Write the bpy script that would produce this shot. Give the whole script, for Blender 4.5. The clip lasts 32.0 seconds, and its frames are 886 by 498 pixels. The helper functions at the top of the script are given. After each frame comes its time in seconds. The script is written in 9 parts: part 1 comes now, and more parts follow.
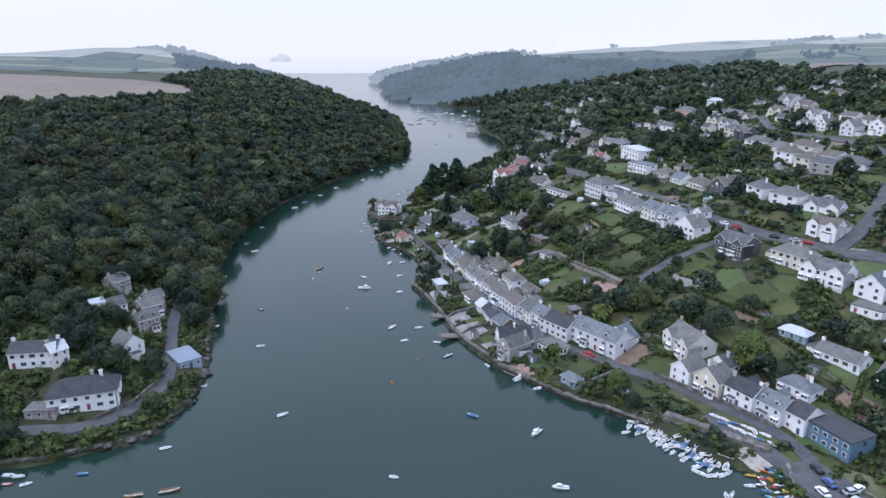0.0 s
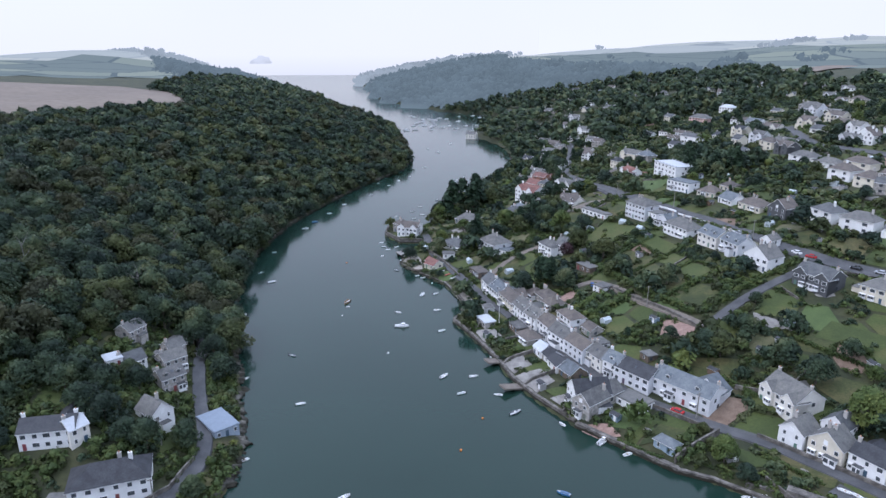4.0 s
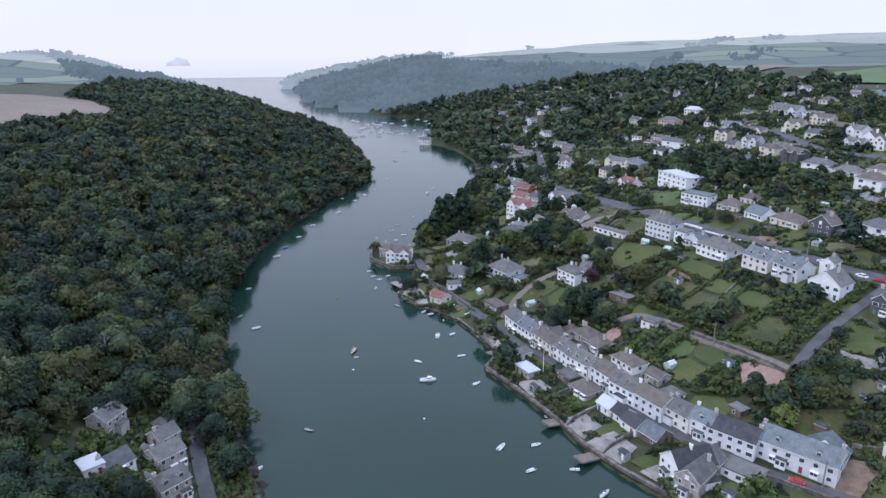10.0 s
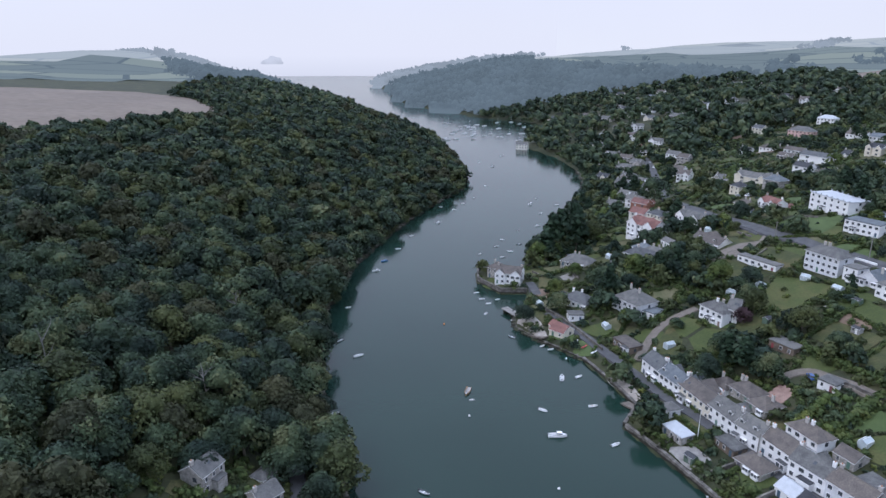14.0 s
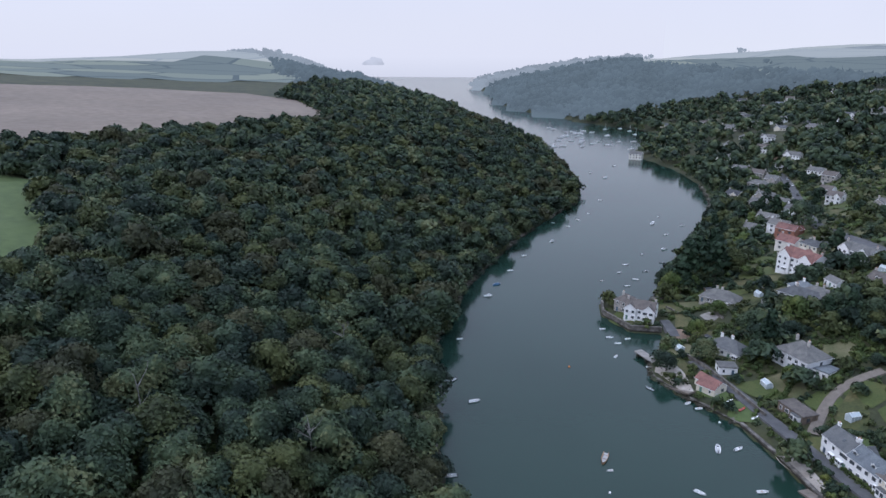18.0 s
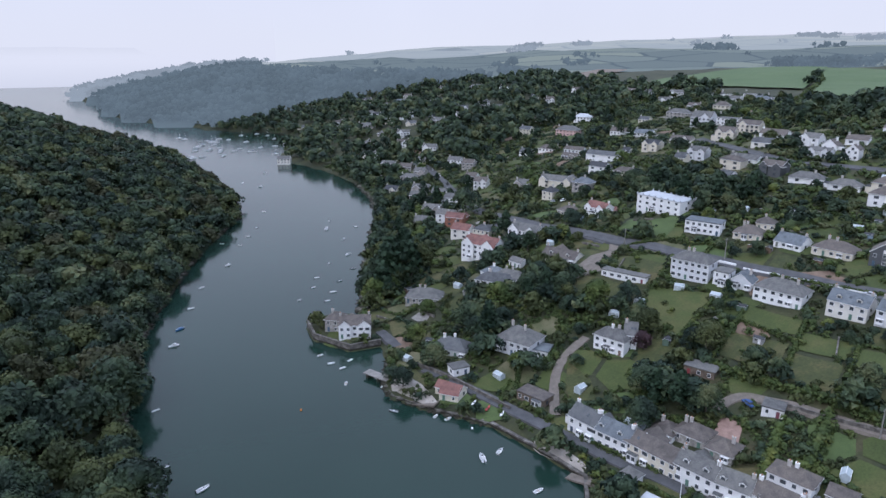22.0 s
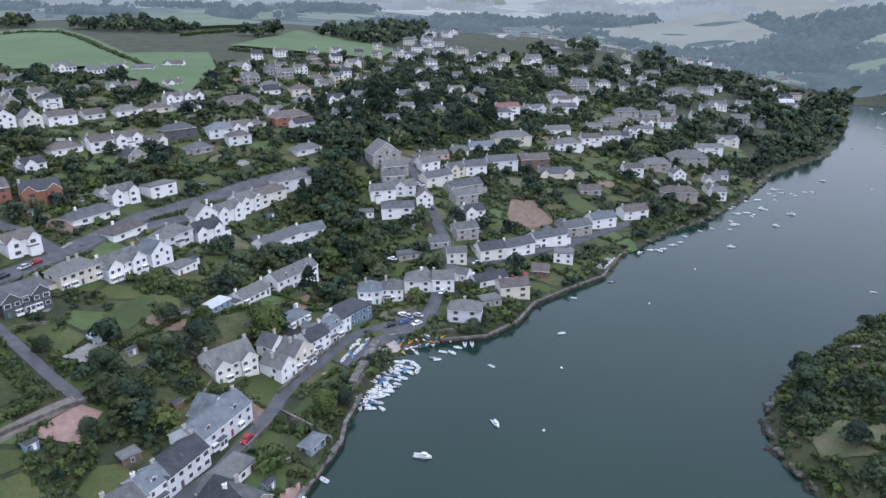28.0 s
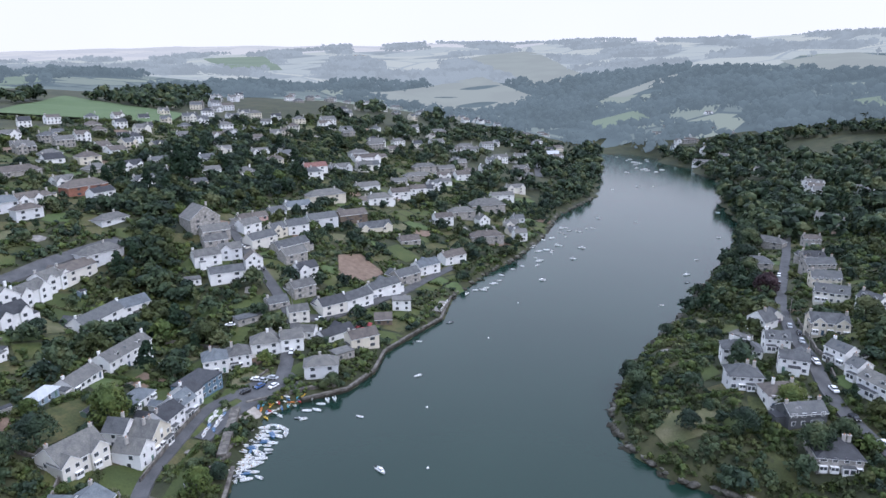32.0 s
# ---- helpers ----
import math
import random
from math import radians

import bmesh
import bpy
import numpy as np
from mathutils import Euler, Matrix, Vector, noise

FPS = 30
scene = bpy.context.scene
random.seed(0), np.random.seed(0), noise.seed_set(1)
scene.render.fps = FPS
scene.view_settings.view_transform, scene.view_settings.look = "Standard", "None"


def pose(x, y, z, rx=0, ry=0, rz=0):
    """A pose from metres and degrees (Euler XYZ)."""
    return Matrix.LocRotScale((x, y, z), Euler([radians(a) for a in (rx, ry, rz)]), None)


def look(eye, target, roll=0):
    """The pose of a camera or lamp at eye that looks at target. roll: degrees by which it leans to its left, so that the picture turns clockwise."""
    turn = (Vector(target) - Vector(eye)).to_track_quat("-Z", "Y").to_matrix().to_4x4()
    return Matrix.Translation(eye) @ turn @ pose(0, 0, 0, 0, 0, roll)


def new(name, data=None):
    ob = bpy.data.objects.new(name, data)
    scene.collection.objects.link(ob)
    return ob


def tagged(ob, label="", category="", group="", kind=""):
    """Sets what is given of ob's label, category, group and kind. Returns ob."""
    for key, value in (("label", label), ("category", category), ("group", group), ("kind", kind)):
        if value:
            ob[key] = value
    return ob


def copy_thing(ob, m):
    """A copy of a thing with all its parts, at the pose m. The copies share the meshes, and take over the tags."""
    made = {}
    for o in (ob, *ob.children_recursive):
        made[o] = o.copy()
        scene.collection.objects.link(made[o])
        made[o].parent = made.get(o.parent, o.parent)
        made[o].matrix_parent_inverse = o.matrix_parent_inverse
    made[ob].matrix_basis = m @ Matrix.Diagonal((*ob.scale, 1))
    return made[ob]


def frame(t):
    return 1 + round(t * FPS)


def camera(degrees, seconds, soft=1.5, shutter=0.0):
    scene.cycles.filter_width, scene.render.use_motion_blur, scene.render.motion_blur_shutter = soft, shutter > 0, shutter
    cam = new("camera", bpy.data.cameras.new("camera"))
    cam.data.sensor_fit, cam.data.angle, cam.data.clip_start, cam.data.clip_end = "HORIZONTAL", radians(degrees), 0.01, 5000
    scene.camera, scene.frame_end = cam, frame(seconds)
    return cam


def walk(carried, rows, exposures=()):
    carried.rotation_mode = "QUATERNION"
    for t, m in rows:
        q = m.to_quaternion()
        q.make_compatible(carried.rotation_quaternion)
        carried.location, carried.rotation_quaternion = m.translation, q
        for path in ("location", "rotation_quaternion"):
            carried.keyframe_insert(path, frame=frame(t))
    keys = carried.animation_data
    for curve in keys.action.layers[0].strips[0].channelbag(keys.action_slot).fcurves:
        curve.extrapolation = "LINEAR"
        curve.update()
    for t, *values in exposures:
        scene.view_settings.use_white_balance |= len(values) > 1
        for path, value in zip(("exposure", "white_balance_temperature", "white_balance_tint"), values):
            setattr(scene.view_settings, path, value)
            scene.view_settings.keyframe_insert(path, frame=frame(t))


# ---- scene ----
cam = camera(67.12, 32.0, soft=1.5)


def view(x, y, z, yaw, pitch, roll):
    """The flying camera: heading from +y to the left, pitch up, lean."""
    return pose(x * SCALE, y * SCALE, z * SCALE, 0, 0, yaw) @ pose(0, 0, 0, 90 + pitch) @ pose(0, 0, 0, 0, 0, roll)


SCALE = 1.17  # metres to one survey unit of the plan below
# seconds, x, y, z (survey units), heading, pitch, lean
FLIGHT = [
    (0, 0.00, 0.00, 94.77, 0.028, -17.085, -0.007),
    (0.5, -3.37, 3.96, 95.49, 0.161, -17.166, -0.001),
    (1, -6.51, 7.50, 96.32, 0.161, -17.217, -0.007),
    (1.5, -9.46, 10.72, 97.24, 0.170, -17.233, -0.016),
    (2, -12.40, 13.90, 98.09, 0.106, -17.218, -0.025),
    (2.5, -15.41, 17.14, 98.64, -0.335, -17.220, -0.035),
    (4.5, -27.64, 30.25, 99.92, -2.834, -17.087, -0.118),
    (5, -30.65, 33.49, 100.16, -3.948, -17.124, -0.147),
    (5.5, -33.60, 36.66, 100.33, -4.968, -17.083, -0.178),
    (6, -36.52, 39.84, 100.51, -5.720, -17.089, -0.192),
    (6.5, -39.40, 43.05, 100.67, -6.136, -17.137, -0.203),
    (7, -42.21, 46.28, 100.79, -6.553, -17.096, -0.222),
    (7.5, -44.93, 49.50, 100.87, -6.791, -17.122, -0.236),
    (8, -47.51, 52.78, 100.87, -6.856, -17.122, -0.240),
    (8.5, -49.85, 56.21, 100.85, -7.015, -17.040, -0.247),
    (9, -51.94, 59.85, 100.95, -7.829, -17.066, -0.270),
    (9.5, -53.80, 63.63, 101.10, -8.439, -17.170, -0.288),
    (10, -55.48, 67.41, 101.18, -8.660, -17.139, -0.292),
    (10.5, -57.07, 71.05, 101.26, -8.677, -17.136, -0.283),
    (11, -58.62, 74.63, 101.36, -8.694, -17.187, -0.275),
    (11.5, -60.19, 78.37, 101.33, -8.701, -17.185, -0.252),
    (12, -61.83, 82.29, 101.15, -8.395, -17.098, -0.207),
    (12.5, -63.36, 86.26, 101.00, -5.355, -17.121, -0.147),
    (13, -64.69, 90.22, 100.98, -1.902, -17.087, -0.098),
    (13.5, -66.08, 94.14, 101.10, -1.820, -17.143, -0.056),
    (14, -67.80, 97.98, 101.35, -1.809, -17.138, 0.003),
    (14.5, -69.77, 101.75, 101.62, -1.327, -17.239, 0.088),
    (15, -71.66, 105.43, 101.81, 0.770, -17.221, 0.171),
    (15.5, -73.23, 108.95, 101.94, 3.584, -17.195, 0.195),
    (17.5, -78.80, 122.51, 102.56, 6.110, -17.121, 0.110),
    (18, -80.41, 126.02, 102.66, 6.099, -17.081, 0.096),
    (18.5, -82.29, 129.68, 102.64, 5.996, -17.130, 0.093),
    (19, -84.25, 133.36, 102.56, 4.680, -17.063, 0.078),
    (19.5, -86.29, 137.09, 102.41, 2.317, -17.044, 0.052),
    (20, -88.43, 140.99, 102.15, -0.355, -16.980, 0.027),
    (20.5, -90.51, 145.04, 101.78, -4.562, -16.959, 0.002),
    (21, -92.42, 149.13, 101.35, -10.004, -16.874, -0.048),
    (21.5, -94.33, 153.32, 100.84, -17.762, -16.843, -0.110),
    (22, -96.43, 157.61, 100.12, -25.432, -16.748, -0.171),
    (22.5, -98.63, 161.74, 99.44, -33.083, -18.067, -0.206),
    (23, -100.59, 165.64, 99.23, -37.295, -24.699, -0.245),
    (23.5, -102.02, 169.63, 99.30, -44.754, -27.289, -0.312),
    (24, -102.96, 174.06, 99.31, -55.628, -27.095, -0.429),
    (24.5, -103.60, 178.83, 99.36, -63.209, -24.538, -0.551),
    (25, -103.97, 183.63, 99.63, -69.879, -19.922, -0.664),
    (25.5, -103.85, 188.20, 100.06, -78.894, -19.893, -0.767),
    (26, -102.89, 192.44, 100.34, -88.774, -20.195, -0.838),
    (26.5, -100.79, 196.34, 100.08, -98.385, -20.172, -0.786),
    (28.5, -89.56, 210.64, 97.70, -122.687, -19.692, -0.234),
    (29, -86.97, 213.46, 97.32, -125.378, -19.606, -0.183),
    (29.5, -85.10, 215.45, 97.32, -129.421, -19.589, -0.252),
    (30, -84.11, 217.29, 97.49, -133.319, -19.642, -0.349),
    (30.5, -83.87, 219.28, 97.65, -136.281, -19.566, -0.393),
    (31, -84.11, 221.43, 97.71, -137.726, -19.558, -0.373),
    (31.5, -84.65, 223.82, 97.51, -137.772, -19.060, -0.302),
    (32, -85.38, 226.46, 97.00, -137.915, -14.748, -0.210),
]
walk(cam, [(row[0], view(*row[1:])) for row in FLIGHT], exposures=[(0, 0.0, 5890, 20), (9, -0.02, 5890, 20), (14, -0.2, 5890, 20), (20, -0.27, 5890, 20), (23, -0.24, 5890, 20), (24.2, -0.12, 5890, 20), (25.5, -0.14, 5890, 20), (26.5, -0.14, 5890, 20), (28.5, 0.02, 5960, 20), (30, 0.14, 6010, 20), (31, 0.2, 6030, 20), (32, 0.06, 6030, 20)])

# ---------------------------------------------------------------- world and light
world = bpy.data.worlds.new("sky")
scene.world = world
world.use_nodes = True
wt = world.node_tree
wt.nodes.clear()
w_out = wt.nodes.new("ShaderNodeOutputWorld")
w_bg = wt.nodes.new("ShaderNodeBackground")
w_sky = wt.nodes.new("ShaderNodeTexSky")
w_sky.sky_type, w_sky.sun_disc = "NISHITA", False
w_sky.sun_elevation, w_sky.sun_rotation = radians(48), radians(257)
w_sky.air_density, w_sky.dust_density, w_sky.ozone_density = 1.0, 6.0, 1.5
w_hsv = wt.nodes.new("ShaderNodeHueSaturation")
w_hsv.inputs["Saturation"].default_value = 0.35
w_geo = wt.nodes.new("ShaderNodeTexCoord")
w_sep = wt.nodes.new("ShaderNodeSeparateXYZ")
w_ramp = wt.nodes.new("ShaderNodeValToRGB")
w_ramp.color_ramp.elements[0].position, w_ramp.color_ramp.elements[0].color = 0.0, (11.1, 11.6, 11.8, 1)
w_ramp.color_ramp.elements[1].position, w_ramp.color_ramp.elements[1].color = 1.0, (18, 21.5, 26, 1)
for w_at, w_col in ((0.1, (10.6, 11.2, 12.0, 1)), (0.4, (12.5, 14.4, 17, 1))):  # overcast: the zenith three times as bright as the horizon
    w_ramp.color_ramp.elements.new(w_at).color = w_col
w_noise = wt.nodes.new("ShaderNodeTexNoise")
w_noise.inputs["Scale"].default_value, w_noise.inputs["Detail"].default_value = 2.2, 4
w_mul = wt.nodes.new("ShaderNodeMix")
w_mul.data_type, w_mul.blend_type = "RGBA", "MULTIPLY"
w_mul.inputs["Factor"].default_value = 0.12
w_mix = wt.nodes.new("ShaderNodeMix")
w_mix.data_type = "RGBA"
w_mix.inputs["Factor"].default_value = 0.88
wt.links.new(w_sky.outputs["Color"], w_hsv.inputs["Color"])
wt.links.new(w_geo.outputs["Generated"], w_sep.inputs[0])
wt.links.new(w_geo.outputs["Generated"], w_noise.inputs["Vector"])
wt.links.new(w_sep.outputs["Z"], w_ramp.inputs[0])
wt.links.new(w_ramp.outputs[0], w_mul.inputs["A"])
wt.links.new(w_noise.outputs["Fac"], w_mul.inputs["B"])
wt.links.new(w_hsv.outputs["Color"], w_mix.inputs["A"])
wt.links.new(w_mul.outputs["Result"], w_mix.inputs["B"])
wt.links.new(w_mix.outputs["Result"], w_bg.inputs["Color"])
w_bg.inputs["Strength"].default_value = 0.1
wt.links.new(w_bg.outputs[0], w_out.inputs[0])

sun = new("sun", bpy.data.lights.new("sun", "SUN"))
sun.data.energy, sun.data.angle, sun.data.color = 1.3, radians(40), (1.0, 0.98, 0.95)
sun.matrix_world = look((-350, -80, 400), (0, 0, 0))

# ---------------------------------------------------------------- materials


def mat(name, stops, scale=1.0, rough=0.85, metal=0.0, bump=0.0, bump_scale=None, fine=0.0, island=0.0, obj=0.0, detail=5.0, distort=0.0, spec=0.4):
    """Procedural surface: noise through colour stops (position, r, g, b), a finer mottling, bump, and variation per piece."""
    m = bpy.data.materials.new(name)
    m.use_nodes = True
    nt = m.node_tree
    n, ln = nt.nodes, nt.links
    bsdf = n["Principled BSDF"]
    bsdf.inputs["Roughness"].default_value = rough
    bsdf.inputs["Metallic"].default_value = metal
    bsdf.inputs["Specular IOR Level"].default_value = spec
    geo = n.new("ShaderNodeNewGeometry")
    big = n.new("ShaderNodeTexNoise")
    big.inputs["Scale"].default_value, big.inputs["Detail"].default_value = scale, detail
    big.inputs["Distortion"].default_value = distort
    ln.new(geo.outputs["Position"], big.inputs["Vector"])
    ramp = n.new("ShaderNodeValToRGB")
    el = ramp.color_ramp.elements
    el[0].position, el[0].color = stops[0][0], (*stops[0][1:], 1)
    el[1].position, el[1].color = stops[-1][0], (*stops[-1][1:], 1)
    for s in stops[1:-1]:
        e = el.new(s[0])
        e.color = (*s[1:], 1)
    value = big.outputs["Fac"]
    for amount, source in ((island, geo.outputs["Random Per Island"]), (obj, None)):
        if amount:
            if source is None:
                source = n.new("ShaderNodeObjectInfo").outputs["Random"]
            add = n.new("ShaderNodeMath")
            add.operation = "MULTIPLY_ADD"
            ln.new(source, add.inputs[0])
            add.inputs[1].default_value = amount
            sub = n.new("ShaderNodeMath")
            sub.operation = "SUBTRACT"
            ln.new(value, sub.inputs[0])
            sub.inputs[1].default_value = amount / 2
            ln.new(sub.outputs[0], add.inputs[2])
            value = add.outputs[0]
    ln.new(value, ramp.inputs[0])
    colour = ramp.outputs[0]
    if fine or bump:
        small = n.new("ShaderNodeTexNoise")
        small.inputs["Scale"].default_value = bump_scale or scale * 12
        small.inputs["Detail"].default_value = 6
        ln.new(geo.outputs["Position"], small.inputs["Vector"])
        if fine:
            mix = n.new("ShaderNodeMix")
            mix.data_type, mix.blend_type = "RGBA", "OVERLAY"
            mix.inputs["Factor"].default_value = fine
            ln.new(colour, mix.inputs["A"])
            ln.new(small.outputs["Fac"], mix.inputs["B"])
            colour = mix.outputs["Result"]
        if bump:
            b = n.new("ShaderNodeBump")
            b.inputs["Strength"].default_value = min(1.0, bump)
            b.inputs["Distance"].default_value = max(0.05, bump * 0.3)
            ln.new(small.outputs["Fac"], b.inputs["Height"])
            ln.new(b.outputs[0], bsdf.inputs["Normal"])
    ln.new(colour, bsdf.inputs["Base Color"])
    return m


def plain(name, r, g, b, rough=0.6, metal=0.0, var=0.15, scale=0.8):
    """A painted or plain surface with slight weathering."""
    k = 1 - var
    return mat(name, [(0.3, r * k, g * k, b * k), (0.7, r, g, b)], scale=scale, rough=rough, metal=metal, fine=0.25, bump_scale=scale * 9, obj=0.1)


M_GROUND = mat("turf_and_soil", [(0.3, 0.0157, 0.0206, 0.009), (0.45, 0.0263, 0.032, 0.0114), (0.6, 0.0407, 0.0435, 0.0156), (0.75, 0.0592, 0.0503, 0.0239)], scale=0.07, fine=0.6, bump=0.6, bump_scale=0.6, distort=0.6)
M_LAWN = mat("mown_lawn", [(0.3, 0.0359, 0.0514, 0.0115), (0.55, 0.0503, 0.0671, 0.0149), (0.75, 0.0717, 0.0756, 0.0218)], scale=0.12, fine=0.5, bump_scale=1.5, bump=0.2, obj=0.3)
M_ROUGHGRASS = mat("rough_grass", [(0.3, 0.0291, 0.0388, 0.0106), (0.5, 0.0485, 0.0554, 0.0154), (0.72, 0.0864, 0.0762, 0.0297)], scale=0.15, fine=0.6, bump_scale=1.2, bump=0.4, obj=0.25)
M_MEADOW = mat("green_pasture", [(0.3, 0.0612, 0.1024, 0.0342), (0.7, 0.0828, 0.124, 0.0475)], scale=0.02, fine=0.3, bump_scale=0.4)
M_STUBBLE = mat("harvested_field", [(0.3, 0.1428, 0.1132, 0.08692), (0.7, 0.1848, 0.1476, 0.1132)], scale=0.012, fine=0.35, bump_scale=0.15)
M_LEAF = mat("broadleaf_foliage", [(0.345, 0.018, 0.0305, 0.0209), (0.45, 0.0289, 0.0468, 0.027), (0.537, 0.0433, 0.0647, 0.0333), (0.612, 0.0613, 0.0827, 0.0396), (0.674, 0.0902, 0.1005, 0.0459)], scale=0.075, rough=0.6, island=0.1, detail=1.5, fine=0.6, bump_scale=1.7, spec=0.14, bump=0.9)
M_LEAF_DARK = mat("conifer_foliage", [(0.25, 0.0108, 0.0245, 0.0149), (0.75, 0.027, 0.049, 0.0244)], scale=0.1, rough=0.6, island=0.3, detail=3, spec=0.14, bump=0.8, bump_scale=2.0, fine=0.5)
M_LEAF_LIGHT = mat("light_foliage", [(0.25, 0.0392, 0.0609, 0.0199), (0.5, 0.0652, 0.0941, 0.0281), (0.75, 0.1217, 0.1344, 0.0351)], scale=0.1, rough=0.6, island=0.14, detail=3, spec=0.14, bump=0.8, bump_scale=2.0, fine=0.5)
M_LEAF_RED = mat("copper_foliage", [(0.25, 0.025, 0.012, 0.016), (0.75, 0.06, 0.028, 0.03)], scale=0.2, rough=0.75, island=0.3, detail=3)
M_LEAF_OLIVE = mat("olive_foliage", [(0.36, 0.0297, 0.0396, 0.0175), (0.5, 0.0446, 0.0572, 0.0218), (0.64, 0.0655, 0.0762, 0.0276)], scale=0.09, rough=0.6, island=0.12, detail=2, fine=0.6, bump_scale=1.7, spec=0.14, bump=0.9)
M_LEAF_BROWN = mat("brownish_foliage", [(0.3, 0.0261, 0.0303, 0.0162), (0.5, 0.0392, 0.044, 0.0212), (0.7, 0.0594, 0.0605, 0.0287)], scale=0.09, rough=0.6, island=0.12, detail=2, fine=0.6, bump_scale=1.7, spec=0.14, bump=0.9)
M_LEAF_DEEP = mat("deep_green_foliage", [(0.36, 0.0145, 0.0261, 0.0192), (0.5, 0.025, 0.0422, 0.0277), (0.64, 0.0418, 0.0642, 0.0363)], scale=0.09, rough=0.6, island=0.12, detail=2, fine=0.6, bump_scale=1.7, spec=0.14, bump=0.9)
M_BARK = mat("bark", [(0.3, 0.07, 0.055, 0.042), (0.7, 0.16, 0.14, 0.115)], scale=1.5, bump=0.5)
M_HEDGE = mat("hedge_foliage", [(0.25, 0.0279, 0.0435, 0.0159), (0.5, 0.0488, 0.0716, 0.0226), (0.75, 0.0959, 0.1119, 0.0344)], scale=0.3, rough=0.6, island=0.12, detail=4, spec=0.14, bump=0.8, bump_scale=2.0, fine=0.5)

# ---------------------------------------------------------------- land form
TOWN_SHORE = [(700, -722), (560, -668), (470, -622), (400, -592), (369, -568), (306, -480), (179, -250), (162, -167), (132, -101), (118, -57), (112, -22), (101, 14), (86, 37), (84, 51), (79, 76), (70, 89), (66, 104), (71, 118),
              (72, 131), (62, 140), (54, 151), (44, 160), (36, 165), (16, 186), (8, 200), (3, 211), (0, 223), (-4, 235), (-9, 248), (-13, 258), (-6, 268), (-10, 283),
              (-15, 299), (-27, 314), (-34, 325), (-33, 336), (-26, 350), (-24, 360), (-35, 361), (-44, 376), (-43, 390), (-24, 388), (-20, 396), (-3, 440), (12, 478), (39, 539)]
TOWN_FAR = [(39, 539), (53, 586), (61, 643), (58, 702), (35, 789), (59, 870), (95, 905), (90, 960), (60, 1005), (31, 1030), (0, 1090), (-80, 1220), (-125, 1400), (-120, 1600), (-200, 1800), (200, 2300), (900, 3300), (2500, 4700)]
WOOD_SHORE = [(-420, 112), (-200, 127), (-130, 130), (-95, 135), (-83, 141), (-75, 147), (-70, 162), (-71, 180), (-77, 200), (-84, 225), (-91, 247), (-97, 270), (-104, 304), (-106, 321), (-105, 360),
              (-100, 401), (-87, 450), (-66, 512), (-40, 570), (-33, 620), (-35, 650), (-44, 727), (-55, 839), (-100, 960), (-190, 1130), (-285, 1300), (-400, 1560), (-540, 1860), (-800, 2080), (-1500, 2200), (-4900, 2400)]
OPP_SHORE = [(700, -745), (560, -692), (470, -645), (400, -614), (346, -592), (308, -560), (262, -530), (189, -463), (127, -391), (93, -289), (43, -199), (25, -85), (17, -43), (13, -14), (10, 12), (5, 37), (-2, 60), (-7, 68), (-17, 77), (-31, 82), (-45, 79), (-62, 72), (-95, 84), (-200, 84), (-420, 75)]
WATER_EDGE = TOWN_SHORE + TOWN_FAR[1:] + [(2500, 4900), (-4900, 4900)] + WOOD_SHORE[::-1] + OPP_SHORE[::-1]


def seg_distance(px, py, line):
    best = np.full(px.shape, 1e9)
    for (ax, ay), (bx, by) in zip(line[:-1], line[1:]):
        dx, dy = bx - ax, by - ay
        u = np.clip(((px - ax) * dx + (py - ay) * dy) / (dx * dx + dy * dy), 0, 1)
        best = np.minimum(best, np.hypot(px - ax - u * dx, py - ay - u * dy))
    return best


def inside(px, py, poly):
    hit = np.zeros(px.shape, bool)
    for (ax, ay), (bx, by) in zip(poly, poly[1:] + poly[:1]):
        if ay != by:
            hit ^= ((ay > py) != (by > py)) & (px < (bx - ax) * (py - ay) / (by - ay) + ax)
    return hit


def bump_at(px, py, x, y, sx, sy, h):
    return h * np.exp(-((px - x) / sx) ** 2 - ((py - y) / sy) ** 2)


def soft_noise(px, py, size, seed):
    a = np.sin(px / size * 1.7 + seed) * np.cos(py / size * 1.3 - seed * 2.1)
    b = np.sin((px * 0.6 + py * 0.8) / size * 2.9 + seed * 1.3) * 0.5
    c = np.cos((px * 0.8 - py * 0.6) / size * 4.7 - seed) * 0.25
    return (a + b + c) / 1.75


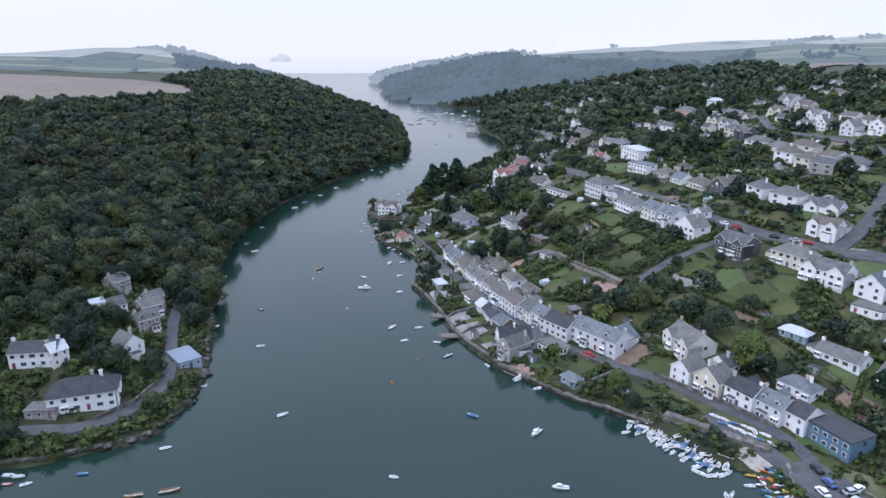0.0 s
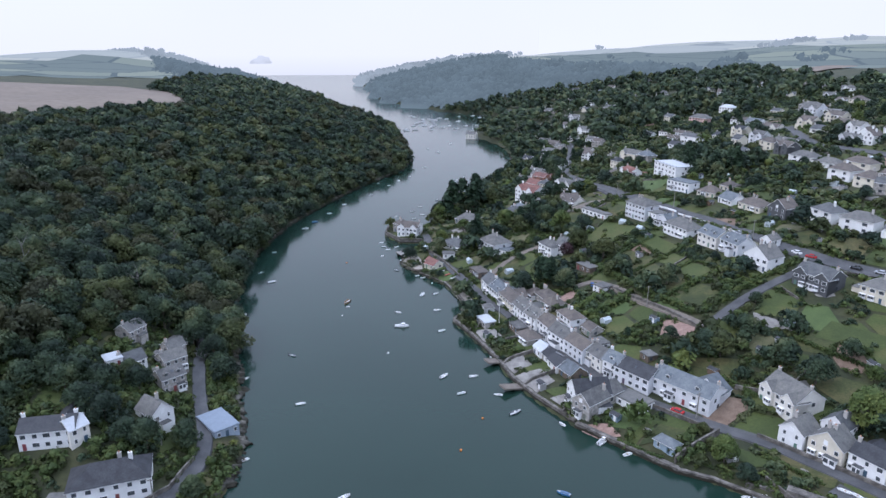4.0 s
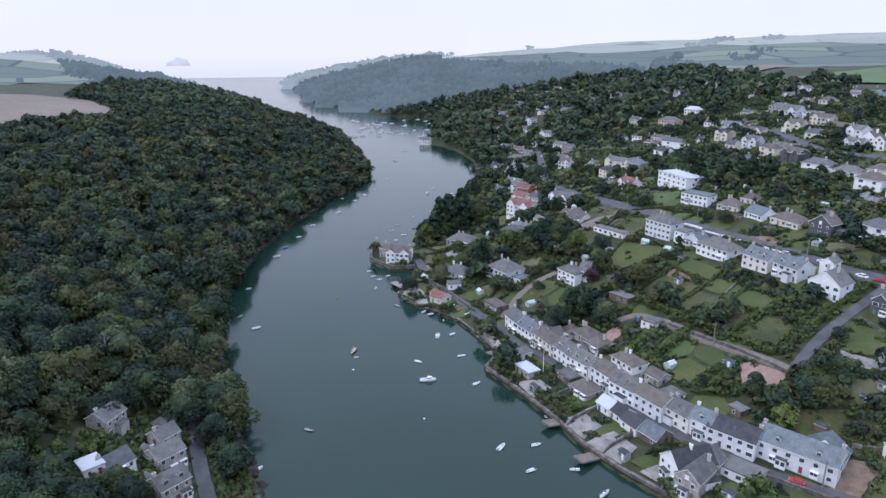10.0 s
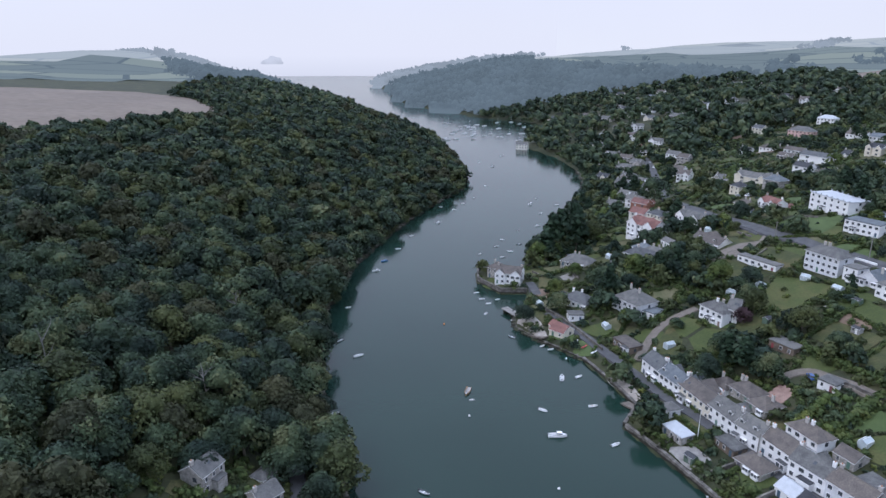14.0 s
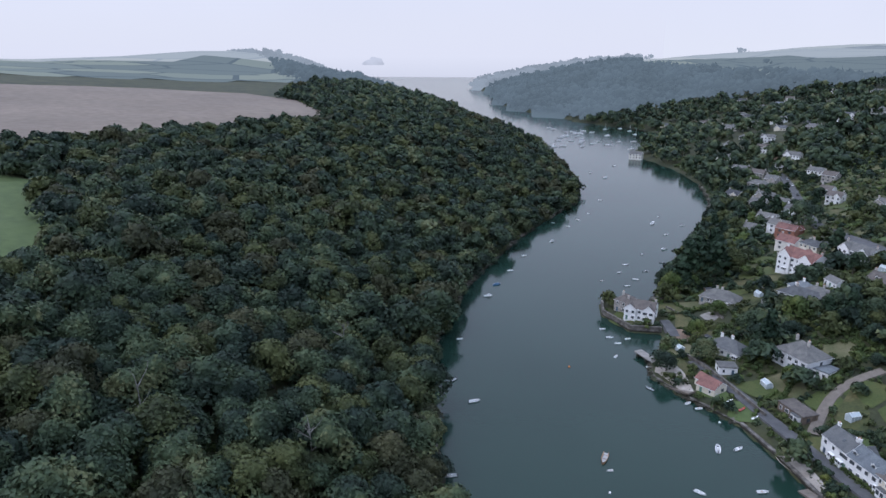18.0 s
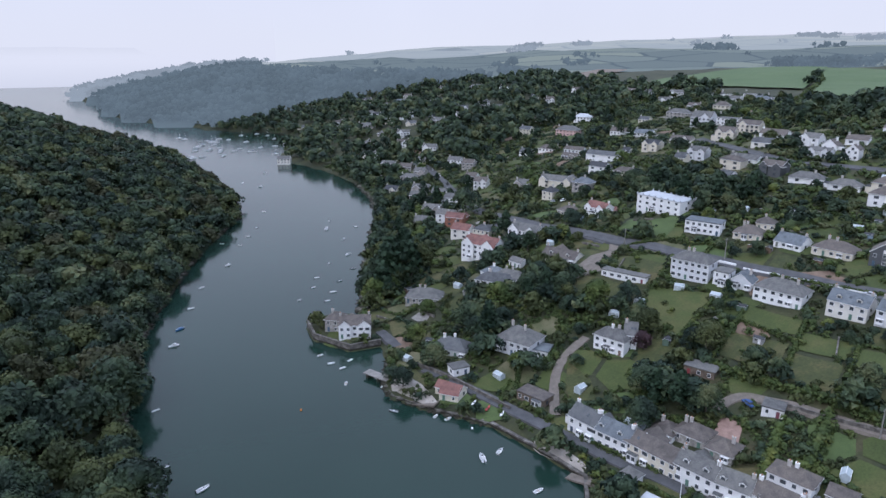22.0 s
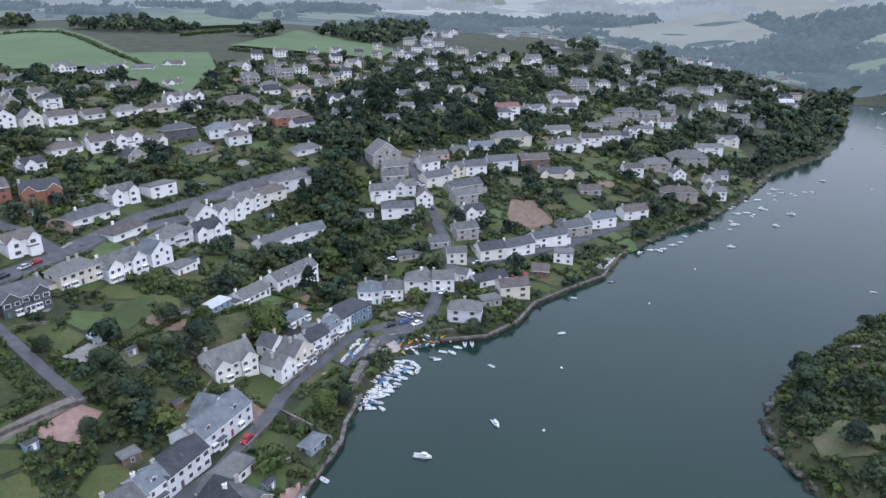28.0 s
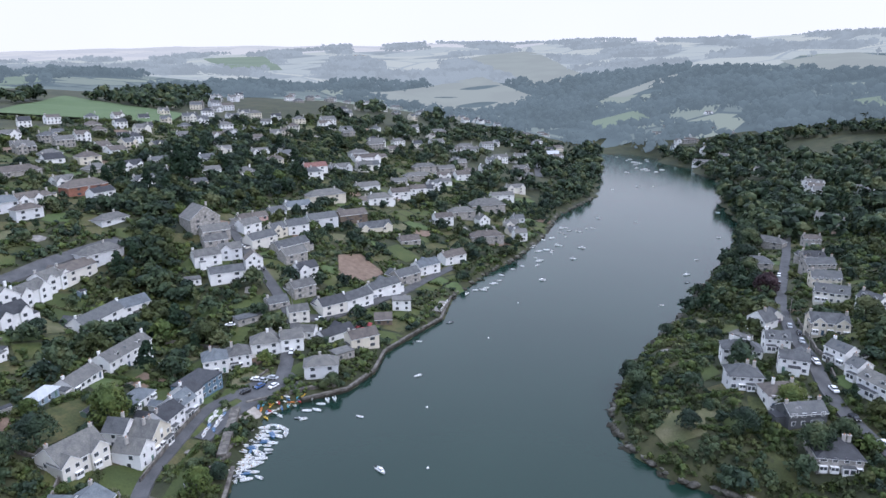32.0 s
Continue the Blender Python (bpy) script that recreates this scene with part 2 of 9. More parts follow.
def land_height(px, py):
    """Height of the ground: each bank climbs by its own profile with distance from the water."""
    px, py = np.asarray(px, float), np.asarray(py, float)
    dt, df = seg_distance(px, py, TOWN_SHORE), seg_distance(px, py, TOWN_FAR)
    dw, do = seg_distance(px, py, WOOD_SHORE), seg_distance(px, py, OPP_SHORE)
    town = np.minimum(dt, df)
    d = np.minimum(np.minimum(town, dw), do)
    h_t = np.interp(town, [0, 2, 8, 20, 40, 90, 142, 240, 330, 600, 1500, 2500, 4500], [0.4, 2.0, 2.8, 4, 9, 20, 31, 52, 63, 78, 106, 124, 185])
    h_w = np.interp(dw, [0, 2, 12, 28, 60, 100, 140, 200, 400, 900, 3000], [0.3, 1.6, 4, 11, 22, 35, 42, 45, 47, 50, 56])
    h_o = np.interp(do, [0, 2, 10, 30, 80, 150, 300, 600, 1500, 4000], [0.3, 2, 6.5, 10, 19, 31, 54, 95, 165, 310])
    ws, wo, wt_ = np.exp(-dw / np.maximum(d, 6) * 2), np.exp(-do / np.maximum(d, 6) * 2), np.exp(-town / np.maximum(d, 6) * 2)
    h = (h_t * wt_ + h_w * ws + h_o * wo) / (wt_ + ws + wo)
    h = h - bump_at(px, py, 150, 128, 34, 34, 9) - bump_at(px, py, 118, 118, 25, 22, 4)
    h = h + bump_at(px, py, 300, 330, 130, 200, 6) - bump_at(px, py, 60, 1010, 40, 60, 3)
    h = h + bump_at(px, py, -760, 1720, 260, 300, 36) + bump_at(px, py, -330, 1180, 120, 160, 10) + bump_at(px, py, 150, 1330, 230, 220, 3) + bump_at(px, py, -20, 2000, 260, 300, 20)
    far = np.clip((d - 120) / 500, 0, 1)
    h = h + np.clip((-500 - py) / 1500, 0, 1) * np.clip((px + 1200) / 800, 0, 1) * 78
    h = h + far * np.where(dw < np.minimum(town, do), 2, 9) * soft_noise(px, py, 210, 1.0) + np.clip((d - 15) / 60, 0, 1) * 0.9 * soft_noise(px, py, 17, 4.0)
    h = h + np.clip((py - 800) / 1300, 0, 1) * np.clip((px - 150) / 700, 0, 1) * 20
    wet = inside(px, py, WATER_EDGE)
    return np.where(wet, -np.interp(d, [0, 3, 25], [0.25, 1.2, 6.0]), h)


def height(x, y):
    return float(land_height(np.array([x]), np.array([y]))[0])


def mesh_from(name, verts, faces, smooth=False):
    me = bpy.data.meshes.new(name)
    me.from_pydata(verts, [], faces)
    if smooth:
        me.polygons.foreach_set("use_smooth", np.ones(len(me.polygons), bool))
    me.update()
    return me


def grid_mesh(name, xs, ys, zs):
    nx, ny = len(xs), len(ys)
    gx, gy = np.meshgrid(xs, ys)
    co = np.stack([gx.ravel(), gy.ravel(), zs.ravel()], 1)
    i = (np.arange(ny - 1)[:, None] * nx + np.arange(nx - 1)[None]).ravel()
    f = np.stack([i, i + 1, i + nx + 1, i + nx], 1)
    me = bpy.data.meshes.new(name)
    me.vertices.add(len(co))
    me.vertices.foreach_set("co", co.ravel())
    me.loops.add(f.size)
    me.loops.foreach_set("vertex_index", f.ravel())
    me.polygons.add(len(f))
    me.polygons.foreach_set("loop_start", np.arange(0, f.size, 4))
    me.polygons.foreach_set("loop_total", np.full(len(f), 4))
    me.polygons.foreach_set("use_smooth", np.ones(len(f), bool))
    me.update()
    return me


def steps(lo, core_lo, core_hi, hi, fine, grow=1.16):
    core = list(np.arange(core_lo, core_hi + 0.1, fine))
    for sign, end in ((-1, lo), (1, hi)):
        s, v = fine, core[0] if sign < 0 else core[-1]
        while (v > end) if sign < 0 else (v < end):
            s = min(s * grow, 140)
            v += sign * s
            core.insert(0, v) if sign < 0 else core.append(v)
    return np.array(core)


GX, GY = steps(-4600, -210, 250, 4600, 2.5), steps(-4600, -120, 560, 4900, 2.5)
gx, gy = np.meshgrid(GX, GY)
GZ = land_height(gx.ravel(), gy.ravel()).reshape(gx.shape)
ground = tagged(new("ground", grid_mesh("ground", GX, GY, GZ)), "green hilly valley sides with turf and earth above the estuary", "ground", kind="structure")
ground.data.materials.append(M_GROUND)


def ground_z(x, y):
    """Height on the ground mesh itself."""
    i = int(np.clip(np.searchsorted(GX, x) - 1, 0, len(GX) - 2))
    j = int(np.clip(np.searchsorted(GY, y) - 1, 0, len(GY) - 2))
    u, v = (x - GX[i]) / (GX[i + 1] - GX[i]), (y - GY[j]) / (GY[j + 1] - GY[j])
    return float((GZ[j, i] * (1 - u) + GZ[j, i + 1] * u) * (1 - v) + (GZ[j + 1, i] * (1 - u) + GZ[j + 1, i + 1] * u) * v)


# water
def water_material():
    m = bpy.data.materials.new("estuary_water")
    m.use_nodes = True
    nt = m.node_tree
    n, ln = nt.nodes, nt.links
    bsdf = n["Principled BSDF"]
    bsdf.inputs["Roughness"].default_value = 0.12
    bsdf.inputs["IOR"].default_value = 1.33
    geo = n.new("ShaderNodeNewGeometry")
    big = n.new("ShaderNodeTexNoise")
    big.inputs["Scale"].default_value, big.inputs["Detail"].default_value = 0.012, 4
    ln.new(geo.outputs["Position"], big.inputs["Vector"])
    ramp = n.new("ShaderNodeValToRGB")
    ramp.color_ramp.elements[0].position, ramp.color_ramp.elements[0].color = 0.3, (0.009, 0.0255, 0.019, 1)
    ramp.color_ramp.elements[1].position, ramp.color_ramp.elements[1].color = 0.7, (0.013, 0.033, 0.0245, 1)
    ln.new(big.outputs["Fac"], ramp.inputs[0])
    ln.new(ramp.outputs[0], bsdf.inputs["Base Color"])
    rip = n.new("ShaderNodeTexNoise")
    rip.inputs["Scale"].default_value, rip.inputs["Detail"].default_value = 0.9, 5
    ln.new(geo.outputs["Position"], rip.inputs["Vector"])
    b = n.new("ShaderNodeBump")
    b.inputs["Strength"].default_value, b.inputs["Distance"].default_value = 0.35, 0.06
    ln.new(rip.outputs["Fac"], b.inputs["Height"])
    ln.new(b.outputs[0], bsdf.inputs["Normal"])
    return m


M_WATER = water_material()
water = tagged(new("water", grid_mesh("water", np.linspace(-4900, 4900, 50), np.linspace(-900, 4950, 40), np.zeros((40, 50)))), "calm dark teal tidal estuary water with faint ripples", "water", kind="structure")
water.data.materials.append(M_WATER)

# ---------------------------------------------------------------- trees


def icosphere(sub=1):
    bm = bmesh.new()
    bmesh.ops.create_icosphere(bm, subdivisions=sub, radius=1.0)
    v = np.array([p.co[:] for p in bm.verts])
    f = np.array([[q.index for q in p.verts] for p in bm.faces])
    bm.free()
    return v, f


ICO_LOW_V, ICO_LOW_F = icosphere(1)


def crown(rng, radius, tall, base, lumps=12, sprays=700, leaf=0.5, cone=0.0, small=1.0):
    """Vertices and triangles of a leafy crown: a domed cluster of boughs, each a ragged shell of single leaf sprays round a dark core."""
    a, q = rng.uniform(0, 2 * math.pi, lumps), np.sqrt(np.linspace(0.0, 1.0, lumps))
    a = a * 0.25 + np.arange(lumps) * 2.4
    up = np.sqrt(np.clip(1 - q * q * 0.86, 0, 1)) * rng.uniform(0.84, 1.06, lumps)
    low = rng.uniform(0, 1, lumps) < 0.3
    up = np.where(low & (q > 0.5), up * 0.45, up)
    wide = radius * 0.72 * q * (1 - cone * up)
    mid = np.stack([np.cos(a) * wide, np.sin(a) * wide, base + tall * (0.12 + 0.7 * up)], 1)
    size = radius * small * rng.uniform(0.34, 0.52, lumps) * (1 - 0.5 * cone * up)
    vs, fs, n = [], [], 0
    for c, r in zip(mid[:max(1, (lumps + 1) // 3)], size):
        vs.append(ICO_LOW_V * rng.uniform(0.7, 0.95, (len(ICO_LOW_V), 1)) * r * [1.15, 1.15, 0.95] + c)
        fs.append(ICO_LOW_F + n)
        n += len(ICO_LOW_V)
    k = rng.integers(lumps, size=sprays * 2)
    d = rng.normal(size=(len(k), 3))
    d[:, 2] = np.abs(d[:, 2]) * 1.15 - 0.45
    d /= np.linalg.norm(d, axis=1)[:, None]
    p = mid[k] + d * (size[k] * rng.uniform(0.8, 1.14, len(k)))[:, None] * [1.05, 1.05, 0.88]
    deep = (np.linalg.norm(p[:, None] - mid[None], axis=2) / size[None]).min(1) > 0.72
    p, d = p[deep][:sprays], d[deep][:sprays]
    nrm = d + rng.normal(size=d.shape) * 0.5 + [0, 0, 0.25]
    nrm /= np.linalg.norm(nrm, axis=1)[:, None]
    u = np.cross(nrm, rng.normal(size=d.shape))
    u /= np.linalg.norm(u, axis=1)[:, None]
    w = np.cross(nrm, u)
    s = (leaf * rng.uniform(0.6, 1.35, len(p)))[:, None]
    tri = np.stack([p - u * s - w * s * 0.5, p + u * s - w * s * rng.uniform(0.2, 0.7, (len(p), 1)), p + w * s * 1.1 - nrm * s * 0.35], 1).reshape(-1, 3)
    vs.append(tri)
    fs.append(np.arange(len(tri)).reshape(-1, 3) + n)
    return np.concatenate(vs), np.concatenate(fs)


def tri_mesh(name, v, f, material):
    me = bpy.data.meshes.new(name)
    me.vertices.add(len(v))
    me.vertices.foreach_set("co", np.ascontiguousarray(v, float).ravel())
    me.loops.add(f.size)
    me.loops.foreach_set("vertex_index", np.ascontiguousarray(f).ravel())
    me.polygons.add(len(f))
    me.polygons.foreach_set("loop_start", np.arange(0, f.size, 3))
    me.polygons.foreach_set("loop_total", np.full(len(f), 3))
    me.update()
    me.materials.append(material)
    return me


def scatter(templates, places, rng):
    """One set of triangles from many turned and sized copies: places are x, y, z, size."""
    vs, fs, n = [], [], 0
    for x, y, z, s in places:
        v, f = templates[rng.integers(len(templates))]
        a = rng.uniform(0, 2 * math.pi)
        c, q = math.cos(a), math.sin(a)
        t = np.stack([v[:, 0] * c - v[:, 1] * q, v[:, 0] * q + v[:, 1] * c, v[:, 2] * rng.uniform(0.85, 1.15)], 1) * s + (x, y, z)
        vs.append(t)
        fs.append(f + n)
        n += len(t)
    return np.concatenate(vs), np.concatenate(fs)


RNG = np.random.default_rng(7)
CROWNS = [crown(RNG, 5.4, 8.4, 1.6, 12, 420, 0.72) for _ in range(7)]
CROWNS_LEAFY = [crown(RNG, 5.4, 8.6, 1.6, 15, 950, 0.5) for _ in range(8)]
CROWNS_FINE = [crown(RNG, 5.2, 9.2, 1.0, 17, 1700, 0.38) for _ in range(6)]
CROWNS_MID = [crown(RNG, 5.0, 7.6, 0.8, 8, 190, 0.85) for _ in range(7)]
CROWNS_FAR = [crown(RNG, 6.5, 9.5, 1.0, 6, 80, 1.5) for _ in range(6)]
CROWNS_TINY = [crown(RNG, 7.5, 9.0, 0.0, 3, 10, 2.6, small=1.7) for _ in range(6)]
BUSHES_FAR = [crown(RNG, 1.8, 2.2, -0.6, 2, 16, 0.62, small=1.5) for _ in range(8)]
BUSHES = [crown(RNG, 1.7, 2.1, -0.5, 4, 70, 0.34, small=1.1) for _ in range(8)]
CONIFERS = [crown(RNG, 4.0, 13.5, 1.5, 20, 420, 0.62, cone=0.62) for _ in range(4)]


def trunk_mesh(height_, r):
    bm = bmesh.new()
    rings = []
    for k, (z, q) in enumerate(((-1.0, 1.5), (0.6, 1.05), (height_ * 0.5, 0.8), (height_, 0.35))):
        rings.append([bm.verts.new((math.cos(a) * r * q + 0.12 * k, math.sin(a) * r * q, z)) for a in np.linspace(0, 2 * math.pi, 8)[:-1]])
    for a, b in zip(rings[:-1], rings[1:]):
        for i in range(7):
            bm.faces.new((a[i], a[(i + 1) % 7], b[(i + 1) % 7], b[i]))
    for ang in (0.4, 2.3, 4.2):
        base = Vector((0.2, 0, height_ * 0.6))
        tip = base + Vector((math.cos(ang) * 2.2, math.sin(ang) * 2.2, height_ * 0.45))
        side = Vector((-math.sin(ang), math.cos(ang), 0)) * r * 0.45
        a = [bm.verts.new(base + side), bm.verts.new(base - side), bm.verts.new(base + Vector((0, 0, -r)))]
        b = [bm.verts.new(tip + side * 0.3), bm.verts.new(tip - side * 0.3), bm.verts.new(tip + Vector((0, 0, -r * 0.3)))]
        for i in range(3):
            bm.faces.new((a[i], a[(i + 1) % 3], b[(i + 1) % 3], b[i]))
    me = bpy.data.meshes.new("trunk")
    bm.to_mesh(me)
    bm.free()
    me.materials.append(M_BARK)
    return me


TRUNK = trunk_mesh(7.0, 0.32)


def tree_kind(v, f, material):
    return tri_mesh("crown", v, f, material)


CROWN_MESH = {"broadleaf": [tree_kind(v, f, M_LEAF) for v, f in CROWNS_FINE],
              "olive": [tree_kind(v, f, M_LEAF_OLIVE) for v, f in CROWNS_FINE[:3]],
              "brown": [tree_kind(v, f, M_LEAF_BROWN) for v, f in CROWNS_FINE[1:3]],
              "deep": [tree_kind(v, f, M_LEAF_DEEP) for v, f in CROWNS_FINE],
              "conifer": [tree_kind(v, f, M_LEAF_DARK) for v, f in CONIFERS],
              "light": [tree_kind(v, f, M_LEAF_LIGHT) for v, f in CROWNS_FINE[:2]],
              "copper": [tree_kind(v, f, M_LEAF_RED) for v, f in CROWNS_FINE[:2]]}
TREE_WORDS = {"olive": "olive-green deciduous tree with rounded crown", "brown": "brownish-green deciduous tree with thinning crown", "deep": "very dark green deciduous tree", "broadleaf": "broad green deciduous tree with rounded crown", "conifer": "tall dark evergreen conifer",
              "light": "yellow-green leafy garden tree", "copper": "dark purple copper beech tree"}


def tree(x, y, size=1.0, kind="broadleaf", where="among gardens", group=""):
    ob = tagged(new("tree"), f"{TREE_WORDS[kind]} {where}", "tree", group)
    ob.matrix_world = pose(x, y, ground_z(x, y) - 0.3, 0, 0, RNG.uniform(0, 360)) @ Matrix.Diagonal((size, size, size * RNG.uniform(0.9, 1.12), 1))
    for name, me in (("trunk", TRUNK), ("crown", CROWN_MESH[kind][RNG.integers(len(CROWN_MESH[kind]))])):
        p = new(name, me)
        p.parent = ob
    return ob


def jitter_grid(x0, y0, x1, y1, step, rng):
    xs, ys = np.meshgrid(np.arange(x0, x1, step), np.arange(y0, y1, step * 0.9))
    xs = xs + (np.arange(xs.shape[0]) % 2)[:, None] * step / 2
    return np.stack([xs.ravel() + rng.uniform(-0.33, 0.33, xs.size) * step, ys.ravel() + rng.uniform(-0.33, 0.33, xs.size) * step], 1)


BROWN_FIELD = [(-330, 425), (-302, 463), (-278, 508), (-247, 565), (-214, 622), (-276, 726), (-339, 756), (-430, 720), (-560, 640), (-640, 520), (-480, 400)]
GREEN_CLEARING = [(-222, 287), (-213, 296), (-226, 318), (-278, 378), (-340, 390), (-420, 330), (-330, 265)]
HAMLET = [(-70, 140), (-70, 200), (-86, 226), (-104, 232), (-118, 218), (-130, 190), (-132, 140), (-95, 132)]

pts = jitter_grid(-330, 125, 60, 1000, 8.3, RNG)
px, py = pts.T
dw = seg_distance(px, py, WOOD_SHORE)
keep = ~inside(px, py, WATER_EDGE) & (dw > 0.6) & (dw < 250) & ~inside(px, py, BROWN_FIELD) & ~inside(px, py, GREEN_CLEARING) & ~inside(px, py, HAMLET)
keep &= (seg_distance(px, py, TOWN_SHORE + TOWN_FAR[1:12]) > dw) & (px < -20)
wood = [(x, y, z - RNG.uniform(0.3, 1.6), RNG.uniform(0.72, 1.12) + 0.4 * RNG.uniform() ** 3) for x, y, z in zip(px[keep], py[keep], land_height(px[keep], py[keep]))]
near_wood = [p for p in wood if -190 < p[0] and 205 < p[1] < 330][:150]
taken = set(id(p) for p in near_wood)
MIXTURE = (("broadleaf", M_LEAF, 0.5), ("deep", M_LEAF_DEEP, 0.72), ("olive", M_LEAF_OLIVE, 0.9), ("brown", M_LEAF_BROWN, 1.01))


def mixture(q):
    return next(m for m in MIXTURE if q < m[2])


for x, y, z, s in near_wood:
    tree(x, y, s, mixture(RNG.uniform())[0], "on the river bank", "trees of the river wood")
far_wood = [p for p in wood if id(p) not in taken]
for k in range(4, 25):  # low boughs that hang over the tide line
    (ax, ay), (bx, by) = WOOD_SHORE[k], WOOD_SHORE[k + 1]
    for _ in range(int(math.dist((ax, ay), (bx, by)) / 2.6)):
        u, q = RNG.uniform(), RNG.uniform(0.2, 4.5)
        length = math.dist((ax, ay), (bx, by))
        x, y = ax + (bx - ax) * u - (by - ay) / length * q, ay + (by - ay) * u + (bx - ax) / length * q
        if not (inside(np.array([x]), np.array([y]), HAMLET)[0]) and not (y < 232 and x > -100):
            far_wood.append((x, y, RNG.uniform(-1.2, 0.2), RNG.uniform(0.45, 0.8)))
draw = [mixture(q)[0] for q in RNG.uniform(0, 1, len(far_wood))]
for kind, material, _ in MIXTURE:
    close, distant = ([p for p, k in zip(far_wood, draw) if k == kind and (p[1] > 480) == q] for q in (False, True))
    leafy = [p for p in close if p[0] > -235 and p[1] < 400]
    close = [p for p in close if not (p[0] > -235 and p[1] < 400)]
    v, f = np.zeros((0, 3)), np.zeros((0, 3), int)
    for crowns, places in ((CROWNS_LEAFY, leafy), (CROWNS, close), (CROWNS_MID, distant)):
        v2, f2 = scatter(crowns, places, RNG)
        v, f = np.concatenate([v, v2]), np.concatenate([f, f2 + len(v)])
    tagged(new("woodland", tri_mesh("woodland", v, f, material)), f"{TREE_WORDS[kind].split(' tree')[0]} trees covering the steep river bank", "woodland", kind="stuff")


def dead_tree(x, y, tall):
    bm = bmesh.new()

    def limb(p, q, r0, r1):
        d = (q - p).normalized()
        u = d.orthogonal().normalized()
        w_ = d.cross(u)
        lo = [bm.verts.new(p + (u * math.cos(k * 2.094) + w_ * math.sin(k * 2.094)) * r0) for k in range(3)]
        hi = [bm.verts.new(q + (u * math.cos(k * 2.094) + w_ * math.sin(k * 2.094)) * r1) for k in range(3)]
        for k in range(3):
            bm.faces.new((lo[k], lo[(k + 1) % 3], hi[(k + 1) % 3], hi[k]))
        bm.faces.new(hi)

    rr = random.Random(int(x * 7 + y))
    top = Vector((rr.uniform(-1, 1), rr.uniform(-1, 1), tall))
    limb(Vector((0, 0, 0)), top, 0.28, 0.08)
    for k in range(12):
        s = rr.uniform(0.45, 0.98)
        p = top * s
        a_ = rr.uniform(0, 6.28)
        q = p + Vector((math.cos(a_), math.sin(a_), rr.uniform(0.3, 1.0))) * rr.uniform(1.5, 3.4)
        limb(p, q, 0.14, 0.05)
        limb(q, q + Vector((math.cos(a_ + 0.6), math.sin(a_ + 0.6), 0.7)) * 1.3, 0.06, 0.02)
    me = bpy.data.meshes.new("dead_tree")
    bm.to_mesh(me)
    bm.free()
    me.materials.append(M_DEADWOOD)
    ob = tagged(new("dead_tree", me), "bare grey dead tree standing in the wood", "tree", "trees of the river wood")
    ob.location = (x, y, ground_z(x, y) - 0.5)


M_DEADWOOD = mat("grey_dead_wood", [(0.3, 0.09, 0.087, 0.08), (0.7, 0.17, 0.165, 0.155)], scale=1.2, fine=0.3)
for x, y, tall in ((-152, 236, 16), (-128, 300, 16), (-121, 246, 15)):
    dead_tree(x, y, tall)

# ---------------------------------------------------------------- more materials
M_WALL = {
    "white": plain("white_render", 0.79, 0.79, 0.775, 0.8, var=0.14, scale=0.35),
    "cream": plain("cream_render", 0.66, 0.61, 0.5, 0.8, var=0.16, scale=0.35),
    "pink": plain("pink_render", 0.6, 0.4, 0.36, 0.8, scale=0.35),
    "ivory": plain("ivory_render", 0.7, 0.675, 0.61, 0.8, var=0.14, scale=0.35),
    "ash": plain("pale_grey_render", 0.64, 0.65, 0.66, 0.8, var=0.14, scale=0.35),
    "stone": mat("grey_stone_wall", [(0.3, 0.2, 0.19, 0.175), (0.5, 0.31, 0.295, 0.27), (0.7, 0.42, 0.4, 0.37)], scale=0.9, fine=0.5, bump=0.3, bump_scale=2.2),
    "brick": mat("red_brick_wall", [(0.3, 0.2, 0.085, 0.06), (0.7, 0.32, 0.15, 0.1)], scale=1.2, fine=0.4, bump_scale=6),
    "timber": mat("brown_boarding", [(0.3, 0.1, 0.075, 0.055), (0.7, 0.19, 0.15, 0.115)], scale=0.8, fine=0.4, bump_scale=5),
    "dark": plain("dark_cladding", 0.09, 0.095, 0.1, 0.6),
    "glass": plain("glazed_panels", 0.3, 0.38, 0.44, 0.15),
    "bluefront": plain("blue_shop_front", 0.12, 0.2, 0.27, 0.5),
    "bluegrey": plain("blue_grey_boarding", 0.3, 0.36, 0.43, 0.6),
}


def roof_mat(name, r, g, b, rough=0.72):
    r, g, b = r * 0.86, g * 0.85, b * 0.83
    return mat(name, [(0.28, r * 0.65, g * 0.65, b * 0.66), (0.5, r, g, b), (0.74, r * 1.3, g * 1.28, b * 1.22)], scale=0.5, rough=rough, fine=0.55, bump=0.25, bump_scale=2.6, obj=0.25)


M_ROOF = {
    "slate": roof_mat("blue_grey_slates", 0.092, 0.098, 0.104), "grey": roof_mat("lichened_grey_slates", 0.13, 0.13, 0.126), "dark": roof_mat("dark_slates", 0.045, 0.048, 0.055),
    "blue": roof_mat("pale_blue_slates", 0.125, 0.145, 0.162, 0.62), "brown": roof_mat("brown_tiles", 0.115, 0.1, 0.09), "red": roof_mat("red_clay_tiles", 0.2, 0.095, 0.08),
    "sheet": plain("pale_blue_roof_sheet", 0.2, 0.24, 0.29, 0.65),
    "white": plain("white_roof_sheet", 0.45, 0.47, 0.49, 0.6),
}
M_TRIM = plain("white_paintwork", 0.8, 0.8, 0.79, 0.5, var=0.06)
M_PANE = plain("window_glass", 0.085, 0.095, 0.105, 0.08, var=0.4)
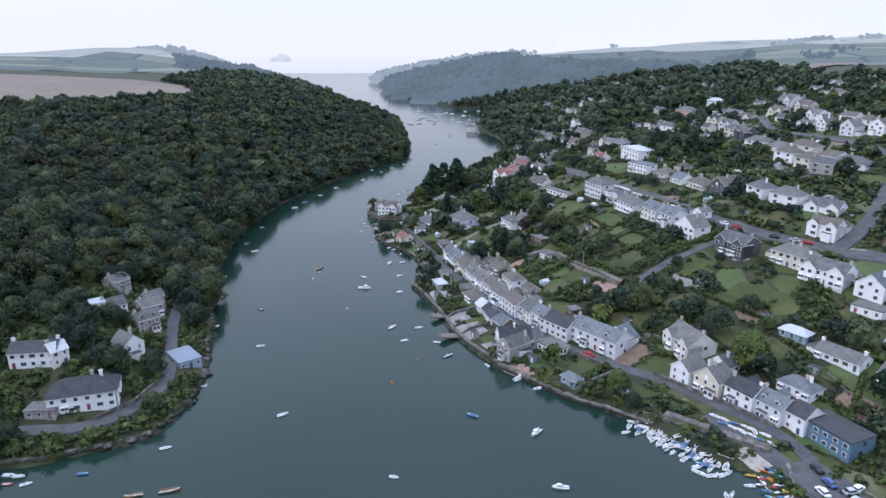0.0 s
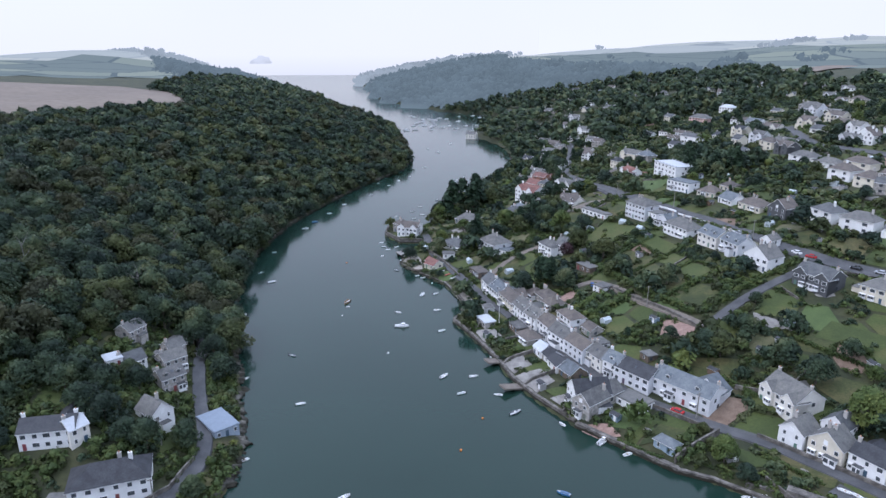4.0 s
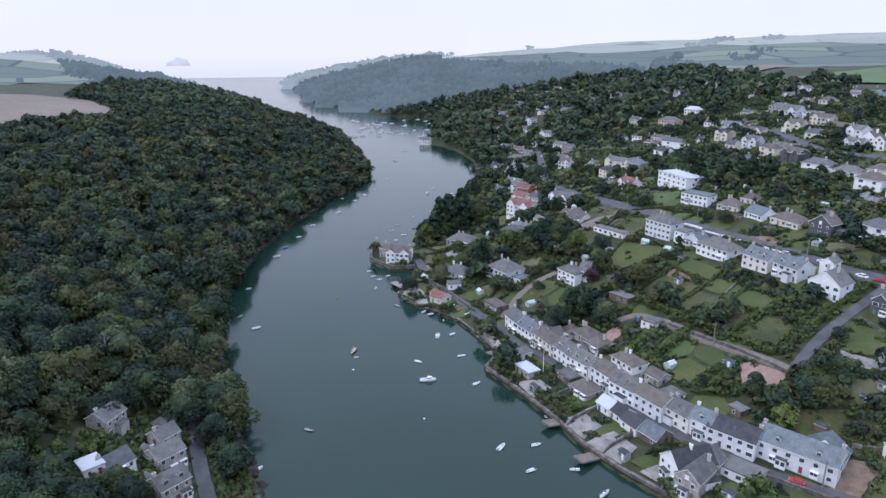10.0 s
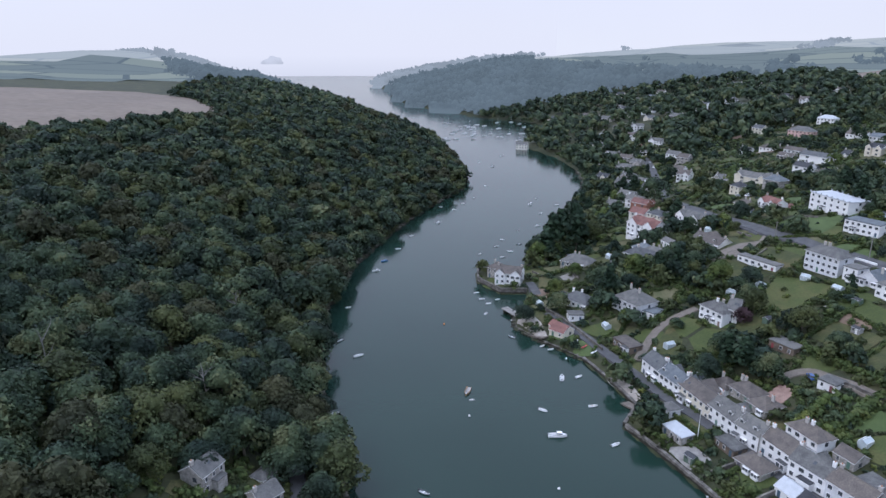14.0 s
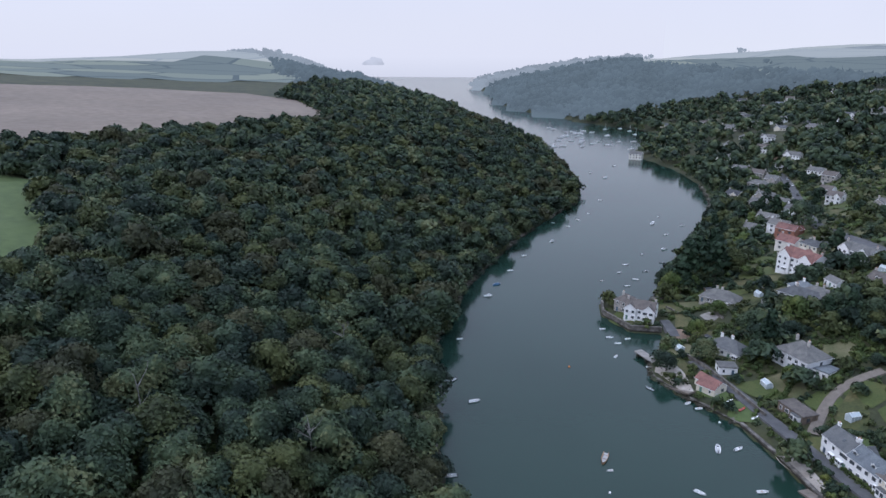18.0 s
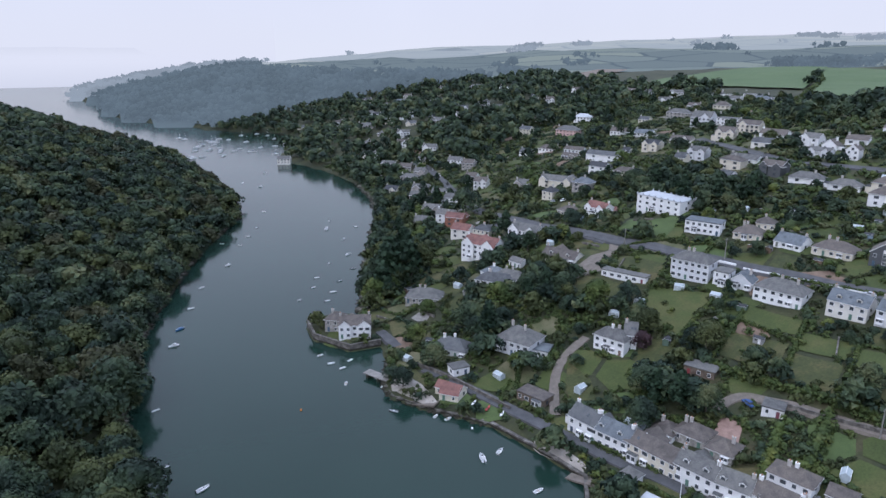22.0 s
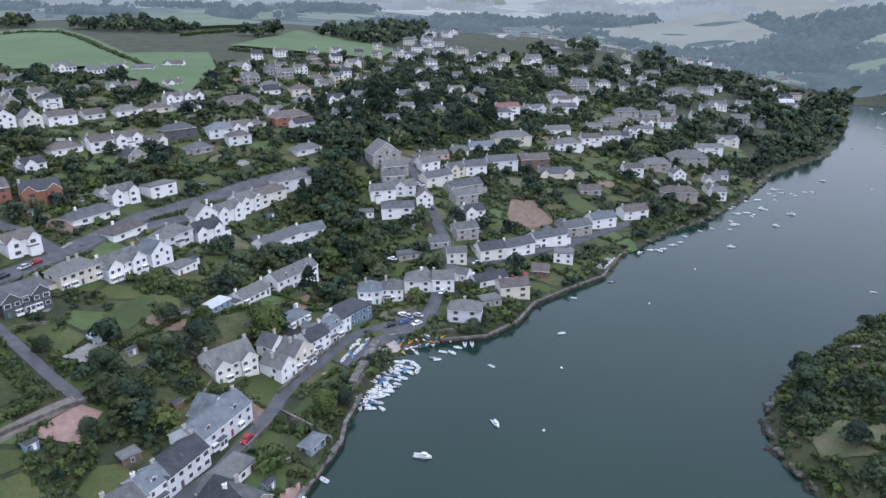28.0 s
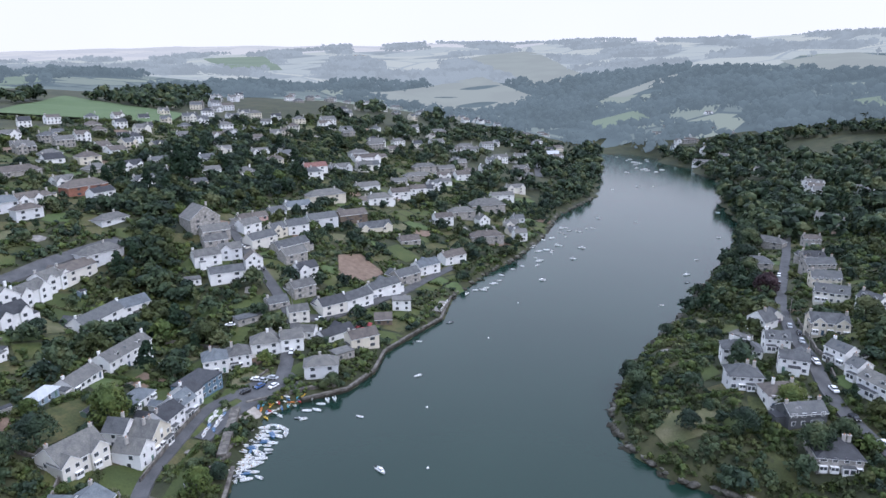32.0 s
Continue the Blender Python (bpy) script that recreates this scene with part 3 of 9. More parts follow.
M_DOOR = mat("painted_door", [(0.3, 0.06, 0.1, 0.14), (0.5, 0.25, 0.05, 0.05), (0.7, 0.1, 0.18, 0.14)], scale=0.02, obj=0.9, rough=0.4)
M_CHIM = plain("chimney_render", 0.42, 0.4, 0.37, 0.85)
M_POT = plain("clay_chimney_pot", 0.4, 0.2, 0.12, 0.8)
M_TARMAC = mat("worn_tarmac", [(0.3, 0.0527, 0.05394, 0.05612), (0.7, 0.093, 0.093, 0.09455)], scale=0.25, fine=0.4, bump_scale=3)
M_GRAVEL = mat("pale_gravel", [(0.3, 0.12, 0.1013, 0.0825), (0.7, 0.18, 0.1537, 0.1275)], scale=0.5, fine=0.5, bump_scale=5)
M_PAVE = mat("pale_paving", [(0.3, 0.1584, 0.1476, 0.1332), (0.7, 0.2592, 0.2448, 0.2232)], scale=0.5, fine=0.4, bump_scale=3)
M_BRICKPAVE = mat("reddish_paving", [(0.3, 0.2, 0.125, 0.1), (0.7, 0.3, 0.2, 0.16)], scale=0.5, fine=0.4, bump_scale=4)
M_QUAY = mat("quay_stone", [(0.3, 0.05, 0.046, 0.04), (0.5, 0.11, 0.1, 0.088), (0.7, 0.21, 0.195, 0.17)], scale=0.5, fine=0.6, bump=0.6, bump_scale=1.6)
M_ROCK = mat("shore_rock", [(0.3, 0.035, 0.034, 0.028), (0.5, 0.085, 0.08, 0.066), (0.7, 0.19, 0.18, 0.15)], scale=0.35, fine=0.6, bump=0.8, bump_scale=1.3)
M_SAND = mat("shingle_slip", [(0.3, 0.24, 0.21, 0.18), (0.7, 0.36, 0.33, 0.29)], scale=0.4, fine=0.4, bump_scale=4)
M_SOIL = mat("bare_soil", [(0.3, 0.12, 0.08, 0.055), (0.7, 0.2, 0.14, 0.1)], scale=0.4, fine=0.5, bump_scale=3)
M_DRY = mat("dry_grass", [(0.3, 0.0595, 0.0697, 0.0263), (0.5, 0.091, 0.0902, 0.0413), (0.7, 0.126, 0.1148, 0.0638)], scale=0.15, fine=0.5, bump_scale=2)
M_PALE = mat("pale_pasture", [(0.3, 0.2, 0.22, 0.1), (0.7, 0.27, 0.27, 0.14)], scale=0.01, fine=0.3, bump_scale=0.1)
M_BRIGHT = mat("well_kept_lawn", [(0.3, 0.0475, 0.0736, 0.0209), (0.7, 0.0712, 0.103, 0.0314)], scale=0.2, fine=0.4, bump_scale=3)


def tide_weed(m, top):
    """Dark weed and damp up to the tide line, with a ragged upper edge."""
    nt = m.node_tree
    n, ln = nt.nodes, nt.links
    bsdf = n["Principled BSDF"]
    dry = bsdf.inputs["Base Color"].links[0].from_socket
    geo, sep, rag, add, span, mix = (n.new("ShaderNode" + k) for k in ("NewGeometry", "SeparateXYZ", "TexNoise", "Math", "MapRange", "Mix"))
    rag.inputs["Scale"].default_value, rag.inputs["Detail"].default_value = 0.6, 4
    add.operation, add.inputs[1].default_value = "MULTIPLY_ADD", 1.6
    span.inputs["From Min"].default_value, span.inputs["From Max"].default_value = top + 0.7, top + 1.1
    mix.data_type, mix.inputs["A"].default_value = "RGBA", (0.022, 0.02, 0.012, 1)
    ln.new(geo.outputs["Position"], sep.inputs[0])
    ln.new(geo.outputs["Position"], rag.inputs["Vector"])
    ln.new(rag.outputs["Fac"], add.inputs[0])
    ln.new(sep.outputs["Z"], add.inputs[2])
    ln.new(add.outputs[0], span.inputs["Value"])
    ln.new(span.outputs[0], mix.inputs["Factor"])
    ln.new(dry, mix.inputs["B"])
    ln.new(mix.outputs["Result"], bsdf.inputs["Base Color"])


tide_weed(M_QUAY, 0.9)
tide_weed(M_ROCK, 0.75)


def part(name, data, material, parent, label=""):
    """One mesh object under a thing or a part; data is a bmesh or a mesh."""
    if isinstance(data, bmesh.types.BMesh):
        me = bpy.data.meshes.new(name)
        data.to_mesh(me)
        data.free()
        data = me
    if material and not data.materials:
        data.materials.append(material)
        if name.endswith('roof') and max(p.material_index for p in data.polygons):
            data.materials.append(M_TRIM)
    ob = new(name, data)
    ob.parent = parent
    return tagged(ob, label)


def add_box(bm, cx, cy, cz, sx, sy, sz, taper=1.0):
    """A box by centre and size; taper narrows its top."""
    vs = []
    for k, z in enumerate((-0.5, 0.5)):
        q = taper if k else 1.0
        vs.append([bm.verts.new((cx + a * sx * q, cy + b * sy * q, cz + z * sz)) for a, b in ((-0.5, -0.5), (0.5, -0.5), (0.5, 0.5), (-0.5, 0.5))])
    lo, hi = vs
    bm.faces.new(lo[::-1])
    bm.faces.new(hi)
    for i in range(4):
        bm.faces.new((lo[i], lo[(i + 1) % 4], hi[(i + 1) % 4], hi[i]))


def box_mesh(name, material, *boxes, bevel=0.0):
    bm = bmesh.new()
    for b in boxes:
        add_box(bm, *b)
    if bevel:
        bmesh.ops.bevel(bm, geom=bm.edges[:], offset=bevel, segments=1, affect="EDGES")
    me = bpy.data.meshes.new(name)
    bm.to_mesh(me)
    bm.free()
    me.materials.append(material)
    return me


# ---------------------------------------------------------------- the misty distance, haze painted as glow


# Haze painted on: mottled pale emission over a near-black base.
def painted_haze(name, r, g, b, glow, scale=0.012, low=None):
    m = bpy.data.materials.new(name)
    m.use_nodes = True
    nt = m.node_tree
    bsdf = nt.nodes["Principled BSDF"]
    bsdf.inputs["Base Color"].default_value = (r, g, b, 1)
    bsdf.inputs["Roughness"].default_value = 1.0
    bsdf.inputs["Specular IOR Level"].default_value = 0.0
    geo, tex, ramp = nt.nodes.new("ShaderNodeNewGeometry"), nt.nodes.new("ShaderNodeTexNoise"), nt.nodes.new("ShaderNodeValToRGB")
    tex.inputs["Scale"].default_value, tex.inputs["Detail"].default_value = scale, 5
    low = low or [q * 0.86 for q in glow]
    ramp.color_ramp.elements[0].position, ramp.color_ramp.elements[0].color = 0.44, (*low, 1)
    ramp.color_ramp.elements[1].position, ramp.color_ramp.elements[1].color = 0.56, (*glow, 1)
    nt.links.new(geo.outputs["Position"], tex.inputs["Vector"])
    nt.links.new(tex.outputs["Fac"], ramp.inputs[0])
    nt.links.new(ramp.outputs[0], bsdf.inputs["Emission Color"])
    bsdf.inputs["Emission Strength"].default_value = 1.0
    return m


def painted_field_haze(name, fields, hedge, scale, line):
    """Distant farmland, its mist painted into the emission: enclosed fields with dark hedge lines."""
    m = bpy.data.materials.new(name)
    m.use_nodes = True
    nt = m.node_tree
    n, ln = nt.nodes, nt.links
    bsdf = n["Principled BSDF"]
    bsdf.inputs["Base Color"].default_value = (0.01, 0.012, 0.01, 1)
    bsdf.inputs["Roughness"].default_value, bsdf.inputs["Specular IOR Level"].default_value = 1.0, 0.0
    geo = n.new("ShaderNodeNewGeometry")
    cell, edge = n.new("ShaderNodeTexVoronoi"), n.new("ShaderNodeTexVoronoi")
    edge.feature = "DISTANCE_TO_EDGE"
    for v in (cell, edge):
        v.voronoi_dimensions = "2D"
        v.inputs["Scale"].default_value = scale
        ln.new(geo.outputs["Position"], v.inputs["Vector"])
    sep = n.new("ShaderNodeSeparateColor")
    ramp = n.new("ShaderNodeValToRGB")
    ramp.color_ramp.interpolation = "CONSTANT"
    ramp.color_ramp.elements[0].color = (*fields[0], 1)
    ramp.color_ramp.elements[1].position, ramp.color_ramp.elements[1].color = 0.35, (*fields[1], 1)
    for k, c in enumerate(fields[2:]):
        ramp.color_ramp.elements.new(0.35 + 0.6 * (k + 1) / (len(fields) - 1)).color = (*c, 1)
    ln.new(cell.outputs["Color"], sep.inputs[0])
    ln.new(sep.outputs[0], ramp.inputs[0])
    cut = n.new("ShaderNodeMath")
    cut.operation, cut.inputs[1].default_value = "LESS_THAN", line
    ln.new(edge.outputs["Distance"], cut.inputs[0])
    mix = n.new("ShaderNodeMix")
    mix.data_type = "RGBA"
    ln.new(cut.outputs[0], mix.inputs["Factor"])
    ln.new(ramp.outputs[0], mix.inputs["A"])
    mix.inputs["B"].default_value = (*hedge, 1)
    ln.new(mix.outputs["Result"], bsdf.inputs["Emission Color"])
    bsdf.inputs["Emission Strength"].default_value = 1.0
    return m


# Each farther tier glows paler and bluer in place of real haze.
M_MIST_WOOD = painted_haze("distant_wood_painted_haze", 0.02, 0.025, 0.022, (0.135, 0.185, 0.215))
M_MIST_WOOD_FAR = painted_haze("far_wood_painted_haze", 0.01, 0.01, 0.01, (0.35, 0.42, 0.46))
M_MIST_HILL = painted_field_haze("distant_hill_painted_haze", ((0.2, 0.26, 0.275), (0.24, 0.305, 0.31), (0.27, 0.335, 0.32), (0.3, 0.365, 0.34)), (0.14, 0.19, 0.22), 0.0066, 0.035)
M_MIST_HILL_FAR = painted_field_haze("far_hill_painted_haze", ((0.45, 0.52, 0.54), (0.47, 0.54, 0.55), (0.49, 0.555, 0.555), (0.51, 0.57, 0.565)), (0.38, 0.45, 0.49), 0.0052, 0.03)
M_MIST_HILL_FAINT = painted_field_haze("farthest_hill_painted_haze", ((0.57, 0.61, 0.65), (0.6, 0.64, 0.67), (0.64, 0.67, 0.69)), (0.53, 0.57, 0.61), 0.004, 0.03)
# Field copies whose emission holds the haze colour.
M_MIST_MEADOW = painted_haze("pasture_painted_haze", 0.02, 0.03, 0.02, (0.23, 0.295, 0.255), 0.01, (0.21, 0.27, 0.24))
M_MIST_PALE = painted_haze("stubble_painted_haze", 0.02, 0.02, 0.02, (0.33, 0.385, 0.375), 0.01, (0.31, 0.36, 0.355))

# ---------------------------------------------------------------- roads, lawns and fields
ROADS = []


def resample(line, step):
    out = [line[0]]
    for a, b in zip(line[:-1], line[1:]):
        n = max(1, int(math.dist(a, b) / step))
        out += [(a[0] + (b[0] - a[0]) * k / n, a[1] + (b[1] - a[1]) * k / n) for k in range(1, n + 1)]
    return out


def smoothed(line, rounds=2):
    for _ in range(rounds):
        out = [line[0]]
        for a, b in zip(line[:-1], line[1:]):
            out += [(a[0] * 0.75 + b[0] * 0.25, a[1] * 0.75 + b[1] * 0.25), (a[0] * 0.25 + b[0] * 0.75, a[1] * 0.25 + b[1] * 0.75)]
        line = out + [line[-1]]
    return line


def ribbon(line, width, lift, step=2.0, edge=0.35):
    """A strip draped on the ground along a line, with its edges let into the turf."""
    pts = resample(line, step)
    vs, fs = [], []
    for k, p in enumerate(pts):
        a, b = pts[max(0, k - 1)], pts[min(len(pts) - 1, k + 1)]
        d = math.dist(a, b) or 1
        nx, ny = -(b[1] - a[1]) / d, (b[0] - a[0]) / d
        mid = ground_z(*p)
        for s in (-0.5 - edge / width, -0.5, 0, 0.5, 0.5 + edge / width):
            x, y = p[0] + nx * s * width, p[1] + ny * s * width
            z = max(0.6 * mid + 0.4 * ground_z(x, y), ground_z(x, y)) + (lift if abs(s) <= 0.5 else -0.5)
            vs.append((x, y, z))
        if k:
            o = 5 * k
            fs += [(o - 5 + i, o - 4 + i, o + 1 + i, o + i) for i in range(4)]
    return vs, fs


def road(name, line, width):
    line = smoothed(line)
    ROADS.append((line, width))
    vs, fs = ribbon(line, width, 0.32)
    words = {"drive": "pale gravel drive between gardens", "top drive": "pale gravel drive curving up to a house", "lane end": "pale gravelled back lane behind the terrace"}
    ob = tagged(new("road", mesh_from("road", vs, fs)), words.get(name, "narrow grey tarmac road through the village"), "road", kind="structure")
    ob.data.materials.append(M_GRAVEL if name in words else M_TARMAC)


GROUND_WORDS = {
    "rough": (M_ROUGHGRASS, "lawn", "rough green and straw-coloured garden grass"), "lawn": (M_LAWN, "lawn", "mown green garden lawn"), "bright": (M_BRIGHT, "lawn", "bright green well kept lawn"),
    "brickpave": (M_BRICKPAVE, "paving", "reddish paved courtyard"), "pave": (M_PAVE, "paving", "pale stone paved terrace"), "gravel": (M_GRAVEL, "drive", "pale gravel forecourt"),
    "dry": (M_DRY, "lawn", "dry worn brown and green lawn"), "soil": (M_SOIL, "vegetable plot", "bare brown soil of a vegetable plot"), "tarmac": (M_TARMAC, "forecourt", "worn grey tarmac by the creek"),
    "sand": (M_SAND, "slipway", "pale shingle slipway at the creek"), "meadow": (M_MEADOW, "field", "bright green hedged pasture on the hill"), "pale": (M_PALE, "field", "pale green and straw pasture on distant hills"),
    "clearing": (M_BRIGHT, "field", "dark green grassy clearing in the wood"), "stubble": (M_STUBBLE, "field", "brown harvested field on the hilltop"),
}
LAWNS = []


def patch(kind, outline):
    material, category, words = GROUND_WORDS[kind]
    far = max(abs(p[0]) + abs(p[1] - 200) for p in outline) > 420
    # fields averaging beyond 860 units get the glowing copies with haze painted in
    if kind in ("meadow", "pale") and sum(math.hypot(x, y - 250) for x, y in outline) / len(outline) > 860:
        material, words = (M_MIST_MEADOW, "green pasture on the far hills with haze painted as glow") if kind == "meadow" else (M_MIST_PALE, "pale stubble field on the far hills with haze painted as glow")
    bm = bmesh.new()
    face = bm.faces.new([bm.verts.new((x, y, 0)) for x, y in outline])
    bmesh.ops.triangulate(bm, faces=[face])
    longest = 24 if far else 3.0
    for _ in range(7):
        edges = [e for e in bm.edges if e.calc_length() > longest]
        if not edges or len(bm.verts) > 4000:
            break
        bmesh.ops.subdivide_edges(bm, edges=edges, cuts=1)
        bmesh.ops.triangulate(bm, faces=[f for f in bm.faces if len(f.verts) > 3])
    for v in bm.verts:
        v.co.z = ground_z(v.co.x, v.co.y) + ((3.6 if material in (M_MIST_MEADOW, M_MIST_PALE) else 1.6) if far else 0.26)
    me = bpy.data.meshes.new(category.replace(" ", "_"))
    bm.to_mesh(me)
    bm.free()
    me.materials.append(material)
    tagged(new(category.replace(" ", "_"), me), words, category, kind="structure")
    if kind not in ("tarmac", "sand"):
        LAWNS.append(outline)


road("river road", [(-20, 332), (-17, 325), (-9, 304), (-2, 282), (5, 261), (13, 239), (20, 220), (25, 211), (30, 201), (36, 192), (42, 186), (50, 178), (61, 170), (71, 157), (83, 142), (85, 132)], 3.7)
road("upper road", [(60, 438), (66, 427), (72, 404), (73, 377), (77, 355), (82, 334), (89, 315), (96, 296), (99, 276), (103, 256), (111, 242), (122, 228), (135, 213), (151, 202), (165, 184), (178, 163), (191, 137), (196, 116)], 6)
road("hill road", [(132, 216), (146, 225), (157, 236), (166, 247), (176, 258), (188, 269), (194, 279), (193, 296), (191, 321), (183, 344), (180, 371), (199, 419), (212, 452)], 5)
road("lane", [(112, 240), (102, 236), (89, 230), (77, 224), (68, 219), (64, 216)], 3)
road("lane end", [(68, 209), (64, 216), (60, 224), (55, 233), (51, 243), (47, 253), (44, 260), (42, 266), (37, 267), (34, 266)], 3.0)
road("drive", [(1, 291), (4, 296), (8, 302), (13, 308), (19, 312), (25, 314), (29, 315)], 2.8)
road("top drive", [(47, 349), (55, 351), (63, 352), (69, 352), (74, 358)], 3.4)
road("west street", [(74, 362), (71, 378), (71, 409), (74, 444), (71, 463), (78, 492), (90, 536), (101, 577), (108, 609), (112, 637), (102, 665), (91, 688)], 5)
road("shore path", [(-21, 353), (-21, 361), (-22, 367)], 3.5)
road("creek street", [(68, 152), (73, 143), (78, 133), (80, 122), (86, 114), (97, 104), (109, 92), (122, 86), (139, 81), (158, 76), (175, 72), (192, 68), (200, 71)], 4.6)
road("creek lane", [(117, 88), (109, 79), (110, 65), (111, 44), (120, 11), (125, -15)], 4.5)
road("opposite road", [(26, -207), (6, -139), (-9, -79), (-17, -46), (-27, -18), (-41, 15), (-49, 29), (-56, 38), (-63, 45), (-70, 51)], 3.9)
road("hamlet road", [(-109, 143), (-101, 144), (-93, 145), (-85, 149), (-81, 155), (-78, 166), (-80, 178), (-88, 198), (-94, 217), (-99, 238)], 3.4)
road("terrace road", [(140, 212), (148, 202), (153, 189), (165, 168), (181, 143), (187, 124)], 5)
road("upriver street", [(367, -426), (296, -335), (233, -248)], 6)
patch("rough", [(48, 347), (53, 337), (59, 324), (46, 322), (41, 336)])
patch("lawn", [(61, 323), (72, 305), (60, 300), (49, 296), (47, 309)])
patch("lawn", [(74, 293), (78, 277), (72, 274), (67, 289)])
patch("rough", [(61, 287), (68, 273), (55, 267), (51, 283)])
patch("lawn", [(74, 273), (77, 260), (69, 257), (67, 270)])
patch("lawn", [(75, 258), (80, 247), (72, 243), (67, 255)])
patch("rough", [(65, 254), (70, 242), (60, 239), (56, 250)])
patch("rough", [(65, 270), (67, 256), (56, 251), (53, 265)])
patch("rough", [(71, 240), (75, 231), (66, 227), (61, 236)])
patch("lawn", [(-9, 318), (-3, 319), (2, 309), (0, 307), (-8, 310), (-12, 315)])
patch("rough", [(85, 191), (96, 180), (100, 170), (88, 168), (80, 189)])
patch("lawn", [(101, 167), (121, 140), (119, 137), (98, 165)])
patch("rough", [(38, 180), (44, 176), (39, 169), (35, 173), (30, 173)])
patch("lawn", [(36, 183), (38, 181), (29, 173), (28, 175)])
patch("rough", [(57, 204), (69, 200), (60, 192), (57, 190), (51, 201)])
patch("bright", [(92, 371), (99, 350), (88, 345), (82, 367)])
patch("lawn", [(85, 221), (93, 217), (89, 213), (80, 219)])
patch("rough", [(18, 309), (18, 298), (14, 290), (8, 294), (11, 301)])
patch("rough", [(68, 347), (74, 329), (68, 326), (61, 341)])
patch("lawn", [(99, 209), (111, 195), (103, 193), (91, 204)])
patch("lawn", [(51, 171), (61, 161), (54, 161), (47, 170)])
patch("lawn", [(18, 202), (23, 199), (14, 196), (11, 201)])
patch("lawn", [(-2, 250), (6, 248), (2, 245), (-2, 247)])
patch("lawn", [(47, 192), (50, 188), (52, 182), (48, 186)])
patch("rough", [(41, 304), (47, 295), (39, 289), (32, 295)])
patch("brickpave", [(33, 264), (34, 258), (28, 254), (26, 260)])
patch("brickpave", [(57, 224), (62, 216), (59, 212), (50, 217), (54, 225)])
patch("dry", [(-20, 71), (-21, 61), (-29, 60), (-33, 68), (-26, 75)])
patch("lawn", [(-17, 34), (-19, 29), (-24, 35), (-22, 42)])
patch("lawn", [(138, 100), (137, 88), (130, 91), (133, 102)])
patch("soil", [(155, 34), (153, 22), (133, 25), (128, 43), (134, 51)])
patch("lawn", [(155, 8), (157, -7), (139, -6), (138, 6)])
patch("tarmac", [(78.5, 132), (74.5, 119), (73.5, 113.5), (85, 111), (90, 117), (89, 128), (85, 133)])
patch("sand", [(76, 139), (79, 132), (72, 131), (68, 138)])
patch("sand", [(-33, 327), (-31, 334), (-27, 333), (-24.5, 324), (-24, 314), (-27, 315)])
patch("sand", [(-10.5, 284), (-9, 286), (-5, 277), (-4, 270), (-6.5, 269)])
patch("lawn", [(-114, 174), (-112, 188), (-107, 180), (-110, 172)])
patch("lawn", [(-90, 170), (-86, 176), (-85, 172), (-87, 167)])
patch("bright", [(84, 368), (102, 357), (99, 350), (85, 353)])
patch("rough", [(-15, 357), (-7, 356), (-8, 349), (-16, 351)])
patch("pave", [(80, 219), (86, 213), (87, 208), (77, 214)])
patch("pave", [(2, 223), (8, 223), (8, 220), (2, 219)])
patch("pave", [(4, 212), (10, 210), (12, 207), (7, 205)])
patch("brickpave", [(18, 184), (25, 182), (27, 177), (18, 180)])
patch("gravel", [(46, 350), (62, 357), (70, 355), (58, 347), (56, 342), (44, 345)])
patch("meadow", [(631, 675), (653, 577), (681, 494), (739, 386), (658, 328), (370, 257), (345, 342), (352, 438), (442, 555)])
patch("meadow", [(448, 565), (435, 640), (410, 690), (430, 738), (520, 748), (606, 757), (650, 690), (631, 675)])
patch("meadow", [(643, 316), (730, 202), (417, 153), (392, 253)])
patch("meadow", [(1128, 84), (1062, -7), (711, -6), (661, 94)])
patch("meadow", [(509, 79), (642, -25), (459, -52), (411, -16), (467, 43)])
patch("meadow", [(967, 437), (1203, 260), (826, 226), (764, 363)])
patch("meadow", [(710, 618), (806, 415), (761, 398), (694, 551)])
patch("stubble", [(421, 883), (607, 1023), (561, 929), (394, 800)])
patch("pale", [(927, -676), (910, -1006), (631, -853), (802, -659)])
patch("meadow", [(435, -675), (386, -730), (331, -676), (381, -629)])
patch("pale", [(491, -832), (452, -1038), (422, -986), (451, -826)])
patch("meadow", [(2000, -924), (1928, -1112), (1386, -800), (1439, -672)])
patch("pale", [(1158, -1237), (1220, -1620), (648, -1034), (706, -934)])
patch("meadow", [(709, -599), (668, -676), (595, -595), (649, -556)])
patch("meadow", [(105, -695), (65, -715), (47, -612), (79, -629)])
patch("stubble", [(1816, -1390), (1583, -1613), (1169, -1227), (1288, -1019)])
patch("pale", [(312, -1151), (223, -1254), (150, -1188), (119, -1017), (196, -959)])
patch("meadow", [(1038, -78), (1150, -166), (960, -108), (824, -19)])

for outline in ([(9, 201), (15, 205), (12, 213), (4, 211.5)], [(4, 213), (10, 216), (8, 222), (1.5, 220)], [(-3, 236), (3, 238), (1, 244), (-6, 245)], [(17, 188), (23, 192), (19, 198), (12, 197)]):
    patch("pave", outline)
patch("meadow", [(475, 186), (469, 104), (393, 114), (299, 149), (404, 191)])
patch("stubble", BROWN_FIELD)
patch("clearing", GREEN_CLEARING)

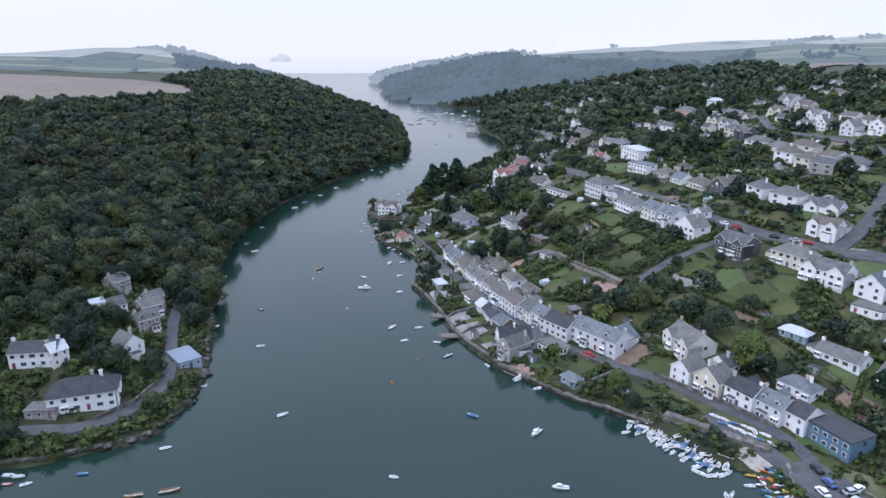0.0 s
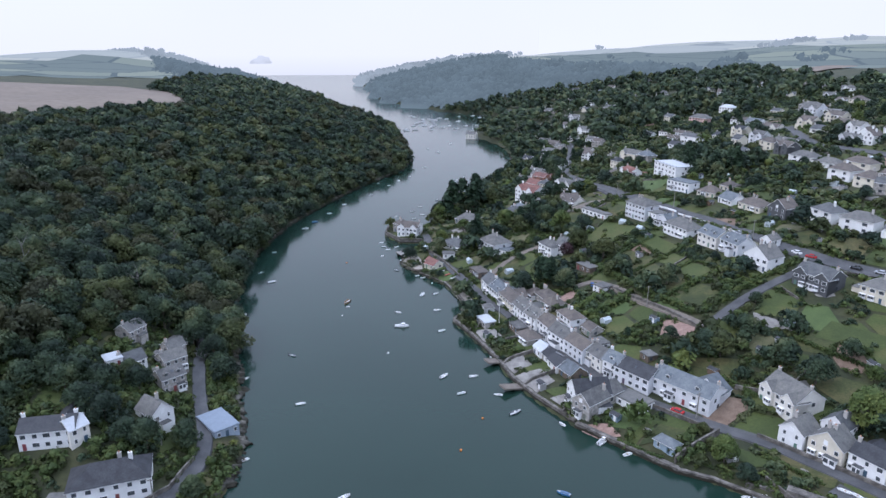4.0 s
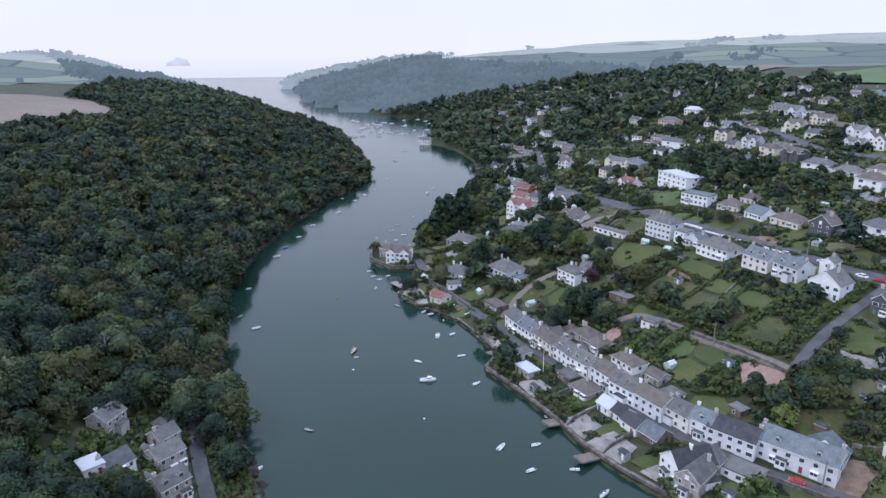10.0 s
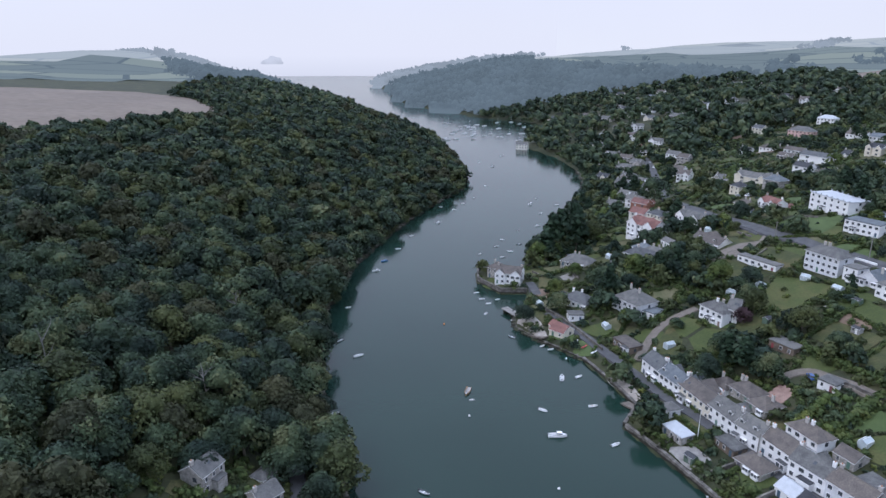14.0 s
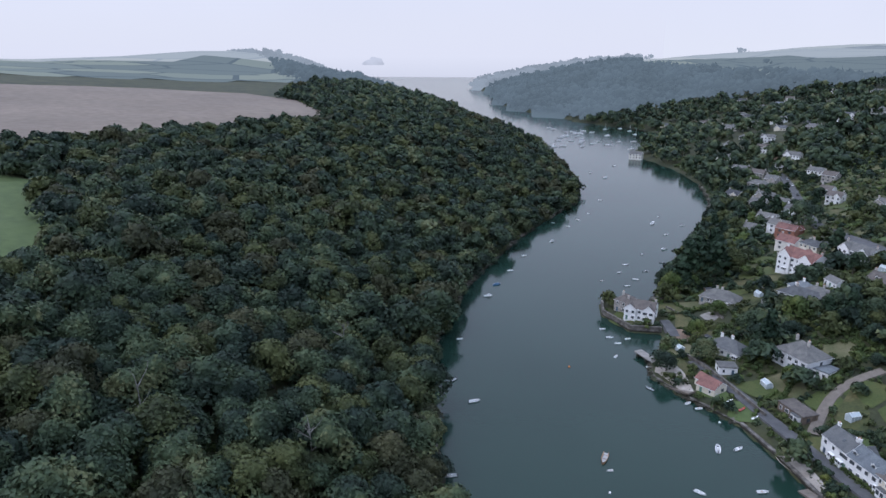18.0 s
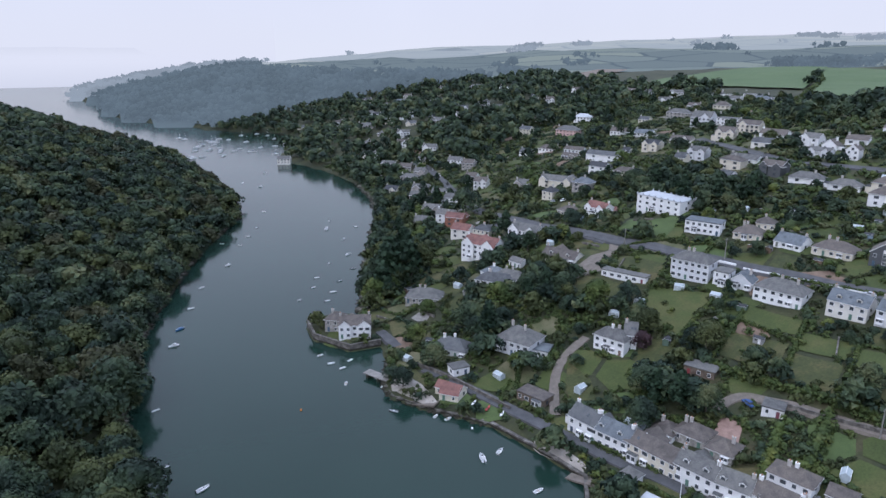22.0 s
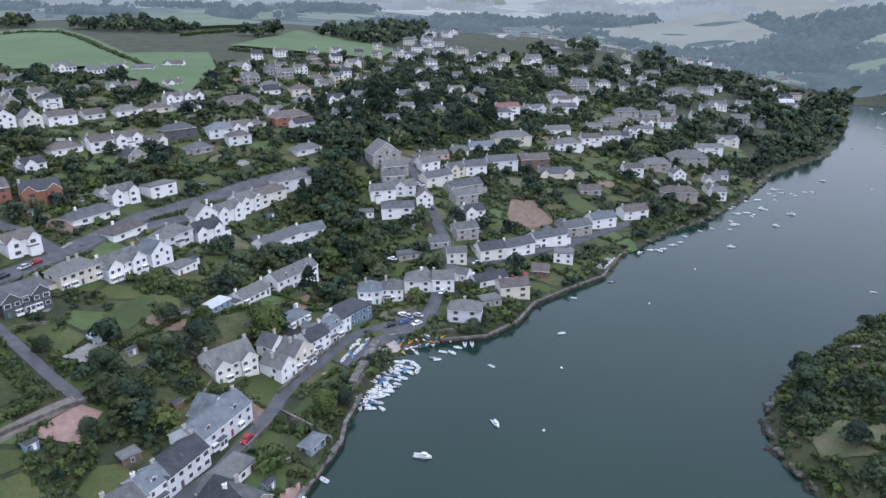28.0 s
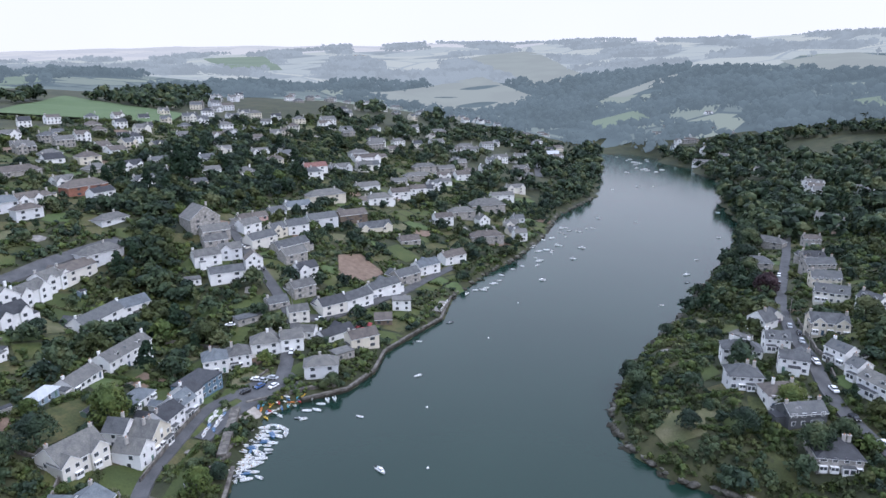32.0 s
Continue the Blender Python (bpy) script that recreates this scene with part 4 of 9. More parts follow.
# ---------------------------------------------------------------- houses
FOOT = []
WINDOW = box_mesh("window", M_TRIM, (0, 0, 0, 1.15, 0.12, 1.35))
PANE = box_mesh("pane", M_PANE, (0, -0.05, 0, 0.95, 0.06, 1.14))
WINDOW_FAR = box_mesh("window", M_PANE, (0, 0, 0, 1.15, 0.1, 1.25))
BAY = box_mesh("bay_window", M_TRIM, (0, -0.35, -0.75, 2.1, 0.9, 0.9, 1.0), (0, -0.35, 0.72, 2.2, 1.0, 0.16), (-0.98, -0.75, 0.1, 0.12, 0.1, 1.2), (0, -0.75, 0.1, 0.12, 0.1, 1.2), (0.98, -0.75, 0.1, 0.12, 0.1, 1.2))
BAY_GLASS = box_mesh("pane", M_PANE, (0, -0.34, 0.15, 2.0, 0.84, 1.05))
DOOR = box_mesh("door", M_DOOR, (0, 0, 1.0, 0.95, 0.1, 2.0))
POT = box_mesh("chimney_pot", M_POT, (0, 0, 0.2, 0.3, 0.3, 0.5, 0.75))
LIGHT = box_mesh("roof_light", M_PANE, (0, 0, 0, 0.75, 1.0, 0.12))


def tower(name, material, *rings):
    """One closed form through stacked rectangles: x, y, z, width, depth."""
    bm = bmesh.new()
    made = [[bm.verts.new((x + a * w, y + b_ * d, z)) for a, b_ in ((-0.5, -0.5), (0.5, -0.5), (0.5, 0.5), (-0.5, 0.5))] for x, y, z, w, d in rings]
    bm.faces.new(made[0][::-1])
    bm.faces.new(made[-1])
    for lo, hi in zip(made[:-1], made[1:]):
        for k in range(4):
            bm.faces.new((lo[k], lo[(k + 1) % 4], hi[(k + 1) % 4], hi[k]))
    me = bpy.data.meshes.new(name)
    bm.to_mesh(me)
    bm.free()
    me.materials.append(material)
    return me


HOUSE_WORDS = {"ivory": "ivory-rendered", "ash": "pale grey rendered", "white": "white-rendered", "cream": "cream-rendered", "pink": "pink-rendered", "stone": "grey stone", "brick": "red-brick", "timber": "brown boarded", "dark": "dark-clad gabled", "glass": "glazed garden",
               "bluefront": "blue-fronted waterside", "bluegrey": "blue-grey boarded waterside"}
ROOF_WORDS = {"slate": "slate", "grey": "lichened grey slate", "dark": "dark slate", "blue": "pale blue-grey slate", "brown": "brown tiled", "red": "red tiled", "white": "pale sheeted", "sheet": "pale blue sheeted"}
HR = random.Random(11)


def gable_roof(bm, x0, x1, y0, y1, z, rise, over=0.35, thick=0.22, along="x"):
    """Two pitched slabs with eaves and painted verges."""
    if along == "y":
        x0, x1, y0, y1 = y0, y1, x0, x1
    m = (y0 + y1) / 2
    run = (y1 - y0) / 2
    drop = over * rise / run

    def p(x, y, h):
        return bm.verts.new((y, x, h) if along == "y" else (x, y, h))

    for side in (-1, 1):
        e = m + side * (run + over)
        a = [p(x0 - over * 0.6, e, z - drop), p(x1 + over * 0.6, e, z - drop), p(x1 + over * 0.6, m, z + rise), p(x0 - over * 0.6, m, z + rise)]
        b = [p(v_[0], v_[1], v_[2] + thick) for v_ in ((x0 - over * 0.6, e, z - drop), (x1 + over * 0.6, e, z - drop), (x1 + over * 0.6, m, z + rise), (x0 - over * 0.6, m, z + rise))]
        bm.faces.new(a[::-1])
        bm.faces.new(b)
        for i in range(4):
            bm.faces.new((a[i], a[(i + 1) % 4], b[(i + 1) % 4], b[i])).material_index = 1
    bmesh.ops.recalc_face_normals(bm, faces=bm.faces[:])


def hip_roof(bm, w, d, z, rise, over=0.45, thick=0.14):
    hw, hd = w / 2 + over, d / 2 + over
    run = min(hw, hd)
    lo = [bm.verts.new(c) for c in ((-hw, -hd, z - 0.12), (hw, -hd, z - 0.12), (hw, hd, z - 0.12), (-hw, hd, z - 0.12))]
    mid = [bm.verts.new((v.co.x, v.co.y, z - 0.12 + thick)) for v in lo]
    tw, td = max(hw - run, 0.12), max(hd - run, 0.12)
    top = [bm.verts.new(c) for c in ((-tw, -td, z + rise), (tw, -td, z + rise), (tw, td, z + rise), (-tw, td, z + rise))]
    bm.faces.new(lo[::-1])
    bm.faces.new(top)
    for a, b in ((lo, mid), (mid, top)):
        for i in range(4):
            bm.faces.new((a[i], a[(i + 1) % 4], b[(i + 1) % 4], b[i])).material_index = int(a is lo)


def gable_walls(bm, x0, x1, y0, y1, z0, z, rise, along="x"):
    """Walls of a pitched house, both gables closed."""
    if along == "y":
        x0, x1, y0, y1 = y0, y1, x0, x1
    m = (y0 + y1) / 2

    def p(x, y, h):
        return bm.verts.new((y, x, h) if along == "y" else (x, y, h))

    rings = [[p(x, y0, z0), p(x, y1, z0), p(x, y1, z), p(x, m, z + rise - 0.02), p(x, y0, z)] for x in (x0, x1)]
    a, b = rings
    bm.faces.new(a)
    bm.faces.new(b[::-1])
    for i in range(5):
        bm.faces.new((a[i], a[(i + 1) % 5], b[(i + 1) % 5], b[i]))
    bmesh.ops.recalc_face_normals(bm, faces=bm.faces[:])


FAR_LIMIT = 345
FAR_VERTS, FAR_FACES, FAR_INDEX = [], [], []
FAR_MATERIALS = [M_WALL[k] for k in M_WALL] + [M_ROOF[k] for k in M_ROOF] + [M_TRIM, M_PANE, M_CHIM]


def distant_house(x, y, rot, base, low, w, d, floors, style, wall, tint):
    """Walls, roof, windows and chimney of one house far up the hill, added to the joined mesh."""
    w, foot = min(w, 15 if style in "gx" else 19) * SCALE * 0.88, (low - base) * SCALE - 0.8
    hw, hd, eaves = w / 2, d / 2, floors * 2.6 + HR.uniform(-0.2, 0.2)
    walls, roof, glass, stack = bmesh.new(), bmesh.new(), bmesh.new(), bmesh.new()
    rise = d * HR.uniform(0.3, 0.37)
    if style == "h":
        add_box(walls, 0, 0, (foot + eaves) / 2, w, d, eaves - foot)
        hip_roof(roof, w, d, eaves, min(w, d) * 0.36)
    elif style == "f":
        add_box(walls, 0, 0, (foot + eaves) / 2, w, d, eaves - foot)
        add_box(roof, 0, 0, eaves + 0.1, w + 0.4, d + 0.4, 0.24)
    else:
        gable_walls(walls, -hw, hw, -hd, hd, foot, eaves, rise)
        gable_roof(roof, -hw, hw, -hd, hd, eaves, rise)
        if style == "x" or HR.random() < 0.35:
            gw, cx = min(w * 0.45, d * 0.7), HR.choice((-1, 1)) * w * 0.22
            gable_walls(walls, cx - gw / 2, cx + gw / 2, -hd - 0.9, 0, foot, eaves, gw * 0.42, along="y")
            gable_roof(roof, cx - gw / 2, cx + gw / 2, -hd - 0.9, -0.2, eaves, gw * 0.42, along="y")
    cols = max(2, int(w / 2.8))
    for f_ in range(floors):
        for c in range(cols):
            add_box(glass, -hw + w * (c + 0.5) / cols, -hd - 0.04, f_ * 2.6 + 1.45, 1.15, 0.1 + 1.9 * (style == "x"), 1.25)
        for side in (-1, 1):
            add_box(glass, side * (hw + 0.02), HR.uniform(-0.2, 0.2) * d, f_ * 2.6 + 1.45, 0.08, 1.1, 1.2)
    add_box(stack, HR.choice((-1, 1)) * (hw - 0.6), 0, eaves + rise + 0.3, 0.95, 0.6, 2.0)
    m = pose(x, y, base, 0, 0, rot) @ Matrix.Diagonal((1 / SCALE, 1 / SCALE, 1 / SCALE, 1))
    n_wall = len(M_WALL)
    for bm, k in ((walls, list(M_WALL).index(wall)), (roof, n_wall + list(M_ROOF).index(tint)), (glass, len(FAR_MATERIALS) - 2), (stack, len(FAR_MATERIALS) - 1)):
        bm.verts.index_update()
        start = len(FAR_VERTS)
        FAR_VERTS.extend((m @ v.co)[:] for v in bm.verts)
        FAR_FACES.extend(tuple(start + v.index for v in f.verts) for f in bm.faces)
        FAR_INDEX.extend(len(FAR_MATERIALS) - 3 if f.material_index else k for f in bm.faces)
        bm.free()


def house(x, y, rot, w, d, floors, style, wall, tint):
    a = radians(rot)
    if wall == "white":
        wall = HR.choice(("white", "white", "white", "white", "white", "ivory", "ash"))
    front = (x + math.sin(a) * d / 2, y - math.cos(a) * d / 2)
    zf = max(ground_z(*front), 1.2)
    corners = [(x + math.cos(a) * u * w - math.sin(a) * v_ * d, y + math.sin(a) * u * w + math.cos(a) * v_ * d) for u, v_ in ((-0.5, -0.5), (0.5, -0.5), (0.5, 0.5), (-0.5, 0.5))]
    low = min(ground_z(*c) for c in corners)
    base = 0.65 * zf + 0.35 * max(ground_z(x, y), zf - 1)
    FOOT.append((x, y, a, w, d / SCALE))
    if min(math.hypot(x + 20, y - q) for q in (0, 60, 120, 190)) > FAR_LIMIT:
        distant_house(x, y, rot, base, low, w, d, floors, style, wall, tint)
        return None
    far_bank = x < 40 and y < 62 and not x < -75
    if far_bank:
        w, d, floors = w * 0.82, d * 0.85, min(floors, 2)
    elif x > 62 and y > 150 and style in "gx":
        w *= 0.86
        if style == "g" and HR.random() < 0.35:
            style = "x"
    elif x < -75:
        w, d = w * 0.82, d * 0.88
    near = (-60 < x < 130 and 110 < y < 430) or (x < -60) or (x < 0 and y < 120)
    eaves = floors * 2.6 + HR.uniform(-0.2, 0.3) - (0.7 if far_bank and floors > 1 else 0)
    size = "tall " if floors > 2 else ("low " if floors == 1 else "")
    shape = {"g": "gabled", "h": "hipped", "x": "cross-gabled", "f": "flat"}[style]
    name = "summerhouse" if wall == "glass" else ("boathouse" if wall == "bluegrey" else ("outbuilding" if (floors == 1 and w * d < 45) else "house"))
    ob = tagged(new(name), f"{size}{HOUSE_WORDS[wall]} {name} with a {ROOF_WORDS[tint]} {shape} roof", name, "village houses" if name == "house" else "")
    ob.matrix_world = pose(x, y, base, 0, 0, rot) @ Matrix.Diagonal((1 / SCALE, 1 / SCALE, 1 / SCALE, 1))
    foot = (low - base) * SCALE - 0.8
    w = w * SCALE * 0.97
    hw, hd = w / 2, d / 2
    rise = min(w, d) * HR.uniform(0.3, 0.36)
    walls, roof = bmesh.new(), bmesh.new()
    wm, rm = M_WALL[wall], M_ROOF[tint]
    deep = style == "x" and w < d * 1.25
    gables = []
    if style == "g" or (style == "x" and not deep):
        rise = d * HR.uniform(0.3, 0.37)
        gable_walls(walls, -hw, hw, -hd, hd, foot, eaves, rise)
        gable_roof(roof, -hw, hw, -hd, hd, eaves, rise)
        if style == "x":
            n = 2 if w > 11 else 1
            gw = min(w / (n + 0.6), d * 0.7)
            for k in range(n):
                cx = (-hw + gw / 2 if k == 0 else hw - gw / 2)
                gable_walls(walls, cx - gw / 2, cx + gw / 2, -hd - 0.9, 0.0, foot, eaves, gw * 0.42, along="y")
                gable_roof(roof, cx - gw / 2, cx + gw / 2, -hd - 0.9, -0.2, eaves, gw * 0.42, along="y")
                gables.append(cx)
    elif deep:
        rise = w * HR.uniform(0.38, 0.44)
        gable_walls(walls, -hw, hw, -hd, hd, foot, eaves, rise, along="y")
        gable_roof(roof, -hw, hw, -hd, hd, eaves, rise, along="y")
        gables.append(0.0)
    elif style == "h":
        add_box(walls, 0, 0, (foot + eaves) / 2, w, d, eaves - foot)
        hip_roof(roof, w, d, eaves, min(w, d) * 0.36)
        rise = min(w, d) * 0.36
    else:
        add_box(walls, 0, 0, (foot + eaves) / 2, w, d, eaves - foot)
        add_box(roof, 0, 0, eaves + 0.09, w + 0.5, d + 0.5, 0.22)
        add_box(roof, 0, 0, eaves + 0.24, w + 0.1, d + 0.1, 0.1)
        if tint == "white" and floors > 2:
            for u in np.arange(-hw, hw + 0.1, max(1.6, w / 7)):
                for v_ in (-hd, hd):
                    add_box(roof, u, v_, eaves + 0.6, 0.7, 0.4, 0.8)
        rise = 0.3
    part("wall", walls, wm, ob)
    if name == "house" and style in "gx" and not deep and w > 6.5:
        if HR.random() < 0.6:  # a lower wing at the back
            ww, reach = HR.uniform(0.34, 0.52) * w, HR.uniform(2.4, 4.6)
            cx, low_eaves = HR.choice((-1, 1)) * (hw - ww / 2), eaves - HR.choice((0.4, 0.9, 2.0) if floors > 1 else (0.2, 0.4))
            wing, wing_roof = bmesh.new(), bmesh.new()
            gable_walls(wing, cx - ww / 2, cx + ww / 2, hd * 0.3, hd + reach, foot, low_eaves, ww * 0.36, along="y")
            gable_roof(wing_roof, cx - ww / 2, cx + ww / 2, hd * 0.35, hd + reach, low_eaves, ww * 0.36, along="y")
            p = part("rear_wing", wing, wm, ob)
            part("wing_roof", wing_roof, rm, p)
        if style == "g" and near and HR.random() < 0.35:  # gabled dormers in the front slope
            for cx in ((-0.25 * w, 0.25 * w) if w > 8 else (0.0,)):
                z_d, y_d = eaves + rise * 0.3, -hd * 0.74
                dm, dr = bmesh.new(), bmesh.new()
                gable_walls(dm, cx - 0.8, cx + 0.8, y_d, -0.1, eaves - 0.2, z_d + 0.75, 0.55, along="y")
                gable_roof(dr, cx - 0.8, cx + 0.8, y_d, -0.1, z_d + 0.75, 0.55, over=0.15, thick=0.1, along="y")
                p = part("dormer", dm, wm, ob)
                part("dormer_roof", dr, rm, p)
                q = part("window", WINDOW_FAR, None, p)
                q.location, q.scale = (cx, y_d - 0.04, z_d + 0.35), (0.9, 1, 0.75)
    if name == "house" and w > 6 and HR.random() < 0.35:  # a flat-topped extension at one end
        ww, deep_ = HR.uniform(2.4, 3.8), d * HR.uniform(0.45, 0.75)
        cx, cy, top = HR.choice((-1, 1)) * (hw + ww / 2 - 0.05), HR.uniform(-0.1, 0.15) * d, HR.choice((2.6, 2.9))
        if HR.random() < 0.5 and floors > 1:
            cx, cy, ww, deep_ = HR.uniform(-0.25, 0.25) * w, -hd - 0.9, HR.uniform(2.6, 4.0), 2.0
        p = part("extension", box_mesh("extension", wm, (cx, cy, (foot + top) / 2, ww, deep_, top - foot)), None, ob)
        part("flat_roof", box_mesh("flat_roof", M_ROOF[HR.choice(("slate", "dark", "grey"))], (cx, cy, top + 0.08, ww + 0.3, deep_ + 0.3, 0.2)), None, p)
    part("roof", roof, rm, ob)
    # chimneys
    if wall not in ("glass", "timber", "bluefront") and name == "house" and style != "f":
        for k in range(2 if w > 9 and near else 1):
            cx = (hw - 0.6) * (1 if k else -1) if style in "gx" and not deep else HR.uniform(-0.3, 0.3) * w
            cy = HR.uniform(-0.08, 0.08) * d
            ch = tower("chimney", M_CHIM if wall != "white" or HR.random() < 0.5 else M_WALL["white"], (0, 0, -1.3, 0.95, 0.55), (0, 0, 0.7, 0.95, 0.55), (0, 0, 0.72, 1.1, 0.7), (0, 0, 0.86, 1.1, 0.7))
            c = part("chimney", ch, None, ob)
            c.location = (cx, cy, eaves + rise + 0.35)
            if near:
                p = part("chimney_pot", POT, None, c)
                p.location = (0, 0, 0.85)
    # openings on the front, and one or two on each end
    wide = min(1.35, max(0.8, w / 9))
    cols = max(1, min(6 if near else 2, int(w / 2.5)))
    step = w / cols
    door_col = HR.randrange(cols) if cols > 1 else -1
    for f_ in range(floors):
        z = f_ * 2.6 + 1.45
        for c in range(cols):
            cx = -hw + step * (c + 0.5)
            y_ = -hd - 0.03 - (0.9 if any(abs(cx - g) < min(w / 1.6, d * 0.7) / 2 for g in gables) and not deep else 0)
            if f_ == 0 and c == door_col and near:
                p = part("door", DOOR, None, ob)
                p.location = (cx, y_, 0.0)
                continue
            if near and name == "house" and f_ == 0 and style in "xhg" and step > 2.6 and w > 7 and HR.random() < (0.2 if style == "g" else 0.45):
                p = part("bay_window", BAY, None, ob, "white-framed bay window")
                p.location = (cx, y_, z)
                part("pane", BAY_GLASS, None, p)
                continue
            p = part("window", WINDOW if near else WINDOW_FAR, None, ob)
            p.location, p.scale = (cx, y_, z), (wide * HR.choice((0.85, 1, 1, 1.3)) if name == "house" else wide, 1, 1.0 if f_ or wall != "glass" else 1.4)
            if near:
                q = part("pane", PANE, None, p)
    for sx in (-1, 1) if near else ():
        for f_ in range(floors):
            p = part("window", WINDOW_FAR, None, ob)
            p.location, p.rotation_euler = (sx * (hw + 0.03), HR.uniform(-0.2, 0.2) * d, f_ * 2.6 + 1.45), (0, 0, sx * math.pi / 2)
    if deep and floors > 1:
        p = part("window", WINDOW if near else WINDOW_FAR, None, ob)
        p.location = (0, -hd - 0.04, eaves + 0.5)
    if style == "g" and near and floors > 1 and HR.random() < 0.5:
        for k in range(HR.choice((1, 2))):
            p = part("roof_light", LIGHT, None, ob)
            slope = math.atan2(rise, hd)
            p.location, p.rotation_euler = (HR.uniform(-0.35, 0.35) * w, -hd * 0.5, eaves + rise * 0.5 + 0.2), (slope, 0, 0)
    # lean-to, porch or conservatory in front of some near houses
    if near and name == "house" and HR.random() < 0.35:
        pw = HR.uniform(2.0, 3.4)
        pb = bmesh.new()
        add_box(pb, 0, 0, 1.1, pw, 1.4, 2.4 + 0.4)
        p = part("porch", pb, M_TRIM, ob, "white-framed glazed porch")
        p.location = (HR.uniform(-0.3, 0.3) * w, -hd - 0.66, 0)
        rb = bmesh.new()
        add_box(rb, 0, 0, 2.6, pw + 0.3, 1.7, 0.16)
        part("porch_roof", rb, M_ROOF["slate"], p)
        for k in (-1, 1):
            q = part("pane", PANE, None, p)
            q.location, q.scale = (k * pw / 4, -0.72, 1.45), (pw / 2.6, 1, 1.1)
    return ob


# river road terrace
house(4.4, 280.9, -76, 8.7, 8, 2, "g", "white", "slate")
house(6.7, 273.1, -72, 11.2, 8, 2, "g", "white", "blue")
house(10.3, 262.1, -75, 14.7, 8, 2, "g", "cream", "brown")
house(13.3, 251.4, -74, 9.8, 8, 2, "g", "white", "grey")
house(16.0, 244.0, -65, 8.4, 8, 2, "g", "white", "grey")
house(19.8, 235.6, -73, 9.9, 8, 2, "g", "white", "brown")
house(22.2, 227.1, -66, 9.6, 8, 2, "g", "white", "grey")
house(26.0, 218.3, -68, 10.1, 8, 2, "g", "white", "brown")
house(30.6, 211.0, -67, 7.7, 8, 2, "g", "white", "grey")
house(33.6, 206.2, -56, 5.9, 8, 2, "g", "white", "blue")
house(38.3, 200.0, -53, 12.3, 9, 2, "g", "white", "dark")
house(48.9, 190.4, -52, 18.4, 10, 2, "g", "white", "blue")
house(73.5, 163.0, -59, 9.7, 8, 2, "g", "cream", "grey")
house(79.4, 156.2, -61, 10.0, 8, 2, "g", "white", "dark")
house(84.2, 150.0, -63, 7.9, 8, 2, "g", "white", "blue")
house(88.7, 145.1, -64, 5.8, 8, 2, "g", "white", "dark")
house(93.8, 139.1, -66, 13.1, 10, 2, "f", "bluefront", "dark")
# back
house(19.8, 268.8, -74, 6.6, 7, 1, "h", "white", "brown")
house(23.4, 263.1, -72, 8.4, 8, 1, "h", "stone", "brown")
house(23.8, 254.3, -70, 6.5, 8, 1, "h", "stone", "brown")
house(26.8, 238.1, -72, 9.5, 7, 2, "h", "white", "brown")
house(32.0, 221.2, -71, 5.4, 6, 1, "f", "white", "grey")
house(32.2, 230.2, -70, 5.7, 6, 1, "g", "stone", "brown")
house(42.4, 256.4, -60, 5.1, 6, 1, "f", "white", "grey")
# riverside
house(-18.8, 315.7, -58, 8.6, 5, 1, "g", "cream", "red")
house(0.4, 259.4, -76, 4.0, 4, 1, "h", "white", "grey")
house(9.2, 241.6, -72, 6.8, 5, 1, "f", "timber", "grey")
house(11.5, 233.1, -67, 7.7, 7, 1, "h", "stone", "brown")
house(14.8, 222.9, -71, 5.3, 6, 1, "g", "white", "white")
house(16.6, 218.4, -73, 4.8, 6, 1, "g", "white", "dark")
house(17.8, 212.9, -73, 6.1, 6, 1, "g", "white", "dark")
house(20.9, 207.7, -67, 6.3, 7, 1, "g", "timber", "blue")
house(-1.4, 249.0, -69, 7.3, 5, 1, "f", "stone", "white")
# riverside
house(22.2, 193.3, -83, 7.9, 12, 2, "x", "white", "dark")
house(24.2, 191.1, -54, 6.2, 17, 2, "x", "stone", "grey")
house(34.2, 189.5, -54, 8.7, 7, 1, "f", "white", "grey")
house(36.7, 170.8, -55, 5.9, 4, 1, "h", "glass", "blue")
house(43.9, 208.4, -71, 4.0, 4, 1, "f", "timber", "grey")
# villas
house(10.1, 324.3, -63, 12.6, 12, 2, "h", "white", "grey")
house(13.6, 319.0, -51, 7.9, 7, 1, "f", "white", "blue")
house(32.7, 306.1, -69, 10.6, 8, 2, "h", "white", "grey")
house(38.0, 304.8, -44, 4.1, 10, 2, "g", "white", "grey")
house(0.6, 300.6, -69, 9.4, 6, 1, "f", "timber", "brown")
house(42.6, 280.3, -64, 8.6, 6, 1, "f", "timber", "grey")
house(73.3, 181.4, -75, 14.3, 11, 2, "x", "ivory", "grey")
house(68.8, 169.2, -58, 7.3, 9, 2, "x", "white", "grey")
house(78.1, 168.2, -58, 7.4, 7, 2, "g", "white", "slate")
house(94.0, 157.4, -60, 9.4, 7, 1, "h", "white", "blue")
house(109.6, 166.5, -57, 14.8, 8, 1, "g", "white", "grey")
house(120.5, 149.4, -61, 20.3, 8, 2, "g", "white", "grey")
house(102.2, 178.0, -54, 8.1, 5, 1, "h", "glass", "white")
house(148.4, 145.9, -61, 20.1, 8, 2, "g", "white", "slate")
house(154.7, 131.3, -81, 11.9, 8, 2, "g", "white", "blue")
house(59.2, 333.3, -64, 17.1, 5, 1, "f", "white", "grey")
house(39.9, 374.0, -75, 6.7, 5, 1, "g", "white", "grey")
house(29.4, 373.7, -72, 10.5, 8, 1, "h", "white", "blue")
house(31.8, 366.2, -58, 13.1, 8, 1, "h", "white", "grey")
